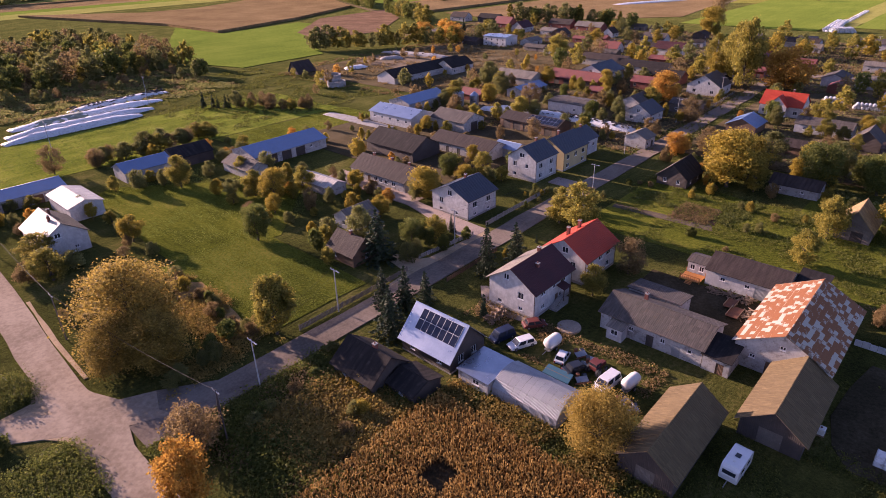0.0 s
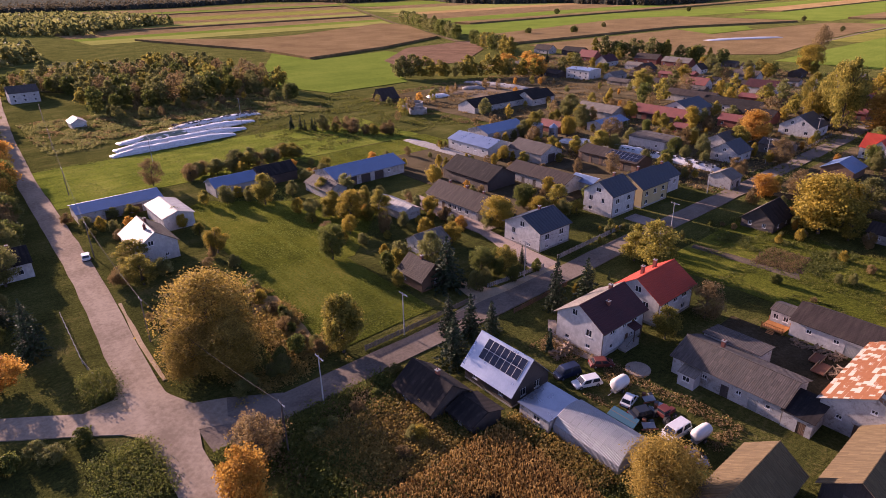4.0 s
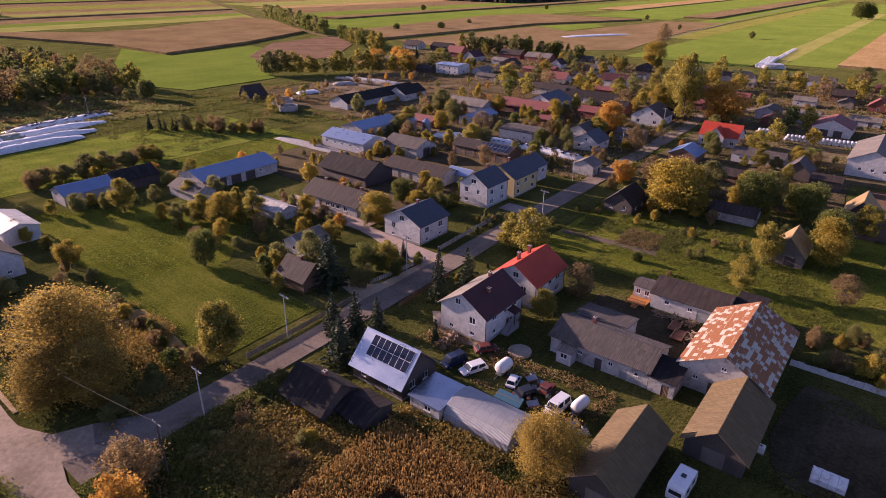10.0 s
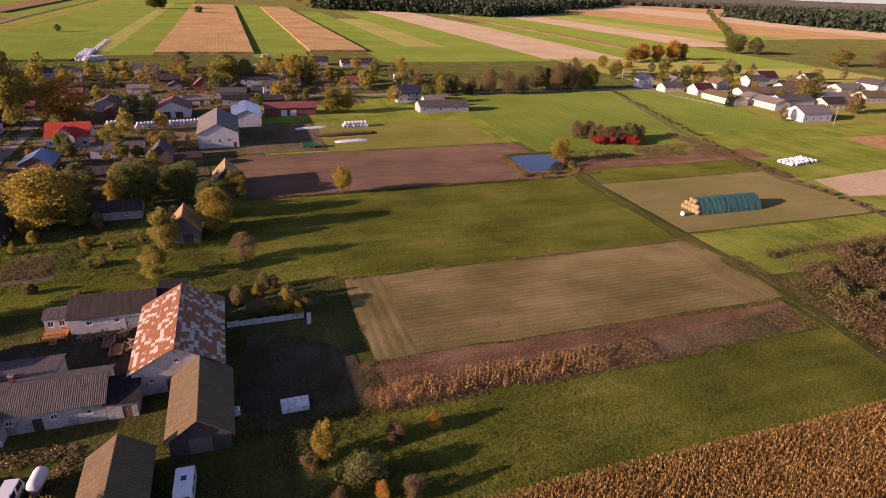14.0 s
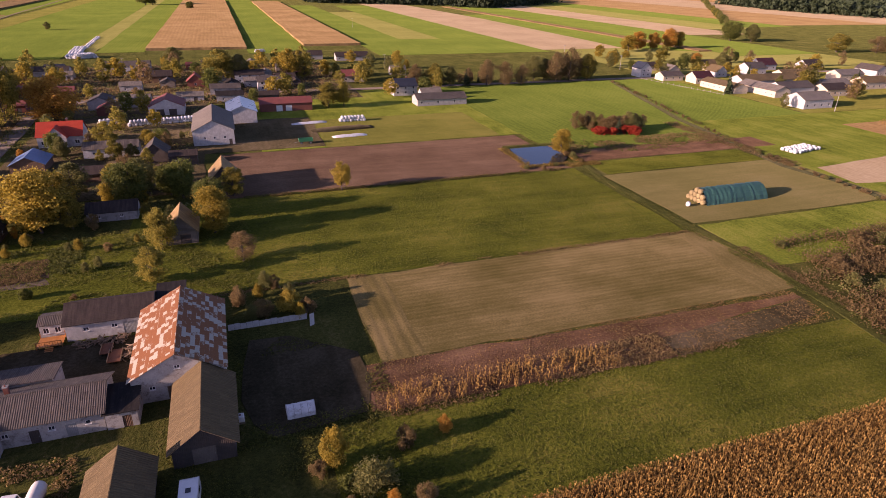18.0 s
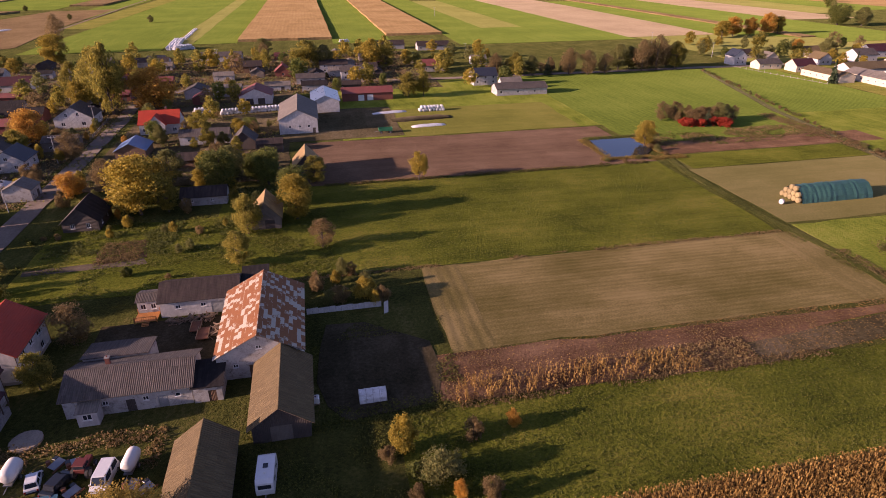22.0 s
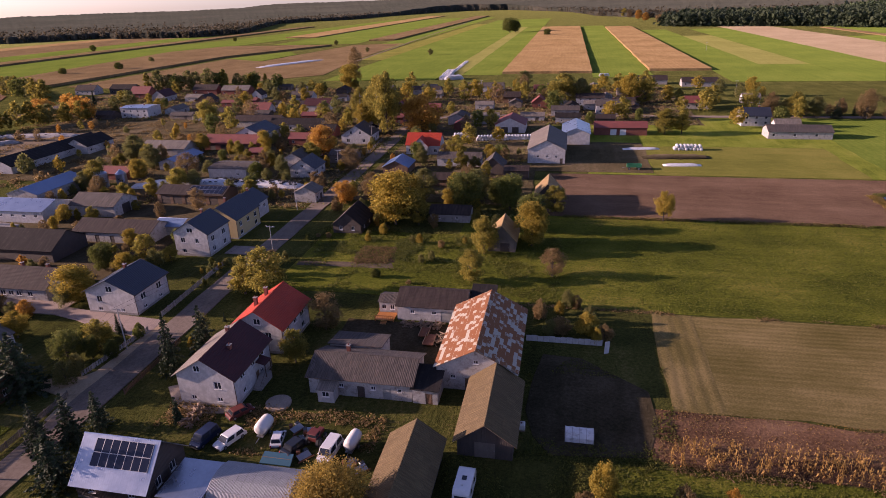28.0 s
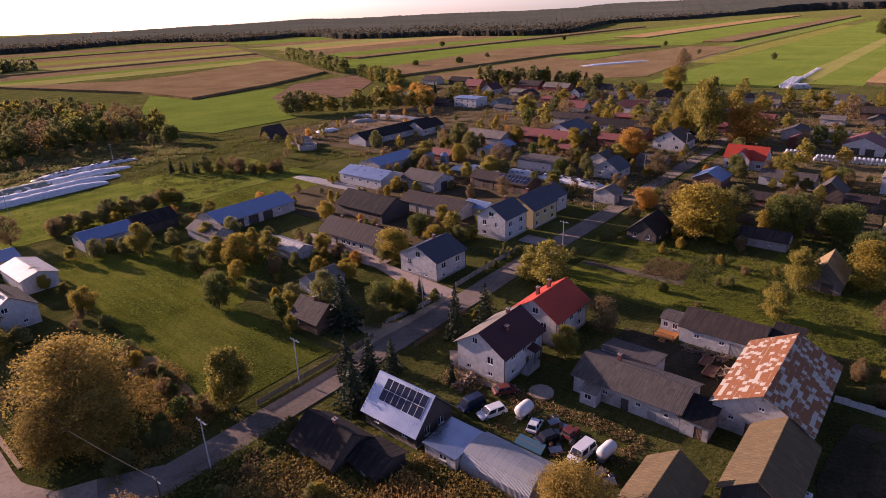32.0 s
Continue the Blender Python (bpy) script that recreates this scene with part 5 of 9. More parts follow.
# Front slope gets the pale sheet to stand for sunlight on a dark roof.
building("house", "white farmhouse with a dark roof, one slope coloured pale for sunlight", "house", *uv(31.5, 143.8), ACROSS, 13.0, 9.0, 4.2, 7.2, M["render_white"], M["roof_white"], win=[("r", -1.2, 4.2, 1.2, 1.1), ("r", 1.8, 1.0, 0.9, 0.7), ("f", -3, 1.5, 1.1, 1.2), ("f", 3, 1.5, 1.1, 1.2)], chim=[(-2, 0.5, 8.0), (2, -0.8, 7.9)], roof2=M["roof_dark"])
building("barn", "long low barn with a blue sheet roof", "barn", *uv(33.5, 180), ALONG, 21.5, 9.5, 3.0, 4.3, M["render_old"], M["roof_blue"], doors=[("f", -3, 2.4, 2.3, M["wood_dark"]), ("f", 4, 2.4, 2.3, M["wood_brown"])], win=[("f", 8, 1.2, 1.0, 0.9)])
building("shed", "white shed with a weathered pale sheet roof", "shed", *uv(42.0, 162), ACROSS, 14.5, 7.6, 3.6, 4.8, M["render_white"], M["roof_white"], win=[("r", 0.5, 1.8, 1.4, 1.1)])
building("barn", "small barn with a faded blue roof", "barn", *uv(65, 176), ALONG, 13.5, 8.0, 3.0, 4.8, M["render_grey"], M["roof_blue"])
building("barn", "dark low barn behind the trees", "barn", *uv(79, 177), ALONG, 12.0, 8.5, 3.0, 5.2, M["wood_dark"], M["roof_dark"])
building("shed", "grey shed with a weathered sheet roof", "shed", *uv(84.5, 154), ACROSS, 13.0, 6.5, 2.6, 4.2, M["render_grey"], M["roof_grey"])
building("hall", "long white hall with a pale low roof and vents", "hall", *uv(150.6, 157.7), ACROSS, 21.0, 11.5, 3.7, 5.6, M["render_white"], M["roof_zinc"], win=[("f", a, 1.8, 1.1, 0.8) for a in (-8, -4, 0, 4, 8)], doors=[("r", 0, 2.6, 2.6, M["door_grey"])], ridge=False)
building("barn", "large dark timber barn with a black roof", "barn", *uv(125.5, 131.5), ACROSS, 20.0, 11.5, 3.2, 6.4, M["wood_dark"], M["roof_dark"])
building("farm_building", "brick stable with a dark brown roof", "farm building", *uv(138.2, 116), ACROSS, 22.7, 9.0, 3.0, 5.0, M["render_old"], M["roof_brown"], doors=[("f", a, 1.3, 2.0, M["wood_dark"]) for a in (-8.5, -4.5, 0, 6)], win=[("f", 3, 1.3, 0.8, 0.7), ("f", 9, 1.3, 0.8, 0.7)])
building("barn", "grey barn with an open gable", "barn", *uv(157.5, 137), ACROSS, 15.0, 10.5, 3.5, 5.8, M["render_grey"], M["roof_grey"], doors=[("r", 0, 3.5, 3.0, M["wood_dark"])])
building("barn", "open-fronted brown barn with solar panels on its roof", "barn", *uv(170.5, 113.5), ACROSS, 22.5, 9.0, 3.4, 5.0, M["wood_brown"], M["roof_brown"], doors=[("f", a, 3.0, 2.8, M["wood_dark"]) for a in (-8.5, -4.4, -0.3, 3.8, 8)])
building("shed", "blue-roofed shelter behind the stable", "shed", *uv(143.5, 104), ACROSS, 8.0, 6.0, 2.8, 3.9, M["render_grey"], M["roof_blue"])
building("shed", "shed with a strong blue roof", "shed", *uv(212.6, 146.4), ALONG, 17.0, 8.0, 3.0, 4.5, M["render_grey"], M["roof_blue"])
building("hall", "machine hall with a blue metal roof", "hall", *uv(170, 168), ALONG, 21.0, 11.0, 3.8, 5.6, M["render_grey"], M["roof_blue"])
building("hall", "very long dark poultry hall with a white gable", "hall", *uv(218.5, 211.6), ALONG, 50.0, 11.5, 3.0, 5.8, M["render_old"], M["roof_dark"], gable=M["render_white"], win=[("f", a, 1.4, 1.4, 0.7) for a in (-20, -14, -8, -2, 4, 10, 16, 22)])
building("hall", "barn with a long dark-red roof", "barn", *uv(241.7, 139.6), ACROSS, 24.0, 9.5, 3.3, 5.9, M["brick_red"], M["roof_redold"], doors=[("f", a, 2.6, 2.6, M["wood_dark"]) for a in (-8, -3, 2, 7)])
building("hall", "flat white store with a grey roof", "store", *uv(201, 117.5), ACROSS, 14.5, 11.0, 3.6, 4.3, M["render_white"], M["roof_grey"], win=[("f", 4, 1.2, 1.0, 1.0)])
building("house", "white house with a broad navy roof", "house", *uv(256, 136.5), ALONG, 18.0, 14.0, 4.4, 7.8, M["render_white"], M["roof_navy"], win=[("l", 0, 4.4, 1.6, 1.3), ("f", -5, 1.4, 1.5, 1.4), ("f", 2, 1.4, 1.5, 1.4)])
building("barn", "barn with a pale corrugated roof", "barn", *uv(230, 163), ACROSS, 20.0, 10.5, 3.4, 5.6, M["render_grey"], M["roof_pale"])
building("house", "small white house with a black roof", "house", *uv(204, 90.5), ALONG, 10.0, 9.2, 3.5, 6.4, M["render_white"], M["roof_navy"], win=[("l", 0, 3.6, 1.1, 1.1), ("l", -2.3, 1.1, 1.1, 1.2), ("l", 2.3, 1.1, 1.1, 1.2), ("f", -2.5, 1.1, 1.3, 1.2), ("f", 2.5, 1.1, 1.3, 1.2)], gutter=True)
building("shed", "grey shed behind the small white house", "shed", *uv(216, 99), ALONG, 12.0, 9.0, 3.6, 6.0, M["render_grey"], M["roof_grey"])
building("house", "white villa with navy roof and dormer", "house", *uv(258, 88.5), ALONG, 12.5, 13.0, 4.0, 8.0, M["render_white"], M["roof_navy"], win=[("l", -2, 4.4, 1.0, 1.4), ("l", 2, 4.4, 1.0, 1.4), ("l", -3.5, 1.0, 1.4, 1.4), ("l", 3.5, 1.0, 1.4, 1.4), ("f", -3, 1.0, 1.4, 1.4), ("f", 3, 1.0, 1.4, 1.4)])
rh = building("house", "white house with a red cross-gabled roof", "house", *uv(241, 55.5), ACROSS, 13.5, 10.0, 3.9, 7.6, M["render_white"], M["roof_red"], win=[("f", -5, 1.0, 1.4, 1.3), ("f", 5, 1.0, 1.4, 1.3), ("r", 0, 1.0, 1.4, 1.3), ("r", 0, 4.3, 1.2, 1.2)], chim=[(2.0, 1.0, 8.4)])
building("farm_building", "long low outbuilding with a grey roof", "farm building", *uv(222, 38), ACROSS, 16.0, 7.0, 3.0, 4.6, M["render_white"], M["roof_grey"], win=[("f", -5, 1.2, 0.9, 0.8), ("f", -1.5, 1.2, 0.9, 0.8), ("f", 5, 1.2, 0.9, 0.8)], doors=[("f", 2, 2.0, 2.0, M["wood_dark"])])
building("shed", "shelter with a sky-blue sheet roof", "shed", *uv(211, 58.5), ALONG, 10.5, 9.0, 2.8, 5.0, M["wood_brown"], M["roof_blue"])
building("cottage", "dark timber cottage with a grey roof", "cottage", *uv(153, 56), ALONG, 10.5, 7.8, 2.5, 5.8, M["wood_dark"], M["roof_dark"], win=[("l", -1.7, 0.9, 0.9, 1.1), ("l", 1.7, 0.9, 0.9, 1.1), ("f", -2.5, 0.9, 0.9, 1.1), ("f", 2.0, 0.9, 0.9, 1.1)], roof2=M["roof_grey"])
building("shed", "low stone shed with a brown roof", "shed", *uv(162.5, 30.5), ACROSS, 11.0, 6.2, 2.4, 4.0, M["render_grey"], M["roof_brown"], win=[("f", -3, 1.0, 0.8, 0.6), ("f", 2, 1.0, 0.8, 0.6)])
building("barn", "leaning dark plank barn under trees", "barn", *uv(144.5, 14.2), ALONG, 9.0, 6.6, 3.0, 6.6, M["wood_grey"], M["roof_ochre"], roof2=M["roof_ochre"], doors=[("l", 0.8, 2.2, 2.3, M["wood_dark"])])
building("barn", "plank barn with a sunlit tan roof", "barn", *uv(181, 4.6), ALONG, 11.0, 7.2, 3.0, 6.8, M["wood_dark"], M["roof_ochre"])
building("barn", "steep dark gabled barn", "barn", *uv(213, 24.5), ALONG, 9.0, 7.6, 2.8, 6.0, M["wood_dark"], M["roof_grey"])
building("shed", "low shed under trees with a rusty roof", "shed", *uv(196, 38), ACROSS, 12.0, 6.0, 2.4, 3.8, M["wood_brown"], M["roof_brown"])
building("hall", "white brick barn with a wide pale metal roof", "barn", *uv(240, 6.8), ALONG, 29.0, 13.5, 5.2, 8.6, M["render_white"], M["roof_pale"], win=[("l", -3, 2.2, 0.9, 0.9), ("l", 0.4, 2.2, 0.9, 0.9), ("l", 3.6, 2.2, 0.9, 0.9)], doors=[("l", 5.4, 1.0, 2.0, M["wood_dark"])])
building("hall", "white store with a grey-blue roof behind the barn", "store", *uv(268, -4), ALONG, 22.0, 11.0, 4.5, 6.8, M["render_white"], M["roof_zinc"])
building("hall", "long store with a dark-red roof and white doors", "store", *uv(281, -23), ACROSS, 22.0, 9.0, 3.4, 5.2, M["brick_red"], M["roof_redold"], doors=[("f", -3, 2.6, 2.6, M["trim_white"]), ("f", 1, 2.6, 2.6, M["trim_white"])])
building("barn", "open carport with a dark red roof", "barn", *uv(287, 25), ALONG, 15.0, 13.5, 3.6, 6.6, M["render_white"], M["roof_redold"], doors=[("l", -2.4, 3.0, 2.6, M["wood_dark"]), ("l", 2.4, 3.0, 2.6, M["wood_dark"])])
BACK = [
    ("farm_building", "long barn with a grey roof and white front", 412, 53, ACROSS, 24, 9, 3.4, 5.4, "render_white", "roof_grey"),
    ("barn", "dark barn among trees at the village edge", 400, 92, ACROSS, 22, 9, 3.2, 5.0, "render_grey", "roof_brown"),
    ("house", "grey-roofed white house at the village edge", 332, -21, ACROSS, 13, 9, 4.6, 6.8, "render_white", "roof_grey"),
    ("house", "plain white block house", 356, -12, ACROSS, 15, 9, 4.6, 6.6, "render_white", "roof_brown"),
    ("barn", "field barn with a brown roof", 445, -55, ACROSS, 19, 9, 3.0, 5.4, "render_grey", "roof_brown"),
    ("barn", "long field barn with a brown roof", 434, -83, ACROSS, 22, 9, 3.0, 5.4, "render_grey", "roof_brown"),
    ("house", "house with a dark-red roof near the meadows", 348, -66, ACROSS, 12, 8, 3.4, 6.2, "render_old", "roof_redold"),
    ("house", "white house with a blue-grey hipped roof", 304, -83, ACROSS, 12, 10, 4.6, 7.6, "render_white", "roof_navy"),
    ("barn", "low grey shed at the meadow edge", 277, -93, ACROSS, 24, 9, 3.0, 5.0, "render_grey", "roof_grey"),
    ("shed", "shed with a sunlit pale roof", 288, -92, ACROSS, 10, 7, 3.0, 5.4, "render_white", "roof_pale"),
    ("shed", "small white shed in the fields", 366, -97, ACROSS, 9, 6, 3.2, 5.0, "render_white", "roof_pale"),
    ("cottage", "brick cottage with a steep roof", 349, 15, ALONG, 9, 8, 3.2, 6.4, "brick_red", "roof_redold"),
    ("barn", "brown barn in the farm rows", 368, 35, ACROSS, 16, 9, 3.4, 5.8, "wood_brown", "roof_brown"),
    ("shed", "long dark shed behind the store", 326, 1, ACROSS, 14, 7, 3.0, 4.6, "render_grey", "roof_grey"),
    ("shed", "white-walled shed with a mono roof", 302, 52, ALONG, 12, 9, 3.6, 5.4, "render_white", "roof_grey"),
    ("house", "flat-roofed white two-storey block", 315, 238, ACROSS, 17, 12, 5.6, 6.2, "render_white", "roof_zinc"),
    ("house", "small house with a red roof", 326, 169, ACROSS, 12, 8, 3.0, 6.0, "render_old", "roof_redold"),
    ("house", "white house with a dark-red mansard roof", 337, 139, ACROSS, 15, 10, 3.6, 6.6, "render_white", "roof_maroon"),
    ("house", "pale house with a green-grey roof", 368, 162, ACROSS, 14, 9, 3.4, 6.4, "render_old", "roof_grey"),
    ("house", "grey house with a brown roof at the far edge", 402, 344, ACROSS, 16, 9, 3.4, 6.6, "render_grey", "roof_brown"),
    ("house", "house with red gables", 384, 286, ACROSS, 14, 10, 3.6, 7.6, "brick_red", "roof_redold"),
    ("house", "grey gabled house behind the works yard", 372, 262, ALONG, 13, 10, 3.6, 7.2, "render_grey", "roof_maroon"),
    ("barn", "brick barn at the far street", 402, 248, ACROSS, 18, 9, 3.6, 6.4, "brick_red", "roof_brown"),
    ("barn", "barn with a rust-streaked roof", 400, 224, ACROSS, 20, 9, 3.4, 6.0, "brick_red", "roof_pale"),
    ("cottage", "small white gabled cottage", 380, 198, ALONG, 8, 7, 3.0, 6.0, "render_white", "roof_brown"),
    ("house", "timber house among fruit trees", 358, 222, ALONG, 11, 9, 3.0, 6.2, "wood_brown", "roof_brown"),
    ("barn", "dark barn on the far street", 408, 318, ACROSS, 20, 9, 3.4, 6.0, "wood_dark", "roof_dark"),
    ("barn", "grey barn with a slate roof beside the villa", 282, 128, ACROSS, 26, 9, 3.4, 5.6, "render_grey", "roof_dark"),
    ("barn", "low barn with a dark roof in the village core", 268, 112, ACROSS, 18, 8, 3.2, 5.4, "brick_red", "roof_dark"),
    ("shed", "maroon-walled shed in the village core", 252, 112, ACROSS, 12, 7, 3.0, 4.8, "brick_red", "roof_redold"),
    ("barn", "long dark-roofed barn in the rear rows", 290, 152, ACROSS, 24, 9, 3.4, 5.4, "render_grey", "roof_brown"),
    ("house", "grey-roofed house behind the poplars", 330, 110, ACROSS, 14, 9, 3.6, 6.2, "render_old", "roof_brown"),
    ("barn", "pale-gabled barn behind the long hall", 234, 205, ALONG, 16, 11, 3.4, 6.4, "render_old", "roof_dark"),
    ("house", "white house in the trees by the western road", 43, 404, ALONG, 14, 12, 5.6, 8.6, "render_white", "roof_grey"),
    ("shed", "white sheds among scrub by the western road", 50, 311, ACROSS, 9, 6, 2.6, 4.2, "render_white", "roof_white"),
    ("house", "small white house beside the western road", 4, 152, ALONG, 9, 8, 3.6, 6.0, "render_white", "roof_dark"),
]
for nm, lab, u, v, turn, ln, wd, ze, zr, wm, rm in BACK:
    k = max(2, int(ln / 4))
    fr = "f"
    wins = [(fr, -ln / 2 + ln * (i + 0.5) / k, 1.1, 1.1, 1.1) for i in range(k)]
    if ze > 4.3:
        wins += [(fr, a, 3.3, b, c) for _, a, _, b, c in wins if ze > 4.5]
    ends = [("l" if turn == ALONG else "r", 0, 1.2, 1.1, 1.1)]
    building(nm, lab, "house" if nm == "house" else nm.replace("_", " "), *uv(u, v), turn, ln, wd, ze, zr, M[wm], M[rm], win=(wins + ends if nm in ("house", "cottage") else wins[::2]), over=0.4, chim=[(ln * 0.15, 0.3, zr + 0.8)] if nm in ("house", "cottage") else (), fine=False)
# the far hamlet
HAMLET = [(328, -242, 0, "roof_navy", 9, 8, 5.2, 8.4), (312, -250, 1, "roof_grey", 14, 8, 3, 5), (300, -262, 1, "roof_maroon", 12, 9, 3.4, 6.4), (276, -258, 0, "roof_tan", 26, 9, 3.2, 5), (262, -272, 0, "roof_pale", 26, 10, 3.4, 5.6), (256, -284, 1, "roof_grey", 22, 11, 4.4, 6.8), (228, -266, 1, "roof_pale", 18, 12, 4.2, 7), (282, -292, 1, "roof_tan", 40, 11, 4.0, 6.6), (318, -290, 0, "roof_tan", 10, 8, 3.4, 6.6), (320, -320, 1, "roof_grey", 14, 10, 4.6, 7.4), (300, -330, 1, "roof_tan", 18, 9, 3.4, 5.6), (262, -320, 1, "roof_pale", 20, 10, 3.6, 6), (250, -306, 1, "roof_brown", 16, 10, 3.6, 6), (336, -345, 1, "roof_maroon", 14, 10, 3.8, 7.4), (345, -310, 1, "roof_tan", 18, 10, 3.6, 6.2), (290, -365, 1, "roof_pale", 20, 10, 3.6, 6), (326, -375, 1, "roof_brown", 14, 10, 3.8, 7), (262, -350, 1, "roof_tan", 18, 10, 3.8, 6.4), (300, -400, 0, "roof_grey", 16, 10, 3.8, 6.6), (268, -392, 1, "roof_tan", 22, 10, 3.6, 6), (350, -262, 1, "roof_brown", 16, 8, 3.0, 5), (334, -268, 0, "roof_pale", 9, 7, 3.0, 5.4)]
for u, v, across, rm, ln, wd, ze, zr in HAMLET:
    k = max(2, int(ln / 4))
    wins = [("f" if across else "l", (-ln / 2 + ln * (i + 0.5) / k) if across else (-wd / 2 + wd * (i + 0.5) / k) * 0.8, 1.1, 1.1, 1.1) for i in range(k)] if ln < 20 else [("b" if across == 0 else "f", -ln / 2 + ln * (i + 0.5) / k, 1.2, 0.9, 0.8) for i in range(k)]
    if ze > 5:
        wins += [(s, a, 3.4, b, c) for s, a, _, b, c in wins]
    building("house" if ln < 17 else "farm_building", "white %s of the far hamlet with a %s roof" % ("house" if ln < 17 else "farm building", {"roof_navy": "navy", "roof_grey": "grey", "roof_maroon": "maroon", "roof_pale": "pale", "roof_brown": "brown", "roof_tan": "tan"}[rm]), "house" if ln < 17 else "farm building", *uv(u, v), ACROSS if across else ALONG, ln, wd, ze, zr, M["render_white" if zr > 6.5 else "render_cream"], M[rm], win=wins, over=0.4, group="hamlet houses", fine=False)


# low outbuildings between the farms
OUTBUILDINGS = [("wood_grey", "roof_grey", "weathered plank shed with a grey sheet roof"), ("brick_red", "roof_redold", "small brick shed with an old red roof"), ("render_grey", "roof_dark", "rendered shed with a felt roof"), ("wood_dark", "roof_brown", "tarred plank shed with a brown roof"), ("render_old", "roof_pale", "whitewashed shed with a pale sheet roof")]
rng_shed = random.Random(515)
shed_count = 0
for _ in range(2500):
    if shed_count >= 60:
        break
    u, v = rng_shed.uniform(170, 425), rng_shed.uniform(-40, 300)
    ln, wd = rng_shed.uniform(6, 15), rng_shed.uniform(4.5, 7.5)
    if (u < 300 and (v < 14 or v > 170)) or 255 < u < 275 and v < 55 or not clear(u, v, max(ln, wd) * 0.45 + 0.8):
        continue
    wm, rm, text = rng_shed.choice(OUTBUILDINGS)
    ze = rng_shed.uniform(2.2, 3.2)
    building("shed", text, "shed", *uv(u, v), ACROSS if rng_shed.random() < 0.65 else ALONG, ln, wd, ze, ze + wd * 0.24, M[wm], M[rm], win=[("f", -ln / 4, 1.0, 0.9, 0.8)], doors=[("f", ln / 5, 1.6, 2.0, M["wood_dark"])], over=0.35, group="village sheds", fine=False)
    shed_count += 1


# ---- trees ----
KINDS = {}


def kind(key, text, cat, name, trunk_crown):
    KINDS[key] = (*trunk_crown, text, cat, name)


kind("gold", "tall spreading tree with golden-brown autumn leaves", "tree", "broadleaf_tree", tree_meshes(11, 10, 0.5, 4.6, 20000, 0.105, 110, M["leaf_gold"], M["bark"]))
kind("yellow", "rounded tree with bright yellow leaves", "tree", "broadleaf_tree", tree_meshes(12, 10, 0.9, 4.4, 7980, 0.17, 46, M["leaf_yellow"], M["bark"]))
kind("yellow2", "loose-crowned tree with yellow leaves", "tree", "broadleaf_tree", tree_meshes(13, 10, 1.3, 3.8, 6080, 0.17, 34, M["leaf_yellow"], M["bark"]))
kind("orange", "tree with orange autumn leaves", "tree", "broadleaf_tree", tree_meshes(14, 10, 0.8, 4.2, 7980, 0.17, 42, M["leaf_orange"], M["bark"]))
kind("mix", "tree with green leaves turning yellow", "tree", "broadleaf_tree", tree_meshes(15, 10, 0.8, 4.3, 7980, 0.17, 44, M["leaf_mix"], M["bark"]))
kind("mix2", "uneven tree with leaves turning colour", "tree", "broadleaf_tree", tree_meshes(16, 10, 0.8, 3.9, 6460, 0.17, 30, M["leaf_mix"], M["bark"]))
kind("green", "leafy tree still dark green", "tree", "broadleaf_tree", tree_meshes(17, 10, 0.9, 4.2, 7980, 0.17, 42, M["leaf_green"], M["bark"]))
kind("olive", "dull green tree with a ragged crown", "tree", "broadleaf_tree", tree_meshes(18, 10, 0.6, 4.0, 6840, 0.17, 36, M["leaf_olive"], M["bark"]))
kind("brown", "thinning tree with brown leaves", "tree", "broadleaf_tree", tree_meshes(19, 10, 0.6, 4.2, 5000, 0.15, 40, M["leaf_brown"], M["bark"]))
kind("birch", "birch with small yellowing leaves", "tree", "birch_tree", tree_meshes(20, 10, 0.6, 3.6, 7000, 0.15, 46, M["leaf_mix"], M["bark_birch"], "tall"))
kind("poplar", "tall poplar with yellowing leaves", "tree", "poplar_tree", tree_meshes(21, 10, 0.8, 1.9, 6500, 0.15, 44, M["leaf_mix"], M["bark"], "tall"))
kind("column", "dense upright tree with reddish top leaves", "tree", "broadleaf_tree", tree_meshes(22, 10, 0.6, 3.2, 9880, 0.15, 50, M["leaf_mix"], M["bark"], "tall"))
kind("spruce", "young dark green spruce tree", "conifer", "spruce_tree", conifer_meshes(23, 10, 2.6, M["needle"], M["bark"]))
kind("spruce2", "full dark green spruce tree", "conifer", "spruce_tree", conifer_meshes(24, 10, 3.2, M["needle"], M["bark"], 18))
kind("thuja", "narrow dark green thuja tree", "conifer", "thuja_tree", tree_meshes(25, 10, 0.2, 1.6, 2600, 0.2, 30, M["needle"], M["bark"], "cone"))
kind("bush", "low dull green bush", "bush", "bush", tree_meshes(26, 3, 0.1, 1.9, 3400, 0.09, 26, M["leaf_olive"], M["bark"], "round", 0.06))
kind("bush_y", "low bush with yellow leaves", "bush", "bush", tree_meshes(27, 3, 0.1, 1.7, 3400, 0.09, 26, M["leaf_yellow"], M["bark"], "round", 0.06))
kind("bush_b", "low bush with brown autumn leaves", "bush", "bush", tree_meshes(28, 3, 0.1, 1.9, 3400, 0.09, 26, M["leaf_brown"], M["bark"], "round", 0.06))
kind("bush_o", "low bush with orange leaves", "bush", "bush", tree_meshes(29, 3, 0.1, 1.7, 3400, 0.09, 26, M["leaf_orange"], M["bark"], "round", 0.06))
kind("bush_r", "sumac bush with red leaves", "bush", "bush", tree_meshes(30, 3, 0.1, 2.0, 1400, 0.17, 22, M["leaf_red"], M["bark"], "round", 0.06))
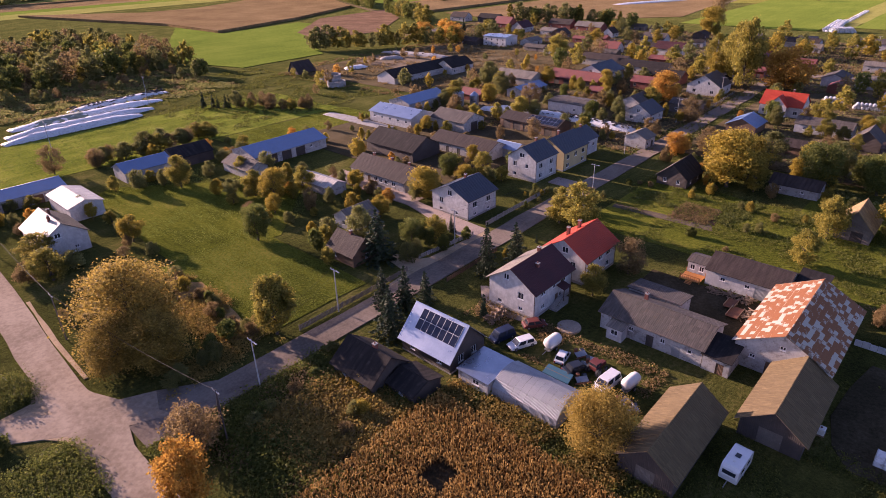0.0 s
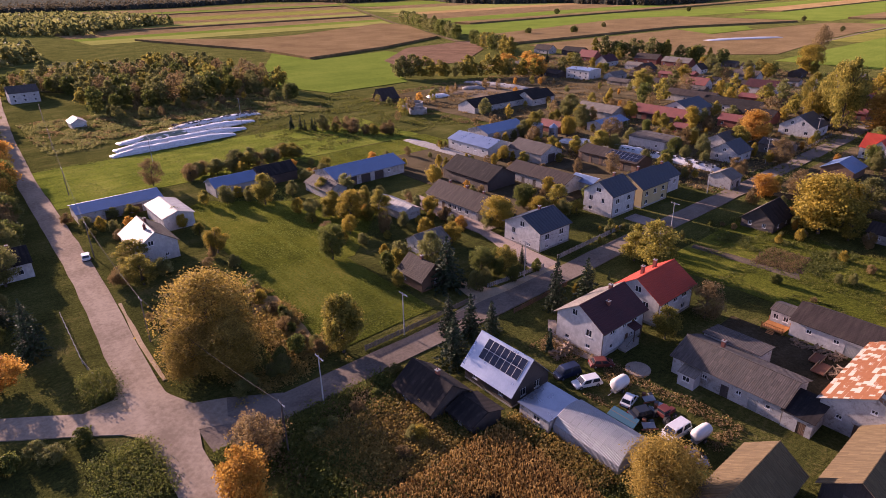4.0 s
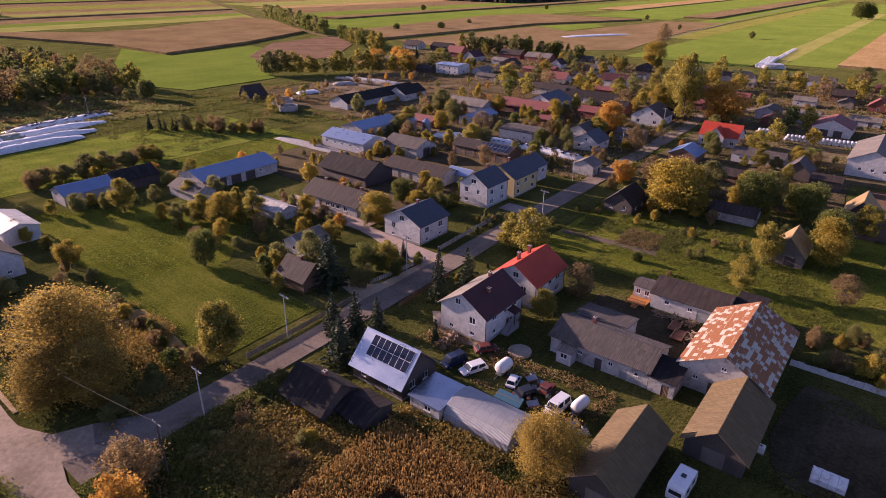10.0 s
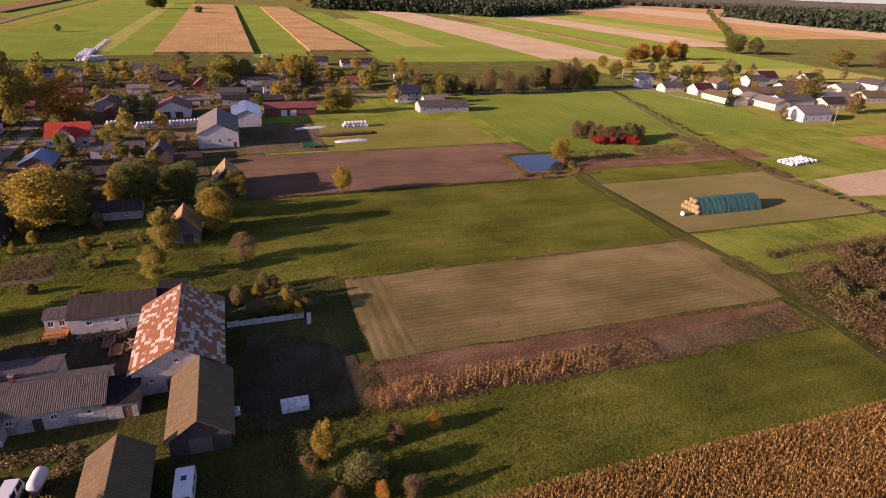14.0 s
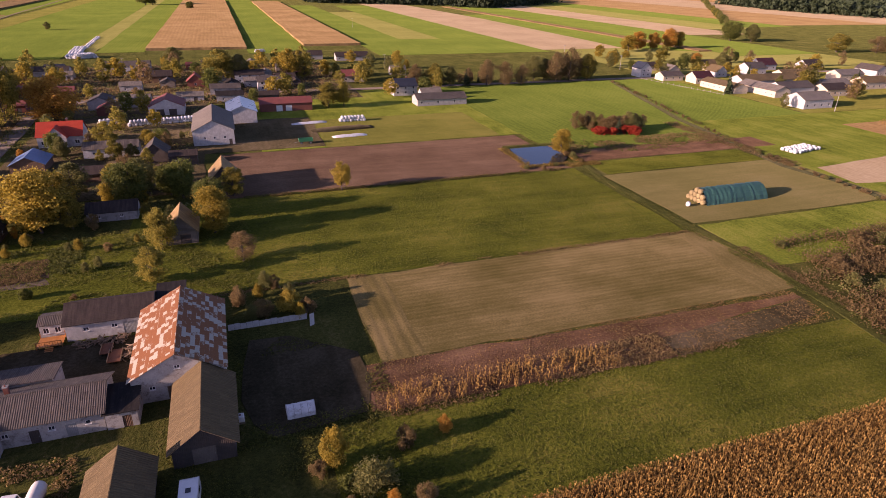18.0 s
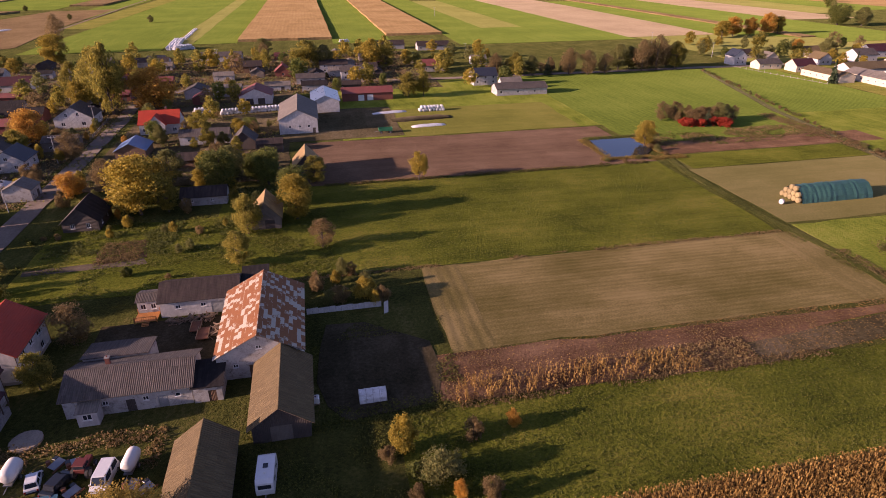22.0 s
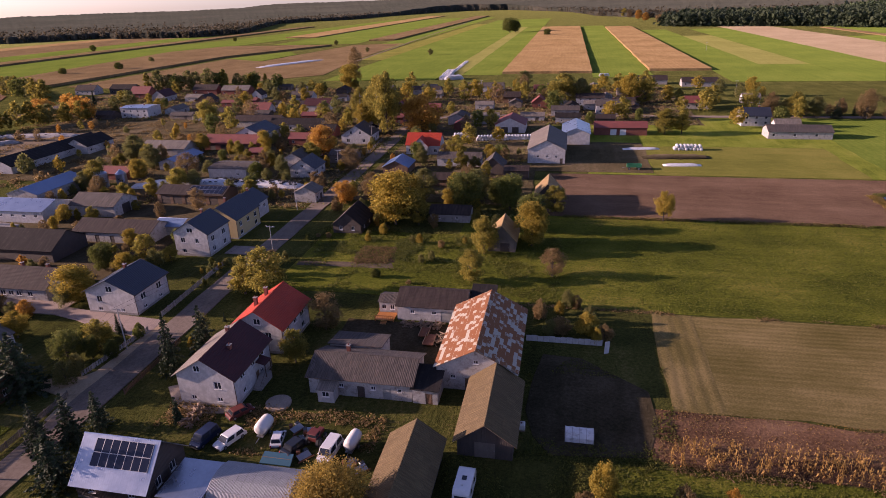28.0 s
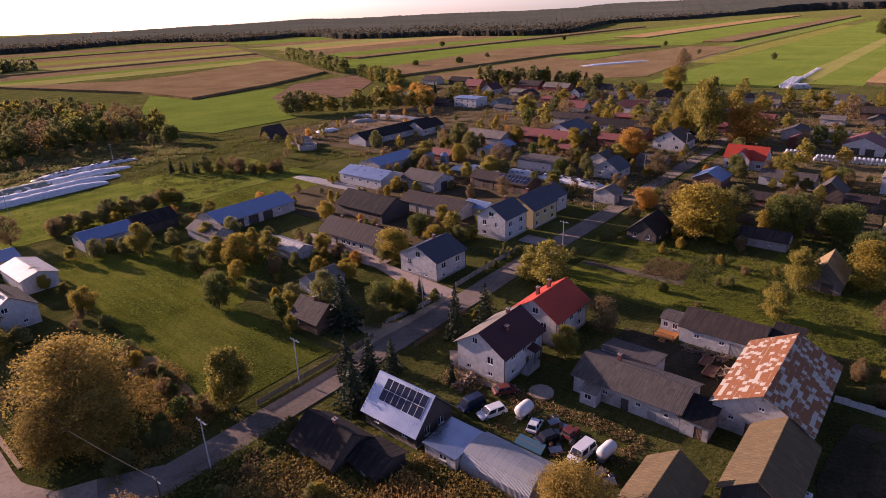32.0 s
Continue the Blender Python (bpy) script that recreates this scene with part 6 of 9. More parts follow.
kind("bush_g", "dense dark green bush", "bush", "bush", tree_meshes(31, 3, 0.1, 1.9, 1600, 0.16, 24, M["leaf_green"], M["bark"], "round", 0.06))


def tree(key, x, y, h, w):
    """A tree of height h and crown breadth w in metres at world x, y."""
    breadth = {"poplar": 3.8, "column": 6.0, "spruce": 5.2, "spruce2": 6.4, "thuja": 3.2, "birch": 7.0, "yellow2": 7.4, "mix2": 7.6}.get(key, 8.6)
    tall = 10.0
    if key.startswith("bush"):
        breadth, tall = 3.8, 3.0
    return plant_tree(KINDS, key, x, y, h / tall, w / breadth)


tree("gold", -52.5, 84, 13.8, 18)
tree("gold", -51, 75, 9.5, 11)
tree("gold", -45, 76, 9.5, 11)
tree("column", -29, 84, 11.5, 7.4)
tree("green", -42, 120, 9, 7.7)
tree("orange", -31, 50, 9.5, 7.5)
tree("brown", -33, 58, 7.5, 8.5)
for k, x, y, h, w in (("spruce2", -10, 83, 9.2, 7.0), ("spruce", -8, 91, 8.8, 5.2), ("spruce", -12, 92, 8.0, 4.8), ("spruce2", 7, 102.5, 11.5, 5.2), ("spruce", 13, 107, 9.2, 5.6), ("spruce", -4.5, 93, 6.5, 4.2), ("thuja", 5.5, 87.5, 5.0, 1.6)):
    tree(k, x, y, h, w)
tree("spruce2", -14.5, 109.5, 11.5, 9.5)
tree("olive", -19, 117, 9, 7)
tree("green", -8, 116, 6.5, 6)
tree("mix", -3, 118, 6, 6)
tree("yellow", -44, 143, 8.8, 9.0)
tree("mix2", -38, 149, 7, 7)
tree("mix", -50, 147, 7, 7)
tree("yellow", -6, 142.5, 8.6, 9.8)
tree("mix", -72, 154, 9.2, 7.6)
tree("yellow2", -70, 121, 6.4, 6)
tree("mix2", -85, 112, 6.5, 9)
tree("mix2", -78, 104, 7.0, 8)
tree("birch", 29, 122, 11.5, 10)
tree("mix2", 25, 126, 8.5, 7)
tree("brown", 34, 102, 7.6, 7.8)
tree("mix", 25.5, 94, 6.4, 5.5)
tree("gold", 18, 57, 9.2, 9.7)
tree("yellow", 71, 146, 15, 16)
tree("yellow2", 78, 150, 12, 11)
tree("orange", 67, 172, 7.2, 8)
tree("brown", 83, 206, 9.4, 9)
tree("orange", *uv(276, 65), 18, 21)
tree("mix", *uv(272, 80), 28, 15)
tree("birch", *uv(279, 86), 27, 14)
tree("birch", *uv(292, 92), 21, 12)
tree("birch", *uv(303, 103), 18, 10)
tree("yellow2", *uv(276, 93), 14, 9)
tree("yellow", *uv(418, 148), 18, 18)
tree("brown", *uv(470, 162), 26, 15)
tree("orange", 84, 236, 12.5, 13)
tree("mix", 76, 228, 8, 9)
tree("mix", 79, 115, 9.6, 8.0)
tree("mix2", 68, 104, 7.4, 6.4)
tree("yellow", 91.5, 112.6, 11.6, 9.6)
tree("green", 92, 143, 12.5, 12)
tree("olive", 100, 150, 10, 11)
tree("green", 104, 138, 11, 10)
tree("mix2", 112, 128, 8, 8)
tree("olive", 88, 160, 10, 11)
tree("green", 98, 121, 10.5, 9)
tree("brown", 84, 96, 6.8, 6.8)
tree("bush_y", *uv(103.5, -5), 4.2, 6.0)
tree("bush_b", *uv(103, -0.5), 3.4, 4.2)
tree("bush_b", *uv(101.5, -8), 3.0, 3.6)
tree("bush_y", 47, 43, 5.6, 4.8)
tree("bush", 46.3, 36.6, 4.2, 6.0)
tree("bush_g", 44.4, 38.8, 2.2, 3.6)
tree("bush_o", 59, 34, 3.0, 2.6)
tree("bush_b", 54, 37, 3.4, 3.0)
tree("bush_o", 45.2, 33, 2.6, 2.4)
tree("bush_b", 42, 37, 2.2, 2.2)
tree("bush_b", 47.2, 30, 3.4, 3.0)
tree("bush_b", 44.6, 43.5, 2.2, 2.6)
tree("yellow2", 131, 106, 8.6, 6)
tree("yellow", 201, 66, 8.8, 8.2)
for x, y, h, w, k in ((345, 118, 17, 13, "brown"), (354, 113, 19, 14, "brown"), (362, 105, 15, 11, "mix2"), (318, 138, 13, 12, "brown"), (312, 146, 14, 12, "brown"), (325, 131, 11, 10, "brown"), (300, 162, 10, 10, "olive"), (293, 168, 12, 10, "mix2"), (305, 155, 9, 6, "spruce"), (286, 176, 12, 9, "brown"), (-15, 421, 12, 17, "orange"), (19, 275, 10.5, 11, "olive"), (23, 256, 9.5, 9, "olive"), (60, 341, 12.5, 14, "mix"), (238, 268, 17, 20, "mix"), (246, 262, 14, 14, "olive"), (266, 246, 17, 13, "yellow2"), (272, 240, 13, 12, "mix2"), (218, 180, 11, 12, "mix"), (224, 176, 9, 8, "yellow2"), (264, 337, 11, 15, "olive"), (673, 900, 26, 34, "green"), (680, 894, 20, 22, "green"), (648, 771, 11, 15, "green")):
    tree(k, x, y, h, w)
for x, y, h, w, k in ((527, 120, 13, 16, "yellow"), (545, 116, 15, 16, "orange"), (556, 106, 14, 13, "orange"), (571, 96, 17, 16, "orange"), (580, 90, 14, 12, "yellow"), (684, 58, 19, 26, "green"), (690, 40, 16, 18, "olive"), (640, -30, 15, 22, "mix2"), (655, -60, 14, 20, "brown"), (470, 60, 9, 9, "orange"), (455, 42, 12, 12, "olive")):
    tree(k, x, y, h, w)


FOOT += [(266, 28, 6, 24), (450, 82, 26, 10), (251, -45, 6, 10)]


# ---- more trees by block ----
def grove(u0, u1, v0, v1, count, keys, h0, h1, seed, ratio=0.9, join=""):
    rng = random.Random(seed)
    spots = []
    made = 0
    for _ in range(count * 12):
        if made >= count:
            break
        u, v = rng.uniform(u0, u1), rng.uniform(v0, v1)
        h = rng.uniform(h0, h1)
        k = rng.choice(keys)
        w = h * ratio * rng.uniform(0.75, 1.15)
        if k in ("spruce", "spruce2", "thuja", "poplar"):
            w *= 0.5
        if clear(u, v, w * 0.3):
            if join:
                spots.append((k, *uv(u, v), h, w))
            else:
                tree(k, *uv(u, v), h, w)
            FOOT.append((u, v, w * 0.25, w * 0.25))
            made += 1
    if join:
        joined("tree_group", join, spots, seed)


def joined(name, label, spots, seed):
    """Many trees too alike and far to pick apart, as one mesh with thinned crowns: stuff."""
    rng = np.random.default_rng(seed)
    groups = {}
    for k, x, y, h, w in spots:
        me = KINDS[k][1]
        n = len(me.vertices)
        co = np.empty(n * 3)
        me.vertices.foreach_get("co", co)
        q = co.reshape(-1, 4, 3)
        q = q[rng.permutation(len(q))[: max(500, len(q) // 8)]]
        c = q.mean(axis=1, keepdims=True)
        q = c + (q - c) * 2.4
        breadth, tall = {"poplar": (3.8, 10), "birch": (7.0, 10)}.get(k, (8.6, 10))
        if k.startswith("bush"):
            breadth, tall = 3.8, 3.0
        if k.startswith("spruce") or k == "thuja":
            breadth = 5.2
        a = rng.uniform(0, math.tau)
        p = q.reshape(-1, 3) * (w / breadth, w / breadth, h / tall)
        p = np.stack([p[:, 0] * math.cos(a) - p[:, 1] * math.sin(a) + x, p[:, 0] * math.sin(a) + p[:, 1] * math.cos(a) + y, np.maximum(p[:, 2], 0)], 1)
        t = []
        for s in range(3):
            an = a + s * math.tau / 3
            t += [(x + math.cos(an) * 0.2, y + math.sin(an) * 0.2, 0)]
        groups.setdefault(me.materials[0].name, [me.materials[0], []])[1].append(p)
    vs, fi, mats = [], [], []
    for mat, ps in groups.values():
        mats.append(mat)
        p = np.concatenate(ps)
        vs.append(p)
        fi.append(np.full(len(p) // 4, len(mats) - 1))
    v = np.concatenate(vs)
    me = bpy.data.meshes.new(name)
    me.from_pydata(v.tolist(), [], np.arange(len(v)).reshape(-1, 4).tolist())
    for mat in mats:
        me.materials.append(mat)
    me.polygons.foreach_set("material_index", np.concatenate(fi).astype(np.int32))
    return tagged(new(name, me), label, "trees", "", "stuff")


def row(ua, va, ub, vb, count, keys, h0, h1, seed, ratio=0.9, sway=1.5, join=""):
    rng = random.Random(seed)
    spots = []
    for i in range(count):
        t = (i + rng.uniform(0.2, 0.8)) / count
        h = rng.uniform(h0, h1)
        k = rng.choice(keys)
        w = h * ratio * rng.uniform(0.8, 1.2) * (0.5 if k in ("spruce", "spruce2", "thuja", "poplar") else 1)
        x, y = uv(ua + (ub - ua) * t + rng.uniform(-sway, sway), va + (vb - va) * t + rng.uniform(-sway, sway))
        if join:
            spots.append((k, x, y, h, w))
        else:
            tree(k, x, y, h, w)
    if join:
        joined("tree_group", join, spots, seed)


AUT = ["mix", "mix2", "olive", "yellow2", "brown", "green", "yellow"]
DARK = ["olive", "green", "mix2", "brown"]
BUSH = ["bush", "bush_b", "bush_y", "bush_g"]
# wood behind the silage heaps
grove(62, 163, 332, 465, 145, ["olive", "green", "olive", "brown", "mix", "olive", "mix2"], 9, 16, 1, 0.85, join="dense mixed autumn wood behind the silage heaps")
grove(66, 150, 300, 335, 34, ["olive", "bush", "brown", "bush_b", "bush", "yellow2"], 3, 6, 2, join="scrub and young trees at the wood edge")
grove(-30, 90, 414, 480, 70, ["olive", "green", "brown", "mix2"], 7, 13, 3, join="dark trees along the western road")
grove(-14, 7, 165, 330, 34, ["olive", "green", "spruce2", "brown", "green", "olive"], 6, 11, 33)
grove(-14, 4, 120, 165, 8, ["olive", "green", "spruce2", "bush_g"], 3, 7, 331)
tree("orange", *uv(-3, 104), 7.0, 8.5)
tree("spruce2", *uv(2.6, 112), 9.0, 6.5)
tree("spruce2", *uv(3.2, 120), 8.0, 5.5)
tree("spruce", *uv(0, 127), 7.0, 5.0)
row(3, 146, 8.5, 200, 9, ["green", "olive", "brown", "olive"], 7, 11, 332, 0.95, 1.6)
row(8.5, 200, 13, 262, 11, ["olive", "green", "mix2", "orange", "green"], 9, 13, 333, 0.95, 1.6)
row(13, 262, 21, 348, 12, ["green", "olive", "brown", "olive"], 9, 13, 334, 0.95, 2.0, join="dark trees along the western road")
row(-6, 84, 4, 82, 5, ["bush", "bush_g"], 1.5, 2.4, 6, 1.5)
row(56, 195, 100, 198, 24, ["olive", "brown", "birch", "olive", "mix2", "brown"], 3.6, 6.4, 7, 1.25, 2.4)
tree("brown", *uv(48, 197), 9, 8)
row(117, 238, 126, 226, 6, ["thuja", "spruce", "olive"], 5, 7, 8)
row(126, 225, 142, 202, 14, ["brown", "bush_b", "mix2", "bush_b", "birch"], 2.4, 7, 88, 0.9, 3.0)
row(146, 300, 152, 304, 3, ["olive", "green"], 8, 10, 9, join="dark trees at the wood corner")
row(232, 322, 300, 262, 20, ["olive", "mix2", "poplar", "birch", "olive", "poplar"], 9, 15, 10, join="tall autumn trees behind the works yard")
row(330, 300, 300, 262, 9, ["orange", "yellow", "mix", "green", "olive"], 9, 13, 11, join="bright autumn trees at the northern street")
row(405, 300, 420, 200, 14, ["poplar", "olive", "poplar", "green"], 12, 17, 12, join="tall trees behind the northern street")
row(366, 348, 410, 440, 12, ["green", "olive", "mix2"], 11, 16, 13, join="dark trees before the far fields")
row(425, 478, 556, 745, 26, ["green", "olive"], 13, 19, 14, join="avenue of trees in the far fields")
# village blocks
grove(108, 175, 96, 150, 14, AUT, 4, 7.5, 15)
grove(116, 128, 92, 112, 7, ["bush", "brown", "mix2", "bush_b"], 3, 5, 16)
grove(176, 250, 96, 160, 16, AUT, 5, 10, 17)
grove(150, 235, 18, 62, 22, DARK + ["mix", "yellow"], 5, 9, 18)
grove(250, 330, 20, 66, 12, AUT, 6, 11, 19, join="autumn trees in the rear gardens")
grove(255, 330, 100, 170, 22, AUT, 6, 12, 20, join="autumn trees in the village core")
grove(290, 420, -110, 20, 34, AUT, 6, 12, 21, join="gardens with autumn trees at the village edge")
grove(330, 420, 20, 120, 24, AUT, 7, 13, 22, join="autumn trees among the rear farms")
grove(320, 420, 130, 300, 34, AUT + ["spruce"], 6, 12, 23, join="autumn trees among the northern houses")
grove(150, 250, 170, 270, 12, ["olive", "brown", "bush_b", "mix2"], 4, 8, 24, join="low trees round the works yard")
grove(70, 100, 96, 140, 16, ["mix", "olive", "bush_b", "bush", "yellow2", "brown"], 3, 6, 25)
grove(60, 78, 78, 104, 7, ["bush_g", "olive", "bush", "mix"], 2.5, 4.5, 26)
grove(84, 100, 60, 68, 5, ["bush", "bush_y", "spruce"], 2, 4, 27)
grove(82, 92, 74.8, 88, 8, ["bush_g", "green", "spruce", "bush", "mix"], 2.5, 5, 28)
grove(108, 130, 62, 69, 6, ["bush", "bush_b", "mix2"], 2.5, 5, 29)
grove(130, 150, 20, 52, 8, ["bush", "bush_b", "mix2", "bush_y"], 2, 4, 30)
grove(100, 114, -8, 4, 7, ["bush", "bush_b", "bush_y"], 2.5, 4.5, 31)
grove(225, 350, -420, -245, 46, AUT + ["spruce"], 6, 12, 32, join="trees among the far hamlet houses")
grove(330, 420, -380, -235, 12, AUT, 7, 13, 34, join="trees behind the far hamlet")
row(327, -95, 328, -150, 9, ["brown", "bush_b", "olive", "spruce"], 5, 9, 35)
row(327, -165, 328, -205, 7, ["brown", "olive"], 8, 14, 36)
# pond edge, red sumacs and the thicket by the track
row(168, -80, 172, -102, 5, ["bush_b", "bush"], 0.8, 1.6, 37, 1.4)
row(170, -106, 194, -108, 8, ["bush_b", "bush"], 1.2, 2.4, 38, 1.4)
row(206.4, -132, 203.6, -139, 4, ["bush_r"], 2.2, 3.4, 39, 1.8)
row(202.2, -143.6, 200.2, -149, 4, ["bush_r"], 2.4, 3.6, 40, 1.7)
tree("spruce", *uv(203.2, -141.4), 6.2, 4.4)
row(209.5, -137, 205.5, -149, 6, ["bush", "brown", "bush_b"], 4.6, 6.4, 47, 1.5)
row(214, -128, 208, -158, 9, ["brown", "olive", "bush_b", "brown"], 4, 8, 40)
grove(60, 100, -185, -112, 34, ["bush_b", "bush_b", "bush", "bush_b"], 1.8, 3.2, 41, 1.5, join="brown willow thicket beside the field track")


scatter("tall_weeds", "dry scrub along the ploughed field edge", "weeds", 166.8, 168.4, -97, -2, 1000, 0.16, 0.55, M["leaf_brown"], 441, 0.25, per=6)
scatter("tall_weeds", "green grass along the ploughed field edge", "weeds", 166.4, 168.2, -97, 0, 1200, 0.14, 0.45, M["blade_dull"], 442, 0.1, per=5)
row(640, -590, 1400, -1200, 26, ["olive", "green", "mix2"], 8, 15, 45, join="tree line along the far field road")
row(39, 78, 40.5, 112, 12, ["bush", "bush_b", "bush_y", "bush_g", "bush_b"], 1.8, 3.4, 46, 1.2)
row(25, 78, 37, 82, 7, ["bush_g", "bush", "olive"], 2, 3.6, 47, 1.2)
row(22, 62, 52, 66, 9, ["bush", "bush_b", "bush_g"], 1.4, 2.6, 48, 1.4)
row(35, 50, 50, 62, 8, ["bush_b", "bush", "bush_y"], 1.4, 2.6, 49, 1.4)
row(42, 120, 43, 168, 7, ["mix2", "bush", "olive", "yellow2", "bush_b"], 2.5, 5, 50)
row(50, 168, 90, 150, 7, ["mix", "olive", "bush"], 3, 6, 51)
for u, v, h in ((690, 150, 7), (745, 240, 6), (880, 330, 7), (560, 440, 9), (520, 470, 8), (640, 460, 7), (1010, 560, 9), (830, 690, 10)):
    tree("green" if h > 7 else "olive", *uv(u, v), h, h * 1.1)
row(107, -170, 174, -175, 26, ["bush_b", "bush", "bush_b"], 0.7, 1.5, 120, 1.6, 0.9, join="weeds and low bushes along the field ditch")
row(174, -175, 315, -212, 44, ["bush_b", "bush", "bush_b"], 0.7, 1.6, 121, 1.6, 0.9, join="low bushes along the far field ditch")
# garden shrubs between the farms
GARDEN = ["bush", "bush_b", "bush_y", "mix2", "bush", "brown", "bush_o"]
grove(66, 100, 100, 145, 20, GARDEN, 2.0, 4.5, 101, 1.2)
grove(108, 134, 74.5, 82, 10, ["bush", "bush_y", "bush_g"], 1.2, 2.4, 102)
grove(108, 172, 120, 172, 34, GARDEN, 2.0, 5.0, 103)
grove(172, 250, 76, 100, 20, GARDEN + ["yellow2"], 2.5, 5.5, 104)
grove(165, 262, 100, 172, 44, GARDEN + ["mix", "olive"], 3.0, 7.0, 105)
grove(152, 240, 16, 68, 34, GARDEN + ["mix"], 2.2, 5.0, 106)
grove(112, 152, 2, 68, 10, ["bush", "bush_b", "bush_g"], 1.0, 2.2, 107, 1.4)
grove(176, 300, 172, 262, 30, GARDEN + ["olive"], 2.5, 6.0, 108, join="shrubs and young trees in the works yard")
grove(20, 40, 104, 190, 22, GARDEN, 2.0, 4.2, 109, 1.25)
grove(60, 100, 166, 192, 14, GARDEN + ["olive"], 2.0, 4.5, 110, 1.25)

# low growth
scatter("hedge", "dense low green hedge along the road corner", "hedge", 3.5, 11, 55, 77, 3200, 0.11, 1.5, M["hedge"], 201, 0.05, per=10)
scatter("tall_weeds", "green weeds at the street corner", "weeds", 16.6, 22, 60, 68.6, 800, 0.11, 0.8, M["hedge"], 206, 0.0, per=8)
scatter("hedge", "dense rounded hedge at the junction", "hedge", 7.4, 10.2, 90.8, 98, 800, 0.1, 2.0, M["hedge"], 202, 0.0, per=12)
for k, (a0, a1, b0, b1, cnt) in enumerate(((44, 72, -190, -103, 5200), (66, 86, -195, -107, 4200), (82, 101, -195, -115, 4200))):
    scatter("thicket", "dense brown-olive willow thicket beside the field track", "thicket", a0, a1, b0, b1, cnt, 0.17, 2.6, M["leaf_thicket"], 203 + 7 * k, 0.18, per=9)
    scatter("thicket", "greener willows among the brown thicket", "thicket", a0, a1, b0, b1, cnt // 5, 0.16, 2.2, M["leaf_olive"], 303 + 7 * k, 0.5, per=9)
scatter("tall_weeds", "golden grass along the thicket edge", "weeds", 50, 102, -108, -104.5, 1500, 0.11, 0.45, M["leaf_brown"], 209, 0.0, per=4)
scatter("grass_tufts", "sunlit grass on the silage meadow", "grass", 24, 150, 193, 242, 16000, 0.16, 0.3, M["blade"], 204, 0.1, per=2)
scatter("grass_tufts", "grass behind the blue barn", "grass", 96, 152, 172, 192, 4000, 0.15, 0.3, M["blade"], 205, 0.1, per=2)
scatter("tall_weeds", "rank yellow-brown weeds and brambles before the maize", "weeds", 28, 45, 43, 62, 5600, 0.15, 1.35, M["weed"], 61, 0.15, per=7)
scatter("tall_weeds", "green brambles and nettles by the cottage", "weeds", 22, 46, 42, 68, 8000, 0.15, 1.3, M["hedge"], 611, 0.12, per=7, holes=[(31, 43, 45, 60)])
scatter("tall_weeds", "brown seed heads among the brambles", "weeds", 22, 47, 42, 67, 2600, 0.14, 1.3, M["leaf_brown"], 617, 0.35, per=6)
scatter("tall_weeds", "tall golden weeds beside the street meadow", "weeds", 35, 43.5, 79, 108, 4600, 0.13, 0.9, M["weed"], 612, 0.25)
scatter("grass_tufts", "tussocks on the street meadow", "grass", 41, 64, 79, 116, 15000, 0.085, 0.2, M["blade"], 613, 0.0, per=2)
scatter("grass_tufts", "tussocks on the meadow by the maize", "grass", 50, 71, -100, -8, 17000, 0.09, 0.2, M["blade_dull"], 614, 0.0, per=2)
scatter("grass_tufts", "tussocks in the orchard", "grass", 46, 84, 116, 168, 14000, 0.09, 0.22, M["blade"], 615, 0.2, per=2)
scatter("grass_tufts", "tussocks on the long meadow", "grass", 114, 166, -99, 24, 26000, 0.11, 0.24, M["blade_dull"], 616, 0.0, per=2)
scatter("tall_weeds", "rank weeds and herbs along the street edge", "weeds", 23, 44, 75.5, 112, 9000, 0.14, 0.9, M["weed"], 62, 0.25, holes=[(41, 64, 79, 116)])
scatter("tall_weeds", "brown brush and stalks between the house and the parked vehicles", "weeds", 69.2, 71.6, 33, 57, 900, 0.12, 0.8, M["leaf_brown"], 645, 0.1, per=6)
for a0, a1, b0, b1, cnt, mat in ((171.6, 173.4, -102, -85, 420, "weed"), (172, 195, -89.5, -86.5, 420, "weed"), (193.8, 196.8, -108, -89, 480, "hedge"), (174, 193, -108, -105.6, 380, "corn"), (168.6, 172, -112, -100, 420, "weed")):
    scatter("reed_fringe", "dry reeds and herbs along the pond bank", "reeds", a0, a1, b0, b1, cnt, 0.13, 0.75, M[mat], 63 + int(a0), 0.0, per=6)
scatter("tall_weeds", "brown herbs on the fallow strip", "weeds", 184, 198, -178, -108, 2600, 0.16, 0.6, M["leaf_brown"], 631, 0.15, per=5)
scatter("tall_weeds", "green herbs on the fallow strip", "weeds", 180, 196, -178, -108, 1500, 0.16, 0.5, M["blade_dull"], 632, 0.3, per=5)
scatter("tall_weeds", "dry weeds along the weedy ditch", "weeds", 150, 215, -178, -171, 1200, 0.16, 0.7, M["leaf_brown"], 633, 0.1, per=6)
scatter("tall_weeds", "unkempt garden plants by the parked vehicles", "weeds", 60, 75, 24, 58, 2600, 0.14, 0.6, M["leaf_brown"], 64, 0.4, holes=[(53, 64, 29, 58), (65, 72, 26, 50)])
scatter("grass_tufts", "rough tussocky grass in the gardens", "grass", 114, 152, 0, 64, 11000, 0.14, 0.4, M["blade_dull"], 65, 0.35, per=3)
scatter("grass_tufts", "rough grass behind the barns", "grass", 50, 74, -14, 14, 5000, 0.10, 0.3, M["blade_dull"], 66, 0.3, per=3)
scatter("grass_tufts", "dark grass and weeds creeping into the yard", "grass", 69, 97, -17, 5, 5200, 0.11, 0.28, M["blade_dull"], 671, 0.35, per=4, holes=[(73, 90, -12, 2)])
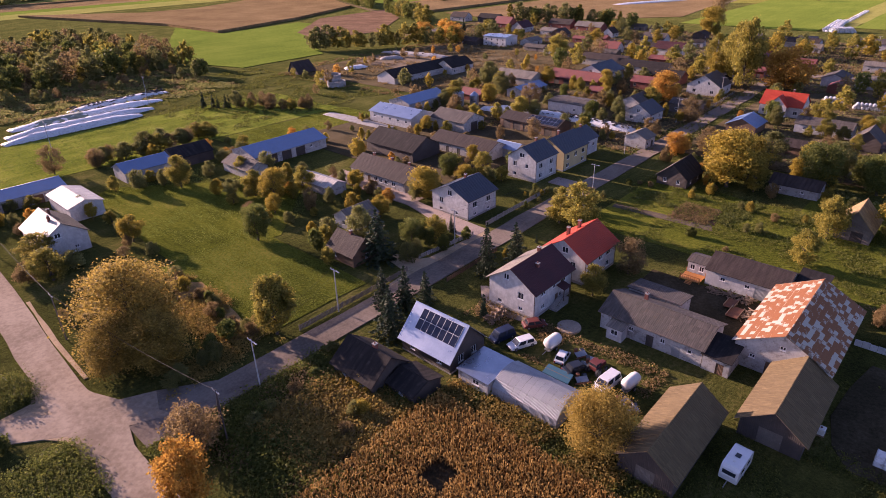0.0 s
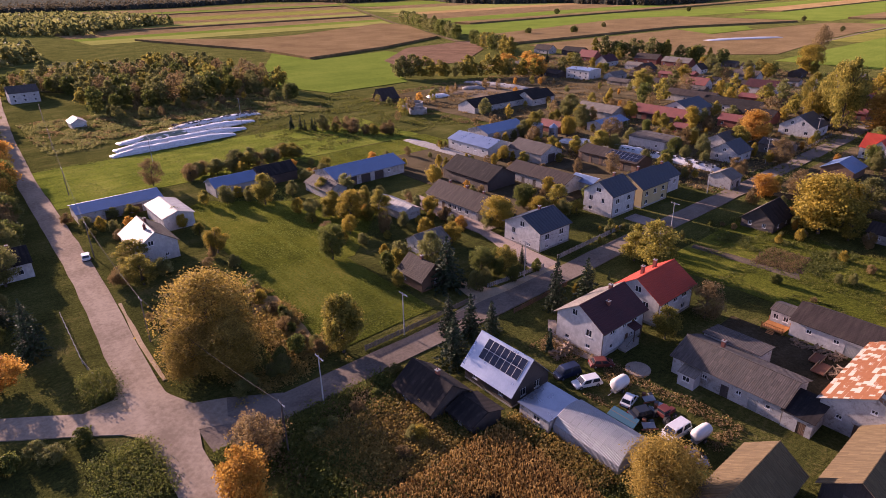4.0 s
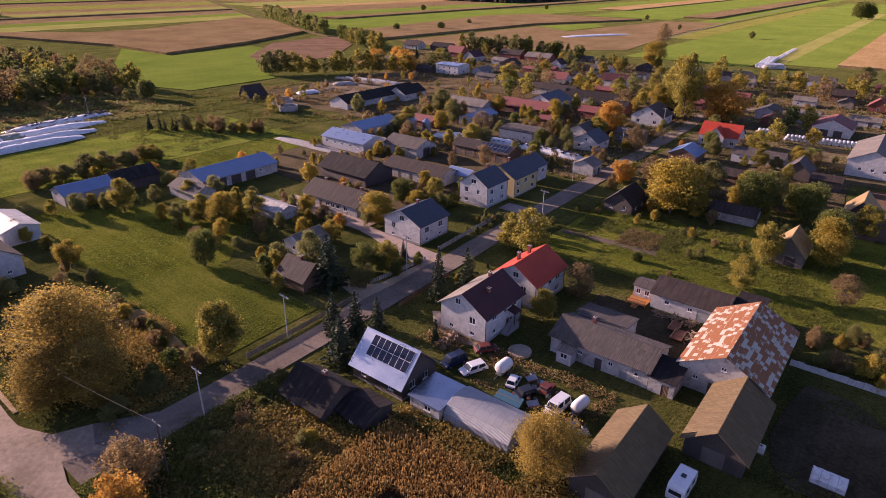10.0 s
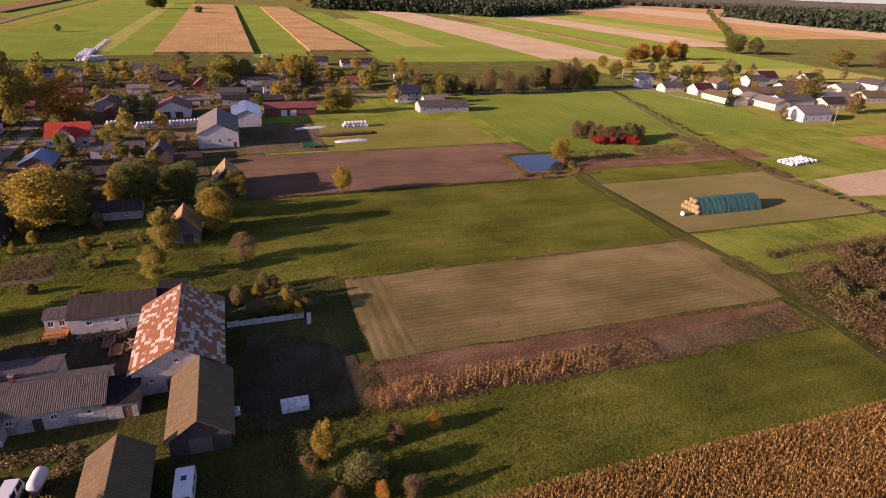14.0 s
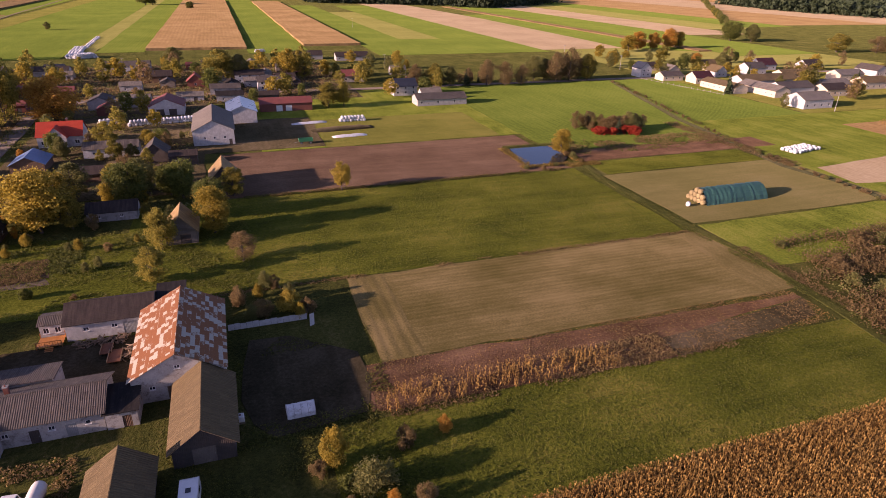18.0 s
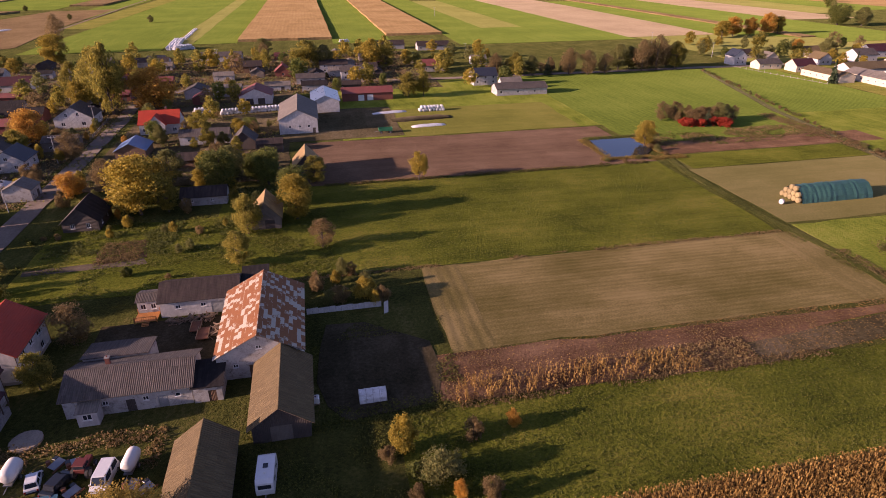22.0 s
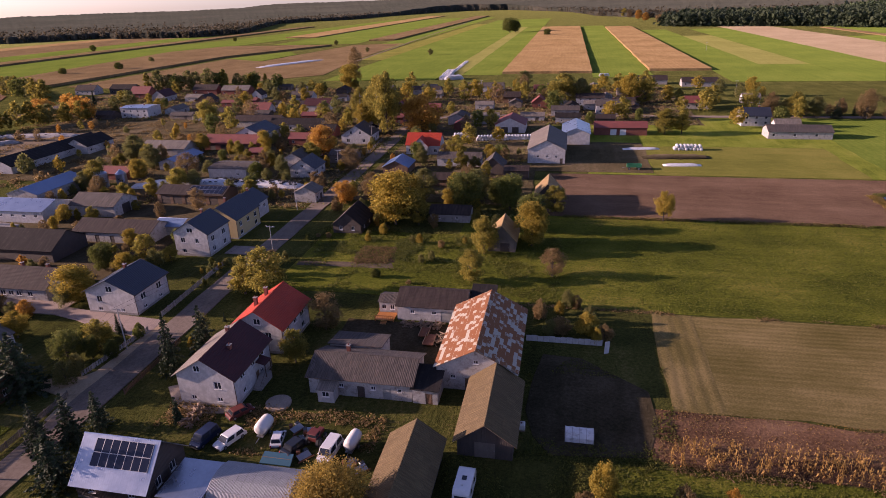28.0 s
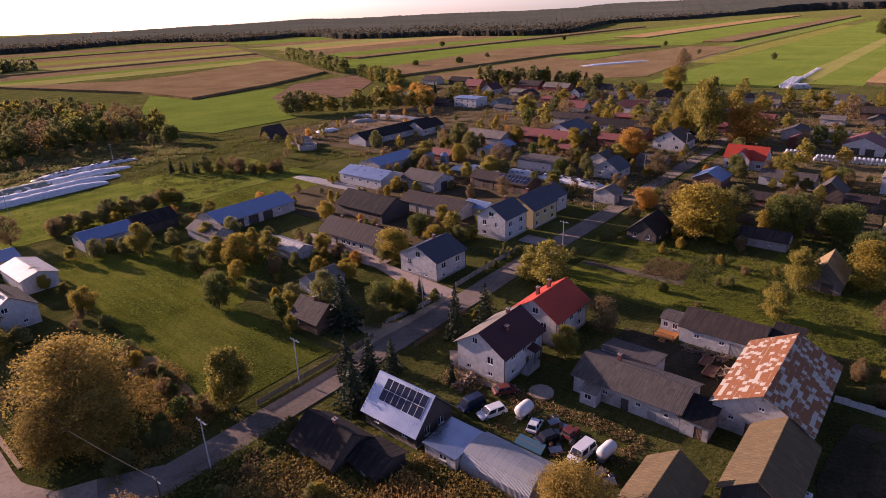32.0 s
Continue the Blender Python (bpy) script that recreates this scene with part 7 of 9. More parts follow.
scatter("tall_weeds", "scrubby edge of the stubble strip", "weeds", 69.5, 71.5, -80, -15, 1200, 0.11, 0.4, M["leaf_brown"], 67, 0.25)
scatter("tall_weeds", "dry grass along the field track", "weeds", 56, 190, -105, -101.5, 2600, 0.10, 0.3, M["blade_dull"], 68, 0.2)
scatter("tall_weeds", "scrub and rubble growth in the works yard", "weeds", 176, 300, 160, 285, 6500, 0.3, 1.0, M["leaf_brown"], 69, 0.4)
scatter("garden_plants", "brown dried stalks on the vegetable bed", "garden plants", 129, 139, 40, 48.5, 900, 0.13, 0.6, M["leaf_brown"], 702, 0.0, per=6)
scatter("tall_weeds", "rank green herbs on the garden meadow", "weeds", 131, 150, 16, 58, 2400, 0.15, 0.6, M["hedge"], 703, 0.45, per=6)
scatter("garden_plants", "cabbages and herbs in the vegetable plots", "garden plants", 132, 150, 22, 60, 4200, 0.18, 0.5, M["leaf_green"], 70, 0.45, per=4)
scatter("tall_weeds", "scrub round the farm by the wood", "weeds", 30, 150, 262, 332, 9000, 0.3, 1.2, M["leaf_olive"], 71, 0.3)
scatter("tall_weeds", "dry brown scrub at the wood edge", "weeds", 30, 150, 268, 334, 4000, 0.3, 1.3, M["leaf_brown"], 711, 0.4)
scatter("tall_weeds", "rough olive grass behind the meadows", "weeds", 100, 180, 196, 300, 8000, 0.22, 0.6, M["blade_dull"], 712, 0.3)
scatter("tall_weeds", "hedge bottom along the meadow strips", "weeds", 112.6, 114, -101, 20, 1600, 0.10, 0.35, M["leaf_brown"], 72, 0.2)
scatter("undergrowth", "dry herbs and garden growth among the farms", "undergrowth", 165, 300, 76, 172, 7000, 0.26, 0.8, M["leaf_brown"], 731, 0.3)
scatter("undergrowth", "dull green garden growth among the farms", "undergrowth", 165, 300, 12, 150, 7000, 0.26, 0.7, M["leaf_olive"], 732, 0.35)
scatter("undergrowth", "garden growth among the rear houses", "undergrowth", 300, 428, -60, 320, 11000, 0.4, 1.3, M["leaf_brown"], 733, 0.25)
scatter("undergrowth", "green garden growth among the rear houses", "undergrowth", 300, 428, -60, 320, 8000, 0.4, 1.2, M["leaf_olive"], 734, 0.3)
scatter("tall_weeds", "golden-brown weeds between the maize and the greenhouse", "weeds", 48.6, 53.6, 20, 47, 1500, 0.14, 1.1, M["weed"], 621, 0.1, per=7)
scatter("tall_weeds", "green brambles behind the greenhouse", "weeds", 48.6, 54, 15, 47, 900, 0.14, 0.8, M["hedge"], 622, 0.25, per=7)
maize("maize_field", "ripe dry brown maize standing in rows", 22, 48.5, 15.5, 46.5, 0.75, 0.26, 2.1, 81, gap=(36.2, 39.4, 34.6, 38.4))
maize("maize_field", "ripe golden-brown maize in long rows", 10, 50, -110, -9, 0.75, 0.24, 2.1, 82)
maize("maize_field", "leftover dry maize stalks on the stubble edge", 70.8, 75.5, -53, -15, 0.75, 0.36, 2.0, 83, 0.32)
scatter("tall_weeds", "dark dry weeds at the end of the stubble strip", "weeds", 70, 77, -64, -45, 900, 0.13, 0.5, M["leaf_brown"], 86, 0.0, per=6)
maize("maize_field", "tall maize by the far hamlet", 175, 190, -330, -262, 1.5, 0.9, 2.4, 84)
scatter("stubble", "cut reddish maize stubble and leaves", "stubble", 71, 83, -100, -14, 3600, 0.08, 0.16, M["corn"], 85, 0.0, per=3)
scatter("stubble", "reddish fallen maize leaves on the strip", "stubble", 71, 83, -100, -14, 9000, 0.09, 0.18, M["leaf_brown"], 851, 0.2, per=3)


# ---- far woods and hills ----
def far_wood(name, label, pts, count, tall, size, seed, per=16):
    """Woodland as one mesh: each tree a heap of leaf clumps; stuff."""
    rng = np.random.default_rng(seed)
    xs, ys = [p[0] for p in pts], [p[1] for p in pts]
    got = []
    while len(got) < count:
        x, y = rng.uniform(min(xs), max(xs)), rng.uniform(min(ys), max(ys))
        if inside(pts, x, y):
            got.append((x, y))
    got = np.repeat(np.array(got), per, axis=0)
    n = len(got)
    h = np.repeat(tall * rng.uniform(0.7, 1.1, count), per)
    t = rng.uniform(0.0, 1.0, n)
    spread = tall * 0.28 * (1.15 - t)
    c = np.stack([got[:, 0] + rng.normal(size=n) * spread, got[:, 1] + rng.normal(size=n) * spread, h * t], 1)
    v, f = leaf_quads(c, np.tile((0, 0, 0.5), (n, 1)), size, 0.4, rng)
    v[:, 2] = np.maximum(v[:, 2], 0)
    me = mesh_of(name, v.tolist(), f.tolist(), M["leaf_olive"] if seed % 2 else M["needle"])
    return tagged(new(name, me), label, "woodland", "", "stuff")


far_wood("far_wood", "dark pine wood beyond the fields", [(930, 775), (972, 690), (1012, 590), (1020, 475), (1200, 456), (1383, 472), (1500, 640), (1300, 800), (1150, 920), (990, 850)], 2600, 22, 3.0, 90)
far_wood("far_wood", "dark wood at the eastern horizon", [(1480, 520), (1820, 500), (2300, 600), (2200, 900), (1500, 800)], 1300, 24, 4.5, 92)
far_wood("far_wood", "pine wood at the end of the stubble fields", [(1620, 176), (1384, 30), (1275, -114), (1400, -260), (1800, -200), (1900, 120)], 1500, 22, 4.0, 94)
far_wood("far_wood", "small wood beyond the western meadows", [(-1500, 800), (-690, 735), (-545, 720), (-530, 920), (-700, 1000), (-1400, 1050)], 1800, 16, 3.2, 95)
far_wood("far_wood", "wood west of the village", [(-900, 300), (-420, 330), (-400, 480), (-560, 600), (-1000, 620)], 1400, 14, 2.6, 97)
row_far = [(1005, 845), (1050, 905), (1100, 985), (1160, 1060), (1215, 1140), (1285, 1225)]
for x, y in row_far:
    tree(("brown", "orange", "mix2")[(x // 5) % 3], x, y, 17 + x % 7, 20)


FRONT = [(-180, 1900), (-150, 2100), (147, 2050), (131, 1806), (121, 1760), (113, 2032), (109, 1950), (106, 1770), (100, 1930), (95.5, 1567), (92, 1540), (88, 1545), (82, 1415), (79.5, 1400), (76, 1500), (73, 2120), (67, 2300), (61, 2900), (57.6, 3190), (53.4, 3100), (48, 2370), (46.1, 1930), (43.5, 1760), (40, 1560), (34, 1500), (26, 1750), (18, 2200), (11.5, 2210), (4, 2250), (-3, 2300), (-12, 2330), (-30, 2200), (-90, 1900), (-180, 1900)]
FRONT = sorted((a % 360, r) for a, r in FRONT)


def wood_edge():
    """Single treetops along the front of the far forest, as one mesh; stuff."""
    rng = np.random.default_rng(78)
    n, per = 13000, 8
    a = rng.uniform(-14, 138, n)
    fa, fr = zip(*FRONT)
    r = np.interp(a % 360, fa, fr, period=360)
    r += np.array([60 * noise.noise((q * 0.5, 3.0, 1.0)) + 25 * noise.noise((q * 2.1, 8.0, 1.0)) for q in a])
    r += rng.exponential(190, n) - 6
    x, y = np.cos(np.radians(a)) * r, np.sin(np.radians(a)) * r
    h = rng.uniform(9, 17, n)
    x, y, h = (np.repeat(q, per) for q in (x, y, h))
    t = rng.uniform(0.1, 1.0, n * per)
    wide = 3.4 * (1.15 - t)
    c = np.stack([x + rng.normal(size=n * per) * wide, y + rng.normal(size=n * per) * wide, h * t], 1)
    v, f = leaf_quads(c, np.tile((0, 0, 0.5), (n * per, 1)), 2.6, 0.4, rng)
    v[:, 2] = np.maximum(v[:, 2], 0)
    return tagged(new("far_wood", mesh_of("far_wood", v.tolist(), f.tolist(), M["leaf_far"])), "ragged edge of the far mixed forest", "woodland", "", "stuff")


def forest():
    """Woods that close the fields all round: a rough canopy of treetops over low hills; the front edge follows the field ends."""
    rise = [(-180, 12), (-30, 14), (0, 16), (20, 25), (40, 50), (60, 64), (70, 64), (80, 58), (90, 50), (100, 42), (110, 24), (120, 10), (140, 8), (180, 12)]
    fa, fr = zip(*FRONT)
    ra, rr = zip(*rise)
    angles = list(np.arange(-40, 150, 0.13)) + list(np.arange(150, 320, 2.0))
    steps = (0, 2, 8, 18, 30, 45, 62, 82, 105, 130, 160, 195, 235, 280, 330, 390, 460, 540, 640, 760, 900, 1060, 1260, 1500, 1800, 2150)
    rng = np.random.default_rng(77)
    k = len(steps)
    vs, fs = [], []
    for a in angles:
        r0 = float(np.interp(a % 360, fa, fr, period=360))
        r0 += 60 * noise.noise((a * 0.5, 3.0, 1.0)) + 25 * noise.noise((a * 2.1, 8.0, 1.0))
        top = float(np.interp((a + 180) % 360 - 180, ra, rr))
        for j, s in enumerate(steps):
            r = min(4600.0, r0 + s)
            x, y = math.cos(radians(a)) * r, math.sin(radians(a)) * r
            t = max(0.0, min(1.0, (r - 2300) / 2000))
            z = (t * t * (3 - 2 * t)) * max(0, top - 14)
            if j:
                z += (8 if j == 1 else 11) + 3 * noise.noise((x * 0.004, y * 0.004, 2.0)) + rng.uniform(-1.2, 1.2) + 1.5 * noise.noise((x * 0.012, y * 0.012, 5.0))
            else:
                z = -1.0
            vs.append((x, y, z))
    m = len(angles)
    for i in range(m):
        q = (i + 1) % m
        for j in range(k - 1):
            fs.append((i * k + j, i * k + j + 1, q * k + j + 1, q * k + j))
    return tagged(new("backdrop_forest", mesh_of("backdrop_forest", vs, fs, M["far_forest"], True)), "wide dark mixed forest on low hills along the horizon", "forest", "", "structure")


wood_edge()
forest()


# ---- vehicles ----
def wheel(parent, x, y, r, w):
    bm = bmesh.new()
    bm_tube(bm, (x, y - w / 2, r), (x, y + w / 2, r), r, r, 14)
    t = part("tyre", bm, M["tyre"], parent)
    bm = bmesh.new()
    bm_tube(bm, (x, y - w / 2 - 0.01, r), (x, y + w / 2 + 0.01, r), r * 0.6, r * 0.6, 10)
    part("rim", bm, M["steel"], t)


def vehicle(name, label, category, x, y, turn, L, W, H, paint, hood=0.25, tail=0.05, cabin=0.55, roof_rack=False):
    """A car or van, front towards +x: lower body, cabin with panes, wheels, lamps, bumpers."""
    root = thing(name, pose(x, y, 0, 0, 0, turn), label, category, "parked vehicles")
    hl, hw = L / 2, W / 2
    belt = H * cabin
    prof = [(-hl, 0.28), (-hl + 0.05, belt - 0.1), (-hl + 0.2, belt), (hl * 0.98 - L * hood, belt), (hl - 0.35, belt - 0.12), (hl - 0.02, belt - 0.35), (hl, 0.32)]
    body = part("body", prism([(a, -hw, b) for a, b in prof], (0, W, 0)), paint, root)
    bm = bmesh.new()
    c0, c1 = -hl + L * tail + 0.05, hl - L * hood - 0.05
    ins = 0.12
    lo = [(c0, -hw + 0.03, belt), (c1 + 0.35, -hw + 0.03, belt), (c1 + 0.35, hw - 0.03, belt), (c0, hw - 0.03, belt)]
    hi = [(c0 + 0.25, -hw + ins, H), (c1 - 0.3, -hw + ins, H), (c1 - 0.3, hw - ins, H), (c0 + 0.25, hw - ins, H)]
    a = [bm.verts.new(p) for p in lo]
    b = [bm.verts.new(p) for p in hi]
    bm.faces.new(b)
    for i in range(4):
        bm.faces.new((a[i], a[(i + 1) % 4], b[(i + 1) % 4], b[i]))
    bmesh.ops.bevel(bm, geom=[e for e in bm.edges if e.calc_length() > 0.2], offset=0.06, segments=2, affect="EDGES")
    cab = part("cabin", bm, paint, root)

    def pane(p0, p1, p2, p3, out):
        q = [Vector(p) for p in (p0, p1, p2, p3)]
        cen = sum(q, Vector()) / 4
        q = [cen + (p - cen) * 0.84 + Vector(out) * 0.012 for p in q]
        part("windscreen" if abs(out[0]) > 0.5 else "side_window", prism(q, Vector(out) * 0.012), M["glass"], cab)

    pane(lo[1], lo[2], hi[2], hi[1], (1, 0, 0.6))
    pane(lo[3], lo[0], hi[0], hi[3], (-1, 0, 0.3))
    for s, (i, j) in ((-1, (0, 1)), (1, (3, 2))):
        l0, l1, h0, h1 = (Vector(v) for v in (lo[i], lo[j], hi[i], hi[j]))
        for f0, f1 in ((0.03, 0.48), (0.52, 0.97)):
            pane(l0.lerp(l1, f0), l0.lerp(l1, f1), h0.lerp(h1, f1), h0.lerp(h1, f0), (0, s, 0.2))
    r = 0.31
    for wx in (-hl * 0.62, hl * 0.64):
        for s in (-1, 1):
            wheel(root, wx, s * (hw - 0.08), r, 0.2)
    for s in (-1, 1):
        part("headlight", box(hl - 0.1, hl + 0.015, s * (hw - 0.25) - 0.16, s * (hw - 0.25) + 0.16, belt - 0.42, belt - 0.26, 0.02), M["lamp_glass"], root)
        part("tail_light", box(-hl - 0.012, -hl + 0.05, s * (hw - 0.12) - 0.09, s * (hw - 0.12) + 0.09, belt - 0.4, belt - 0.12, 0.02), M["tail_red"], root)
        part("mirror", box(c1 + 0.1, c1 + 0.22, s * (hw + 0.08) - 0.08, s * (hw + 0.08) + 0.08, belt, belt + 0.14, 0.02), paint, root)
    part("bumper", box(hl - 0.08, hl + 0.05, -hw + 0.04, hw - 0.04, 0.24, 0.44, 0.02), M["tyre"], root)
    part("bumper", box(-hl - 0.05, -hl + 0.08, -hw + 0.04, hw - 0.04, 0.24, 0.44, 0.02), M["tyre"], root)
    part("underbody", box(-hl + 0.3, hl - 0.3, -hw + 0.1, hw - 0.1, 0.16, 0.3), M["tyre"], root)
    return root


vehicle("van", "dark blue people carrier parked on the grass", "van", *uv(66.0, 48.4), 214, 4.4, 1.8, 1.85, M["car_blue"], 0.18, 0.03, 0.55)
vehicle("car", "white estate car parked in the yard", "car", *uv(66.3, 44.8), 205, 4.6, 1.8, 1.5, M["car_white"], 0.26, 0.05, 0.56)
vehicle("car", "black saloon car without sheen among weeds", "car", *uv(66.4, 35.0), 25, 4.3, 1.75, 1.4, M["car_black"], 0.26, 0.16, 0.6)
vehicle("van", "white van with side windows parked by the barn", "van", *uv(66.2, 29.8), 222, 4.7, 1.85, 1.95, M["car_white"], 0.17, 0.02, 0.55)
vehicle("car", "small dark red car beside the white house", "car", *uv(72.2, 46.4), 12, 4.0, 1.65, 1.4, M["car_red"], 0.26, 0.1, 0.6)
vehicle("car", "grey-white car parked beside the western road", "car", *uv(19.0, 150.3), 130, 4.2, 1.75, 1.45, M["car_white"], 0.26, 0.1, 0.58)
vehicle("car", "light blue-white wreck of a small car", "car", *uv(67.4, 38.0), 60, 3.5, 1.55, 1.4, M["car_white"], 0.25, 0.08, 0.58)


def tractor_cab(x, y, turn):
    root = thing("tractor", pose(x, y, 0, 0, 0, turn), "old faded red tractor with cab", "tractor")
    part("bonnet", box(0.2, 1.7, -0.4, 0.4, 0.75, 1.35, 0.06), M["car_red"], root)
    cab = part("cab", box(-1.1, 0.2, -0.65, 0.65, 0.8, 1.5, 0.05), M["car_red"], root)
    part("window", box(-1.05, 0.15, -0.62, 0.62, 1.5, 2.05, 0.03), M["glass"], cab)
    part("roof", box(-1.2, 0.3, -0.72, 0.72, 2.05, 2.17, 0.04), M["car_red"], cab)
    for s in (-1, 1):
        wheel(root, -0.75, s * 0.85, 0.7, 0.35)
        wheel(root, 1.25, s * 0.7, 0.4, 0.22)


tractor_cab(*uv(68.2, 32.6), 40)


def tank_trailer(x, y, turn, L=3.2, r=0.85, label="white tank trailer with rounded cover"):
    root = thing("tank_trailer", pose(x, y, 0, 0, 0, turn), label, "trailer", "parked vehicles")
    bm = bmesh.new()
    prev = None
    k = 12
    for xx, f in ((-L / 2, 0.55), (-L / 2 + 0.15, 0.9), (-L / 2 + 0.5, 1.0), (L / 2 - 0.6, 1.0), (L / 2 - 0.15, 0.85), (L / 2, 0.5)):
        ring = [bm.verts.new((xx, math.cos(i * math.tau / k) * r * f, 0.75 + r + math.sin(i * math.tau / k) * r * f)) for i in range(k)]
        if prev:
            for i in range(k):
                bm.faces.new((prev[i], prev[(i + 1) % k], ring[(i + 1) % k], ring[i]))
        else:
            bm.faces.new(ring[::-1])
        prev = ring
    bm.faces.new(prev)
    part("tank", bm, M["tank"], root, smooth=True)
    part("chassis", box(-L / 2 + 0.2, L / 2, -0.5, 0.5, 0.55, 0.72), M["steel"], root)
    part("drawbar", tube((L / 2, 0, 0.6), (L / 2 + 1.1, 0, 0.45), 0.05), M["steel"], root)
    for s in (-1, 1):
        wheel(root, -0.2, s * 0.62, 0.34, 0.2)


tank_trailer(*uv(67.6, 27.0), 222)
tank_trailer(*uv(68.6, 40.6), 225, 3.0, 0.95, "white rounded horse trailer parked in the yard")


def caravan(x, y, turn):
    root = thing("caravan", pose(x, y, 0, 0, 0, turn), "white touring caravan parked behind the barn", "caravan")
    prof = [(-2.35, 0.5), (-2.5, 1.4), (-2.3, 2.35), (-1.9, 2.55), (1.9, 2.55), (2.3, 2.2), (2.5, 1.3), (2.35, 0.5)]
    b = part("body", prism([(a, -1.05, c) for a, c in prof], (0, 2.1, 0)), M["car_white"], root)
    part("roof_hatch", box(-0.5, 0.2, -0.3, 0.3, 2.55, 2.65, 0.03), M["glass"], b)
    part("roof_vent", box(0.9, 1.2, -0.2, 0.1, 2.55, 2.62, 0.02), M["tank"], b)
    for s in (-1, 1):
        part("side_window", box(-1.4, -0.5, s * 1.05 - 0.02, s * 1.05 + 0.02, 1.4, 1.95), M["glass"], b)
        part("side_window", box(0.5, 1.4, s * 1.05 - 0.02, s * 1.05 + 0.02, 1.4, 1.95), M["glass"], b)
        wheel(root, 0, s * 0.95, 0.33, 0.2)
    part("front_window", box(2.38, 2.46, -0.75, 0.75, 1.45, 2.0), M["glass"], b)
    part("door", box(-0.3, 0.3, -1.09, -1.05, 0.6, 2.2), M["trim_white"], b)
    part("drawbar", tube((2.4, 0, 0.45), (3.5, 0, 0.4), 0.06), M["steel"], root)
    part("jockey_wheel", tube((3.3, 0, 0.0), (3.3, 0, 0.7), 0.05), M["steel"], root)


caravan(*uv(61.8, 10.6), 226)


def farm_trailer(x, y, turn):
    root = thing("farm_trailer", pose(x, y, 0, 0, 0, turn), "green farm trailer at the field edge", "trailer")
    part("bed", box(-2.4, 2.4, -1.1, 1.1, 0.95, 1.1), M["car_green"], root)
    for s in (-1, 1):
        part("side_board", box(-2.4, 2.4, s * 1.1 - 0.03, s * 1.1 + 0.03, 1.1, 1.9), M["car_green"], root)
        part("end_board", box(s * 2.4 - 0.03, s * 2.4 + 0.03, -1.07, 1.07, 1.1, 1.9), M["car_green"], root)
        for wx in (-1.6, 1.6):
            wheel(root, wx, s * 0.95, 0.45, 0.28)
    part("drawbar", tube((2.4, 0, 0.8), (4.0, 0, 0.5), 0.05), M["steel"], root)


farm_trailer(*uv(220, -23.6), 138)


# ---- solar panels, greenhouse, terrace ----
def panel_set(name, label, u, v, turn, W, ze, zr, over, x0, rows, cols, pw, ph, gap, drop):
    root = thing(name, pose(*uv(u, v), 0, 0, 0, turn), label, "solar panels")
    k = (zr - ze) / (W / 2)
    m = slope_frame(Vector((0, -W / 2 - over, ze - over * k)), Vector((1, -W / 2 - over, ze - over * k)), Vector((0, 0, zr)))
    run = math.hypot(W / 2 + over, (W / 2 + over) * k)
    cell = mesh_of("solar_panel", [(0, 0, 0.16), (pw, 0, 0.16), (pw, ph, 0.16), (0, ph, 0.16), (0, 0, 0.20), (pw, 0, 0.20), (pw, ph, 0.20), (0, ph, 0.20)], [(0, 3, 2, 1), (4, 5, 6, 7), (0, 1, 5, 4), (1, 2, 6, 5), (2, 3, 7, 6), (3, 0, 4, 7)], M["panel"])
    for i in range(cols):
        for j in range(rows):
            p = new("solar_panel", cell)
            p.parent = root
            p.matrix_local = m @ Matrix.Translation((x0 + i * (pw + gap), run - drop - (j + 1) * (ph + gap), 0))
            e = 0.035
            bm = bmesh.new()
            bm_box(bm, -e, pw + e, -e, 0, 0.15, 0.215)
            bm_box(bm, -e, pw + e, ph, ph + e, 0.15, 0.215)
            bm_box(bm, -e, 0, 0, ph, 0.15, 0.215)
            bm_box(bm, pw, pw + e, 0, ph, 0.15, 0.215)
            part("panel_frame", bm, M["steel"], p)
    for j in range(rows):
        for q in (0.25, 0.75):
            y = run - drop - (j + q) * (ph + gap) - gap
            r = part("rail", box(x0 - 0.1, x0 + cols * (pw + gap), y - 0.03, y + 0.03, 0.09, 0.15), M["steel"], root)
            r.matrix_local = m


panel_set("solar_array", "black solar panels in two rows on the zinc roof", 57.6, 53.7, ACROSS, 8.0, 2.7, 6.7, 0.55, -3.3, 2, 7, 1.08, 1.62, 0.08, 0.35)
panel_set("solar_array", "dark solar panels on the brown barn roof", 170.5, 113.5, ACROSS, 9.0, 3.4, 5.0, 0.4, -1.0, 2, 8, 1.4, 1.9, 0.08, 0.3)


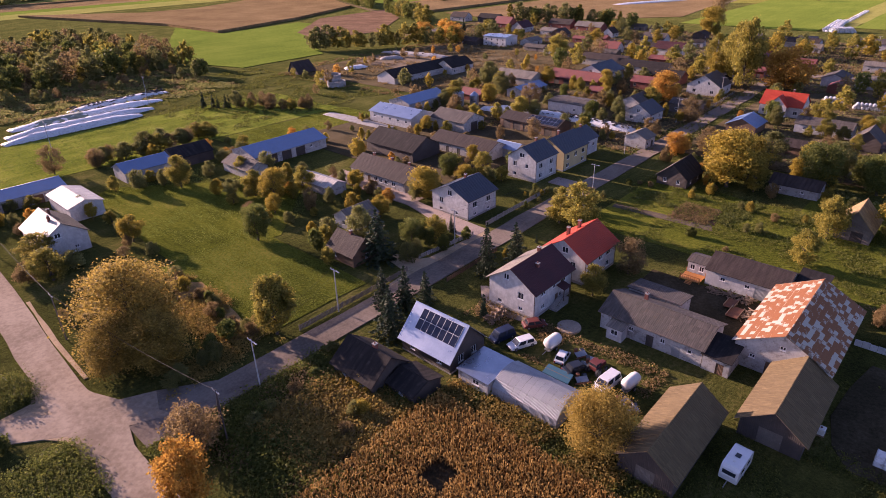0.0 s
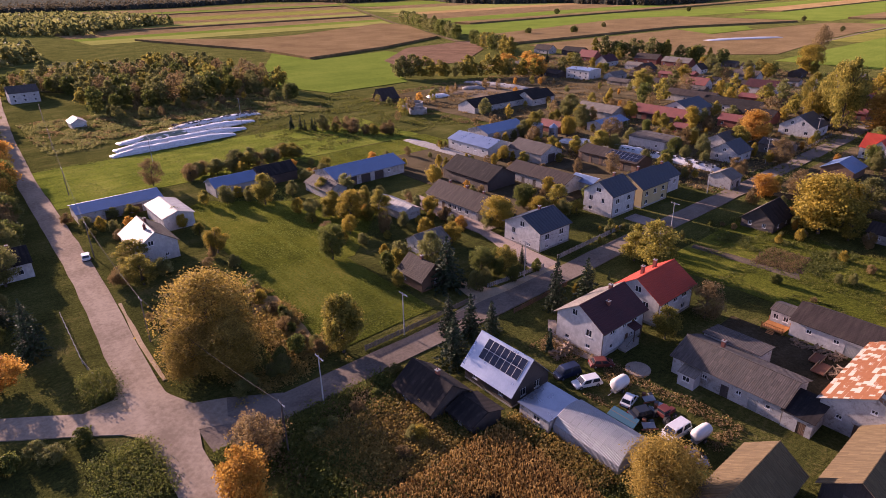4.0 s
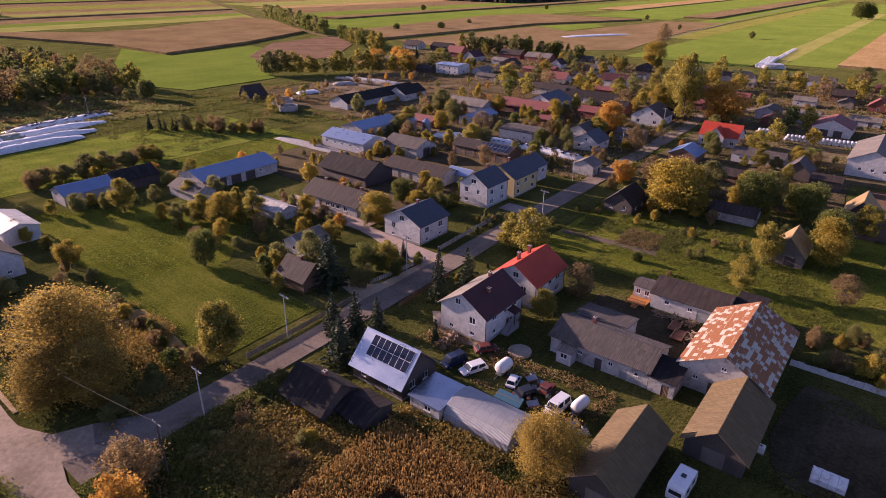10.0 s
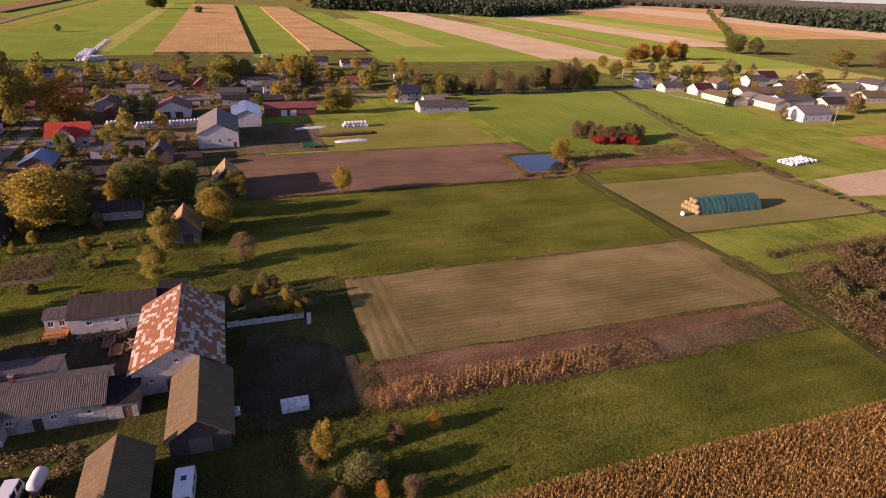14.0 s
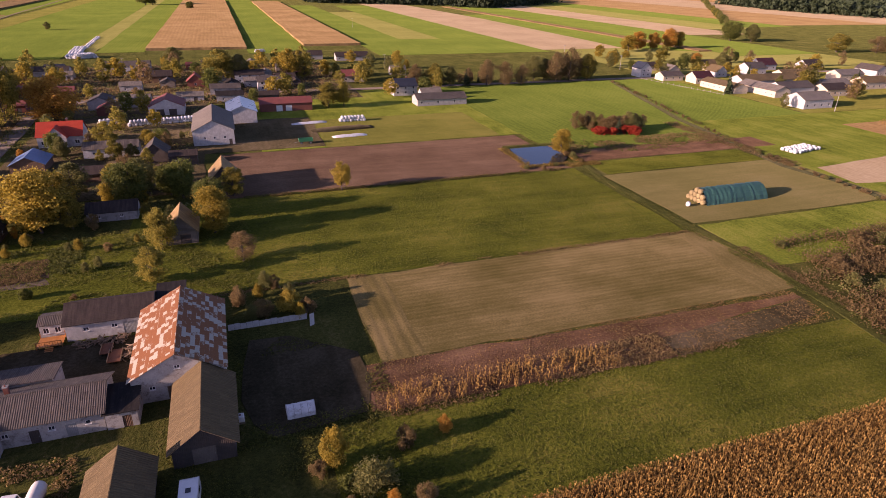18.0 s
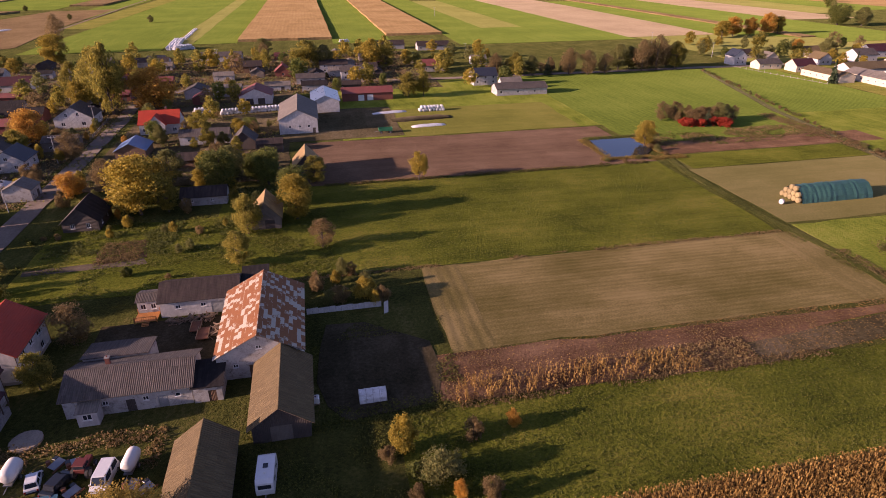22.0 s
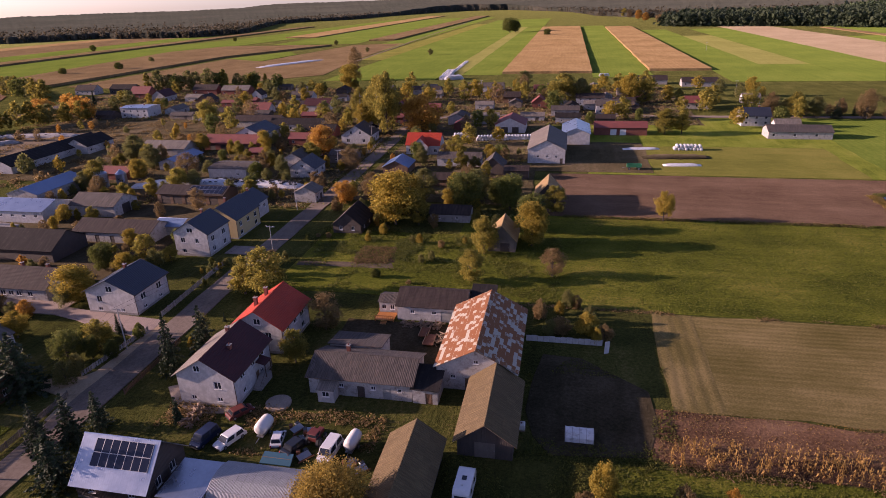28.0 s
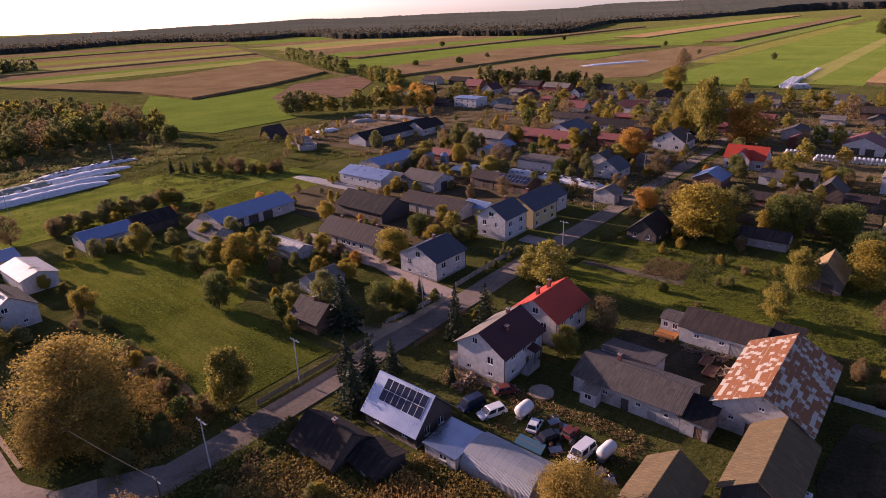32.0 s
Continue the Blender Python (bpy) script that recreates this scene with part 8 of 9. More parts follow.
def greenhouse(u0, u1, v0, v1, h):
    root = thing("greenhouse", pose(*uv((u0 + u1) / 2, (v0 + v1) / 2), 0, 0, 0, ACROSS), "arched greenhouse of ribbed translucent sheets", "greenhouse")
    L, W = v1 - v0, u1 - u0
    prof = [(-W / 2, 0), (-W / 2 + 0.15, h * 0.45), (-W * 0.36, h * 0.78), (-W * 0.16, h * 0.97), (0, h), (W * 0.16, h * 0.97), (W * 0.36, h * 0.78), (W / 2 - 0.15, h * 0.45), (W / 2, 0)]
    n = 10
    step = L / n
    for (ya, za), (yb, zb) in zip(prof, prof[1:]):
        nrm = Vector((0, -(zb - za), yb - ya)).normalized()
        ribs = 6
        bm = bmesh.new()
        edge = []
        for q in range(ribs * 2 + 1):
            x = (step - 0.02) * q / (ribs * 2)
            lift = nrm * (0.05 if q % 2 else 0.0)
            edge.append((bm.verts.new(Vector((x, ya, za)) + lift), bm.verts.new(Vector((x, yb, zb)) + lift)))
        for (a0, b0), (a1, b1) in zip(edge, edge[1:]):
            bm.faces.new((a0, a1, b1, b0))
        first = part("sheet", bm, M["poly"], root)
        first.matrix_local = Matrix.Translation((-L / 2, 0, 0))
        for i in range(1, n):
            part("sheet", first.data, None, root).matrix_local = Matrix.Translation((-L / 2 + i * step, 0, 0))
    for x in (-L / 2, L / 2):
        part("end_wall", prism([(x, a, b) for a, b in prof], (0.05 if x < 0 else -0.05, 0, 0)), M["poly"], root)
    part("door", box(L / 2 - 0.02, L / 2 + 0.06, -0.6, 0.6, 0.05, 2.0), M["trim_white"], root)
    for i in range(0, n + 1):
        bm = bmesh.new()
        x = -L / 2 + i * step
        for (ya, za), (yb, zb) in zip(prof, prof[1:]):
            bm_tube(bm, (x, ya * 0.985, za * 0.985), (x, yb * 0.985, zb * 0.985), 0.03, 0.03, 4, caps=False)
        part("hoop", bm, M["steel"], root)


greenhouse(54.0, 61.2, 30.6, 41.3, 3.1)
lean_to("shed", "low outhouse with a corrugated pale blue sheet roof", "shed", *uv(56.4, 44.2), ACROSS, 5.4, 6.0, 2.2, 2.5, M["render_old"], M["roof_zinc"], win=[("f", 0.5, 0.9, 1.2, 0.8)], over=0.25)


def cold_frame(u, v, turn):
    root = thing("cold_frame", pose(*uv(u, v), 0, 0, 0, turn), "small tunnel of white plastic film over hoops", "garden tunnel")
    prof = [(-1.3, 0), (-1.15, 0.75), (-0.7, 1.25), (0, 1.45), (0.7, 1.25), (1.15, 0.75), (1.3, 0)]
    bm = bmesh.new()
    rings = [[bm.verts.new((x, a + 0.03 * math.sin(x * 5), b * (1 - 0.03 * (i % 2)))) for a, b in prof] for i, x in enumerate(np.linspace(-1.95, 1.95, 9))]
    for ra, rb in zip(rings, rings[1:]):
        for i in range(len(prof) - 1):
            bm.faces.new((ra[i], ra[i + 1], rb[i + 1], rb[i]))
    bm.faces.new(rings[0])
    bm.faces.new(rings[-1][::-1])
    part("film", bm, M["wrap"], root)
    for x in np.linspace(-1.9, 1.9, 5):
        bm = bmesh.new()
        for (ya, za), (yb, zb) in zip(prof, prof[1:]):
            bm_tube(bm, (x, ya * 1.02, za * 1.02), (x, yb * 1.02, zb * 1.02), 0.03, 0.03, 4, caps=False)
        part("hoop", bm, M["steel"], root)


cold_frame(74.8, -3.4, ACROSS)
t = thing("water_tank", pose(*uv(75.3, 4.6), 0, 0, 0, 48), "white plastic tank in a steel cage", "water tank")
part("tank", box(-0.5, 0.5, -0.5, 0.5, 0.16, 1.12, 0.08), M["tank"], t)
part("pallet", box(-0.55, 0.55, -0.55, 0.55, 0, 0.14), M["timber"], t)
part("lid", tube((0, 0, 1.12), (0, 0, 1.2), 0.13, 0.13, 10), M["car_red"], t)
for i in range(4):
    part("cage_bar", box(-0.53, 0.53, -0.53 if i < 2 else 0.5, -0.5 if i < 2 else 0.53, 0.4 + 0.4 * (i % 2), 0.44 + 0.4 * (i % 2)), M["steel"], t)


def terrace():
    root = thing("terrace", pose(*uv(104.2, 32.8), 0, 0, 0, ACROSS), "orange stained wooden terrace and steps", "terrace")
    for i in range(14):
        part("plank", box(-1.9 + i * 0.27, -1.66 + i * 0.27, -1.6, 1.6, 0.42, 0.47), M["orange_wood"], root)
    for x in (-1.8, 1.8):
        for y in (-1.5, 1.5):
            part("post", box(x - 0.06, x + 0.06, y - 0.06, y + 0.06, 0, 1.35), M["orange_wood"], root)
    part("railing", box(-1.86, 1.86, -1.56, -1.5, 1.28, 1.36), M["orange_wood"], root)
    for i in range(10):
        part("baluster", box(-1.7 + i * 0.37, -1.65 + i * 0.37, -1.55, -1.51, 0.47, 1.28), M["orange_wood"], root)
    for i in range(3):
        part("step", box(-0.6, 0.6, -1.95 - 0.3 * i, -1.65 - 0.3 * i, 0.3 - 0.13 * i, 0.36 - 0.13 * i), M["orange_wood"], root)


terrace()


# entrance steps, canopy and porch of the nearest white house
def entrance(u, v):
    root = thing("entrance_stair", pose(*uv(u, v), 0, 0, 0, ALONG), "brown entrance stair with canopy on the white house", "stair")
    for i in range(7):
        part("step", box(-2.4 + i * 0.3, -2.1 + i * 0.3, -1.5, -0.1, 0, 0.18 * (i + 1)), M["concrete"], root)
    part("landing", box(-0.3, 1.5, -1.5, -0.1, 0, 1.3), M["concrete"], root)
    c = part("canopy", prism([(-0.5, -1.7, 3.5), (1.7, -1.7, 3.5), (1.7, -0.06, 3.95), (-0.5, -0.06, 3.95)], (0, 0, 0.1)), M["roof_maroon"], root)
    for x in (-0.3, 1.5):
        part("post", box(x - 0.06, x + 0.06, -1.6, -1.48, 1.3, 3.5), M["trim_brown"], root)
    part("railing", prism([(-2.4, -1.5, 1.0), (-0.3, -1.5, 2.2), (-0.3, -1.46, 2.2), (-2.4, -1.46, 1.0)], (0, 0, 0.06)), M["trim_brown"], root)


entrance(80.6, 47.5)
lean_to("porch", "small white porch on the farm building", "porch", *uv(78.0, 34.6), ACROSS, 2.6, 2.0, 2.2, 2.7, M["render_white"], M["roof_pale"], win=[("f", 0, 1.0, 1.2, 0.9)], over=0.15)
# dormer and cross gable of the red-roofed house
building("house_wing", "white cross gable of the red-roofed house", "house", *uv(236.6, 56.2), ALONG, 4.2, 6.0, 3.9, 7.0, M["render_white"], M["roof_red"], win=[("l", -1.2, 1.0, 1.2, 1.3), ("l", 1.2, 1.0, 1.2, 1.3), ("l", 0, 4.2, 1.0, 1.1)], over=0.45)


# ---- fences, walls, poles ----
def fence(name, label, pts, tall, gap, mat, rails=2, slat=None, post=0.07):
    """Posts with rails, or slats, along plan points."""
    x0, y0 = uv(*pts[0])
    root = thing(name, pose(x0, y0, 0), label, "fence")
    o = Vector((x0, y0, 0))
    slat_me = None
    for p, q in zip(pts, pts[1:]):
        a, b = Vector((*uv(*p), 0)) - o, Vector((*uv(*q), 0)) - o
        d = b - a
        n = max(1, round(d.length / gap))
        ang = math.atan2(d.y, d.x)
        for i in range(n + 1):
            c = a + d * (i / n)
            part("post", box(-post, post, -post, post, -0.2, tall + 0.1), mat, root).matrix_local = Matrix.Translation(c) @ Matrix.Rotation(ang, 4, "Z")
        for r in range(rails):
            z = tall * (0.35 + 0.5 * r)
            part("rail", box(0, d.length, -0.025, 0.025, z, z + 0.09), mat, root).matrix_local = Matrix.Translation(a) @ Matrix.Rotation(ang, 4, "Z")
        if slat:
            k = int(d.length / slat)
            if slat_me is None:
                bm = box(-slat * 0.36, slat * 0.36, -0.05, -0.028, 0.08, tall)
                slat_me = bpy.data.meshes.new("slat")
                bm.to_mesh(slat_me)
                bm.free()
                slat_me.materials.append(mat)
            for i in range(k):
                part("slat", slat_me, None, root).matrix_local = Matrix.Translation(a + d * ((i + 0.5) / k)) @ Matrix.Rotation(ang, 4, "Z")
    return root


fence("fence", "dark wooden rail fence along the meadow", [(46, 75.6), (60, 75.8), (72, 76.2)], 1.1, 2.3, M["wood_grey"], 2, 0.28)
fence("fence", "concrete post fence with grey panels along the street", [(77.4, 78.2), (85, 77.4), (93, 76.8)], 1.0, 2.2, M["concrete"], 2, 0.5)
fence("fence", "low metal fence before the navy-roofed house", [(98.5, 77.5), (110, 78), (124, 78.5)], 1.2, 2.4, M["concrete"], 2, 0.3)
fence("fence", "wooden fence by the white house", [(74, 67.5), (90, 68)], 1.0, 2.2, M["wood_brown"], 2, 0.3)
fence("fence", "grey fence before the villa", [(236, 78), (262, 79.5)], 1.2, 3, M["concrete"], 2)
fence("fence", "pale stone fence along the western road", [(9.5, 92), (8.5, 104), (9, 124)], 1.0, 2.6, M["concrete"], 2)
fence("fence", "wire fence posts at the meadow road", [(318, -235), (290, -240), (262, -246)], 1.1, 4, M["concrete"], 1)


def slab_wall():
    root = thing("slab_wall", pose(*uv(99.8, 5.6), 0, 0, 0, ACROSS), "low white wall of upright sheets", "wall")
    for i in range(13):
        part("slab", box(i * 1.02, i * 1.02 + 0.99, -0.05, 0.05, -0.1, 1.1 + 0.08 * math.sin(i * 2.1)), M["render_white"], root)
    part("leaning_sheet", prism([(13.4, -2.6, 0), (14.2, -2.2, 0), (14.3, -1.6, 2.0), (13.5, -2.0, 2.0)], (0.03, -0.05, 0)), M["render_white"], root)


slab_wall()


def pole(name, label, x, y, h, mat=None, arm=True, lamp=False, brace=False):
    root = thing(name, pose(x, y, 0, 0, 0, 48), label, "utility pole", "utility poles")
    part("post", tube((0, 0, -0.3), (0, 0, h), 0.13, 0.08, 8), mat or M["render_grey"], root)
    if arm:
        a = part("crossarm", box(-0.06, 0.06, -0.9, 0.9, h - 0.35, h - 0.23), M["steel"], root)
        for s in (-0.8, 0, 0.8):
            part("insulator", tube((0, s, h - 0.23), (0, s, h - 0.05), 0.05, 0.04, 6), M["tank"], a)
    if lamp:
        l = part("lamp_arm", tube((0, 0, h - 0.6), (0, -0.9, h - 0.3), 0.035, 0.025, 6), M["steel"], root)
        part("lamp_head", box(-0.11, 0.11, -1.35, -0.85, h - 0.34, h - 0.24, 0.03), M["lamp_glass"], l)
    if brace:
        part("brace", tube((0.2, 1.9, -0.2), (0, 0.1, h * 0.85), 0.13, 0.1, 7), mat or M["concrete"], root)


def cable(name, label, pa, pb, sag, r=0.014):
    a, b = Vector(pa), Vector(pb)
    side = Vector((-(b - a).y, (b - a).x, 0)).normalized()
    n, vs, fs = 14, [], []
    for i in range(n + 1):
        t = i / n
        p = a.lerp(b, t) - Vector((0, 0, sag * 4 * t * (1 - t)))
        vs += [p + side * r, p + Vector((0, 0, r)), p - side * r, p - Vector((0, 0, r))]
    for i in range(n):
        for k in range(4):
            m = (k + 1) % 4
            fs.append((i * 4 + k, i * 4 + m, i * 4 + 4 + m, i * 4 + 4 + k))
    me = mesh_of(name, vs, fs, M["wire"], True)
    tagged(new(name, me), label, "cable", "overhead cables")


STREET = [(33.4, 67.9), (54.0, 75.2), (86, 76), (128.9, 68.0), (165, 77.8), (206, 79.6), (250, 80.6)]
for i, (u, v) in enumerate(STREET):
    pole("utility_pole", "grey concrete street pole with lamp and cables", *uv(u, v), 8.6, lamp=True)
for (ua, va), (ub, vb) in zip(STREET, STREET[1:]):
    for k in (-0.8, 0.8):
        xa, ya = uv(ua, va + k)
        xb, yb = uv(ub, vb + k)
        cable("overhead_cable", "thin sagging cable between street poles", (xa, ya, 8.5), (xb, yb, 8.5), 0.7)
WEST = [(24.4, 61.5), (19.2, 103.5), (20.6, 150), (26, 205), (33, 268), (40, 330)]
for i, (u, v) in enumerate(WEST):
    pole("utility_pole", "weathered pole beside the western road", *uv(u, v), 8.8, M["wood_grey"] if i else M["wood_dark"], brace=(i == 0))
for (ua, va), (ub, vb) in zip(WEST, WEST[1:]):
    for k in (0.0,):
        xa, ya = uv(ua + k, va)
        xb, yb = uv(ub + k, vb)
        cable("overhead_cable", "thick sagging cable along the western road", (xa, ya, 8.7), (xb, yb, 8.7), 0.9, 0.03)
for x, y, h in ((-123, 251, 12), (-128, 190, 10), (225, 330, 9), (330, 225, 9), (420, 100, 9), (455, 150, 9), (343, -20, 9), (560, 420, 9)):
    pole("utility_pole", "lone concrete pole in the fields", x, y, h)


# ---- silage, bales, heaps ----
def mound(name, label, u0, v0, u1, v1, w, h, mat, seed, tyres=0, cat="silage heap"):
    """A long rounded heap under film, lumpy and tapering at its ends."""
    a, b = Vector(uv(u0, v0)), Vector(uv(u1, v1))
    d = b - a
    L = d.length
    root = thing(name, pose(a.x, a.y, 0, 0, 0, math.degrees(math.atan2(d.y, d.x))), label, cat)
    n, k = max(8, int(L / 1.6)), 9
    vs, fs = [], []
    for i in range(n + 1):
        x = L * i / n
        taper = min(1, 0.35 + 3.2 * min(i, n - i) / n)
        for j in range(k):
            t = math.pi * j / (k - 1)
            r = 1 + 0.2 * noise.noise((x * 0.6, j * 0.9, seed)) + 0.08 * noise.noise((x * 1.9, j * 1.7, seed + 5))
            vs.append((x, math.cos(t) * w / 2 * r * (0.7 + 0.3 * taper), max(0, math.sin(t) ** 0.8 * h * taper * r)))
    for i in range(n):
        for j in range(k - 1):
            fs.append((i * k + j, (i + 1) * k + j, (i + 1) * k + j + 1, i * k + j + 1))
    fs.append(tuple(range(k)))
    fs.append(tuple(n * k + j for j in range(k))[::-1])
    part("cover", mesh_of("cover", vs, fs, mat, True), None, root)
    if tyres:
        me = None
        rng = random.Random(seed)
        for i in range(tyres):
            x = L * (0.03 + 0.94 * rng.random())
            t = math.pi * rng.uniform(0.25, 0.75)
            p = Vector((x, math.cos(t) * w / 2, math.sin(t) ** 0.8 * h + 0.1))
            if me is None:
                bb = bmesh.new()
                ring = 10
                pts = []
                for q in range(ring):
                    an = math.tau * q / ring
                    pts.append([bb.verts.new((math.cos(an) * (0.42 + 0.14 * math.cos(s * math.tau / 5)), math.sin(an) * (0.42 + 0.14 * math.cos(s * math.tau / 5)), 0.12 * math.sin(s * math.tau / 5))) for s in range(5)])
                for q in range(ring):
                    for s in range(5):
                        bb.faces.new((pts[q][s], pts[(q + 1) % ring][s], pts[(q + 1) % ring][(s + 1) % 5], pts[q][(s + 1) % 5]))
                me = bpy.data.meshes.new("tyre")
                bb.to_mesh(me)
                bb.free()
                me.materials.append(M["tyre"])
            part("tyre", me, None, root).matrix_local = Matrix.Translation(p) @ Matrix.Rotation(math.pi / 2 - t, 4, "X")
    return root


mound("silage_heap", "long silage bag of white film on the meadow", 47, 243, 95, 246.5, 5, 1.9, M["wrap"], 1)
mound("silage_heap", "long white silage bag beside another", 50, 251, 103, 254, 5, 1.9, M["wrap"], 2)
mound("silage_heap", "white silage heap partly under green net", 54, 262, 112, 266, 6, 1.8, M["wrap"], 3)
mound("silage_net", "green net pulled over the end of a heap", 60, 262.4, 84, 264, 6.2, 1.95, M["net_green"], 3, 0, "net")
mound("silage_heap", "silage heap weighed down with many old tyres", 78, 274, 121, 279, 6, 1.8, M["wrap"], 4, 120)
mound("silage_heap", "white silage clamp behind the barn", 183, 146, 189, 108, 7, 2.0, M["wrap"], 5, 20)
mound("silage_heap", "white silage clamp weighed with tyres", 189, 116, 188, 86, 6, 1.6, M["wrap"], 6, 90)
mound("silage_heap", "low silage heap with grey film", 250, -22, 252, -36, 3.4, 0.6, M["wrap"], 7)
mound("silage_heap", "low earth-rimmed heap with torn white film", 226, -34, 227, -47, 3.2, 0.7, M["wrap"], 8)
mound("earth_heap", "low brown manure heap", 237, -28, 239, -52, 6, 1.0, M["yard"], 9, 0, "heap")
mound("silage_heap", "white plastic sheeting over a far clamp", 576, 298, 650, 262, 13, 1.2, M["wrap"], 10)
building("barn", "collapsed dark timber barn with a sagging roof", "barn", *uv(187, 267), ALONG, 11, 8.5, 0.7, 5.6, M["wood_dark"], M["roof_brown"], over=0.3, shift=1.2)
mound("silage_heap", "pale heap of torn sheeting in the works yard", 205, 255, 216, 250, 6, 1.6, M["wrap"], 12, 0, "heap")
mound("silage_heap", "long pale clamp along the works yard", 255, 279, 262, 236, 7, 1.4, M["concrete"], 13, 10, "heap")
mound("rubble_heap", "rubble strip beside the white hall", 141.3, 153, 141.3, 189, 5.5, 0.7, M["concrete"], 14, 0, "heap")
mound("rubble_heap", "grey stone pile by the works yard", 236, 262, 246, 254, 6, 1.6, M["concrete"], 15, 0, "heap")


def bale_mesh(mat, r=0.62, w=1.2):
    bm = bmesh.new()
    prev = None
    k = 12
    for x, f in ((-w / 2, 0.82), (-w / 2 + 0.1, 0.98), (0, 1.03), (w / 2 - 0.1, 0.98), (w / 2, 0.82)):
        ring = [bm.verts.new((x, math.cos(i * math.tau / k) * r * f, math.sin(i * math.tau / k) * r * f)) for i in range(k)]
        if prev:
            for i in range(k):
                bm.faces.new((prev[i], prev[(i + 1) % k], ring[(i + 1) % k], ring[i]))
        else:
            bm.faces.new(ring[::-1])
        prev = ring
    bm.faces.new(prev)
    me = bpy.data.meshes.new("bale")
    bm.to_mesh(me)
    bm.free()
    me.materials.append(mat)
    me.polygons.foreach_set("use_smooth", [True] * len(me.polygons))
    return me


WHITE_BALE, STRAW_BALE = bale_mesh(M["wrap"]), bale_mesh(M["straw"], 0.7, 1.3)


def bales(u0, v0, u1, v1, n, lines, layers, seed, gap=1.32, loose=0.12):
    rng = random.Random(seed)
    for q in range(lines):
        for z in range(layers):
            for i in range(n - z):
                t = (i + 0.5 + 0.5 * z) / n
                du, dv = u1 - u0, v1 - v0
                ln = math.hypot(du, dv)
                u = u0 + du * t - dv / ln * q * gap + rng.uniform(-loose, loose)
                v = v0 + dv * t + du / ln * q * gap + rng.uniform(-loose, loose)
                b = new("wrapped_bale", WHITE_BALE)
                b.matrix_world = Matrix.Translation((*uv(u, v), 0.62 + z * 1.05)) @ Matrix.Rotation(AX + math.atan2(dv, du) + math.pi / 2 + rng.uniform(-0.1, 0.1), 4, "Z")
                tagged(b, "round hay bale wrapped in white film", "bale", "white wrapped bales")


bales(250, -41, 250, -52, 8, 2, 2, 1)
bales(161, -186, 164, -201, 8, 4, 1, 2, 1.7, 0.3)
bales(262, 38, 265.5, 12, 20, 2, 2, 3)
bales(266, 49, 268, 41, 6, 2, 2, 4)
def bale_heap(name, label, spots, seed):
    """Many far wrapped bales joined into one mesh: stuff."""
    rng = np.random.default_rng(seed)
    co = np.empty(len(WHITE_BALE.vertices) * 3)
    WHITE_BALE.vertices.foreach_get("co", co)
    co = co.reshape(-1, 3)
    polys = [tuple(p.vertices) for p in WHITE_BALE.polygons]
    vs, fs = [], []
    for u0, v0, u1, v1, n, lines, layers in spots:
        du, dv = u1 - u0, v1 - v0
        ln = math.hypot(du, dv)
        for q in range(lines):
            for z in range(layers):
                for i in range(n - z):
                    t = (i + 0.5 + 0.5 * z) / n
                    u = u0 + du * t - dv / ln * q * 1.9 + rng.uniform(-0.4, 0.4)
                    v = v0 + dv * t + du / ln * q * 1.9 + rng.uniform(-0.4, 0.4)
                    a = rng.uniform(0, math.tau)
                    ca, sa = math.cos(a), math.sin(a)
                    x, y = uv(u, v)
                    k = len(vs)
                    vs += [(x + p[0] * ca - p[1] * sa, y + p[0] * sa + p[1] * ca, 0.62 + z * 1.05 + p[2]) for p in co]
                    fs += [tuple(k + m for m in f) for f in polys]
    tagged(new(name, mesh_of(name, vs, fs, M["wrap"], True)), label, "bales", "", "stuff")


bale_heap("bale_heap", "long heap of white wrapped bales beside the far track", [(470, 90, 530, 94, 22, 4, 2), (530, 93, 612, 96, 24, 2, 1), (468, 91, 474, 78, 9, 4, 3)], 5)
bales(486, -22, 488, -30, 6, 1, 2, 7)


def bale_stack():
    root = thing("bale_stack", pose(*uv(130.5, -128), 0, 0, 0, ACROSS), "long stack of straw bales under a green tarpaulin", "bale stack")
    L = 22.5
    prof = [(-3.9, 0.05), (-3.5, 1.2), (-2.6, 2.4), (-1.3, 3.5), (0, 3.8), (1.3, 3.5), (2.6, 2.4), (3.5, 1.2), (3.9, 0.05)]
    n = 30
    vs, fs = [], []
    k = len(prof)
    for i in range(n + 1):
        x = -L / 2 + 1.3 + (L - 1.3) * i / n
        for j, (a, b) in enumerate(prof):
            w = 0.16 * noise.noise((i * 0.9, j * 0.25, 3.0)) + 0.14 * noise.noise((i * 0.22, j * 0.3, 8.0))
            vs.append((x, a * (1 + w * 0.25), max(0.04, b + w)))
    for i in range(n):
        for j in range(k - 1):
            fs.append((i * k + j, (i + 1) * k + j, (i + 1) * k + j + 1, i * k + j + 1))
    fs.append(tuple(n * k + j for j in range(k)))
    part("tarpaulin", mesh_of("tarpaulin", vs, fs, M["tarp_green"]), None, root, "creased green tarpaulin")
    for x in (-L / 2 + 1.0,):
        for row_z, cnt in ((0, 5), (1, 4), (2, 2)):
            for i in range(cnt):
                p = part("straw_bale", STRAW_BALE, None, root)
                p.matrix_local = Matrix.Translation((x + row_z * 0.25, (i - (cnt - 1) / 2) * 1.42, 0.7 + row_z * 1.2)) @ Matrix.Rotation(random.uniform(-0.1, 0.1), 4, "Z")


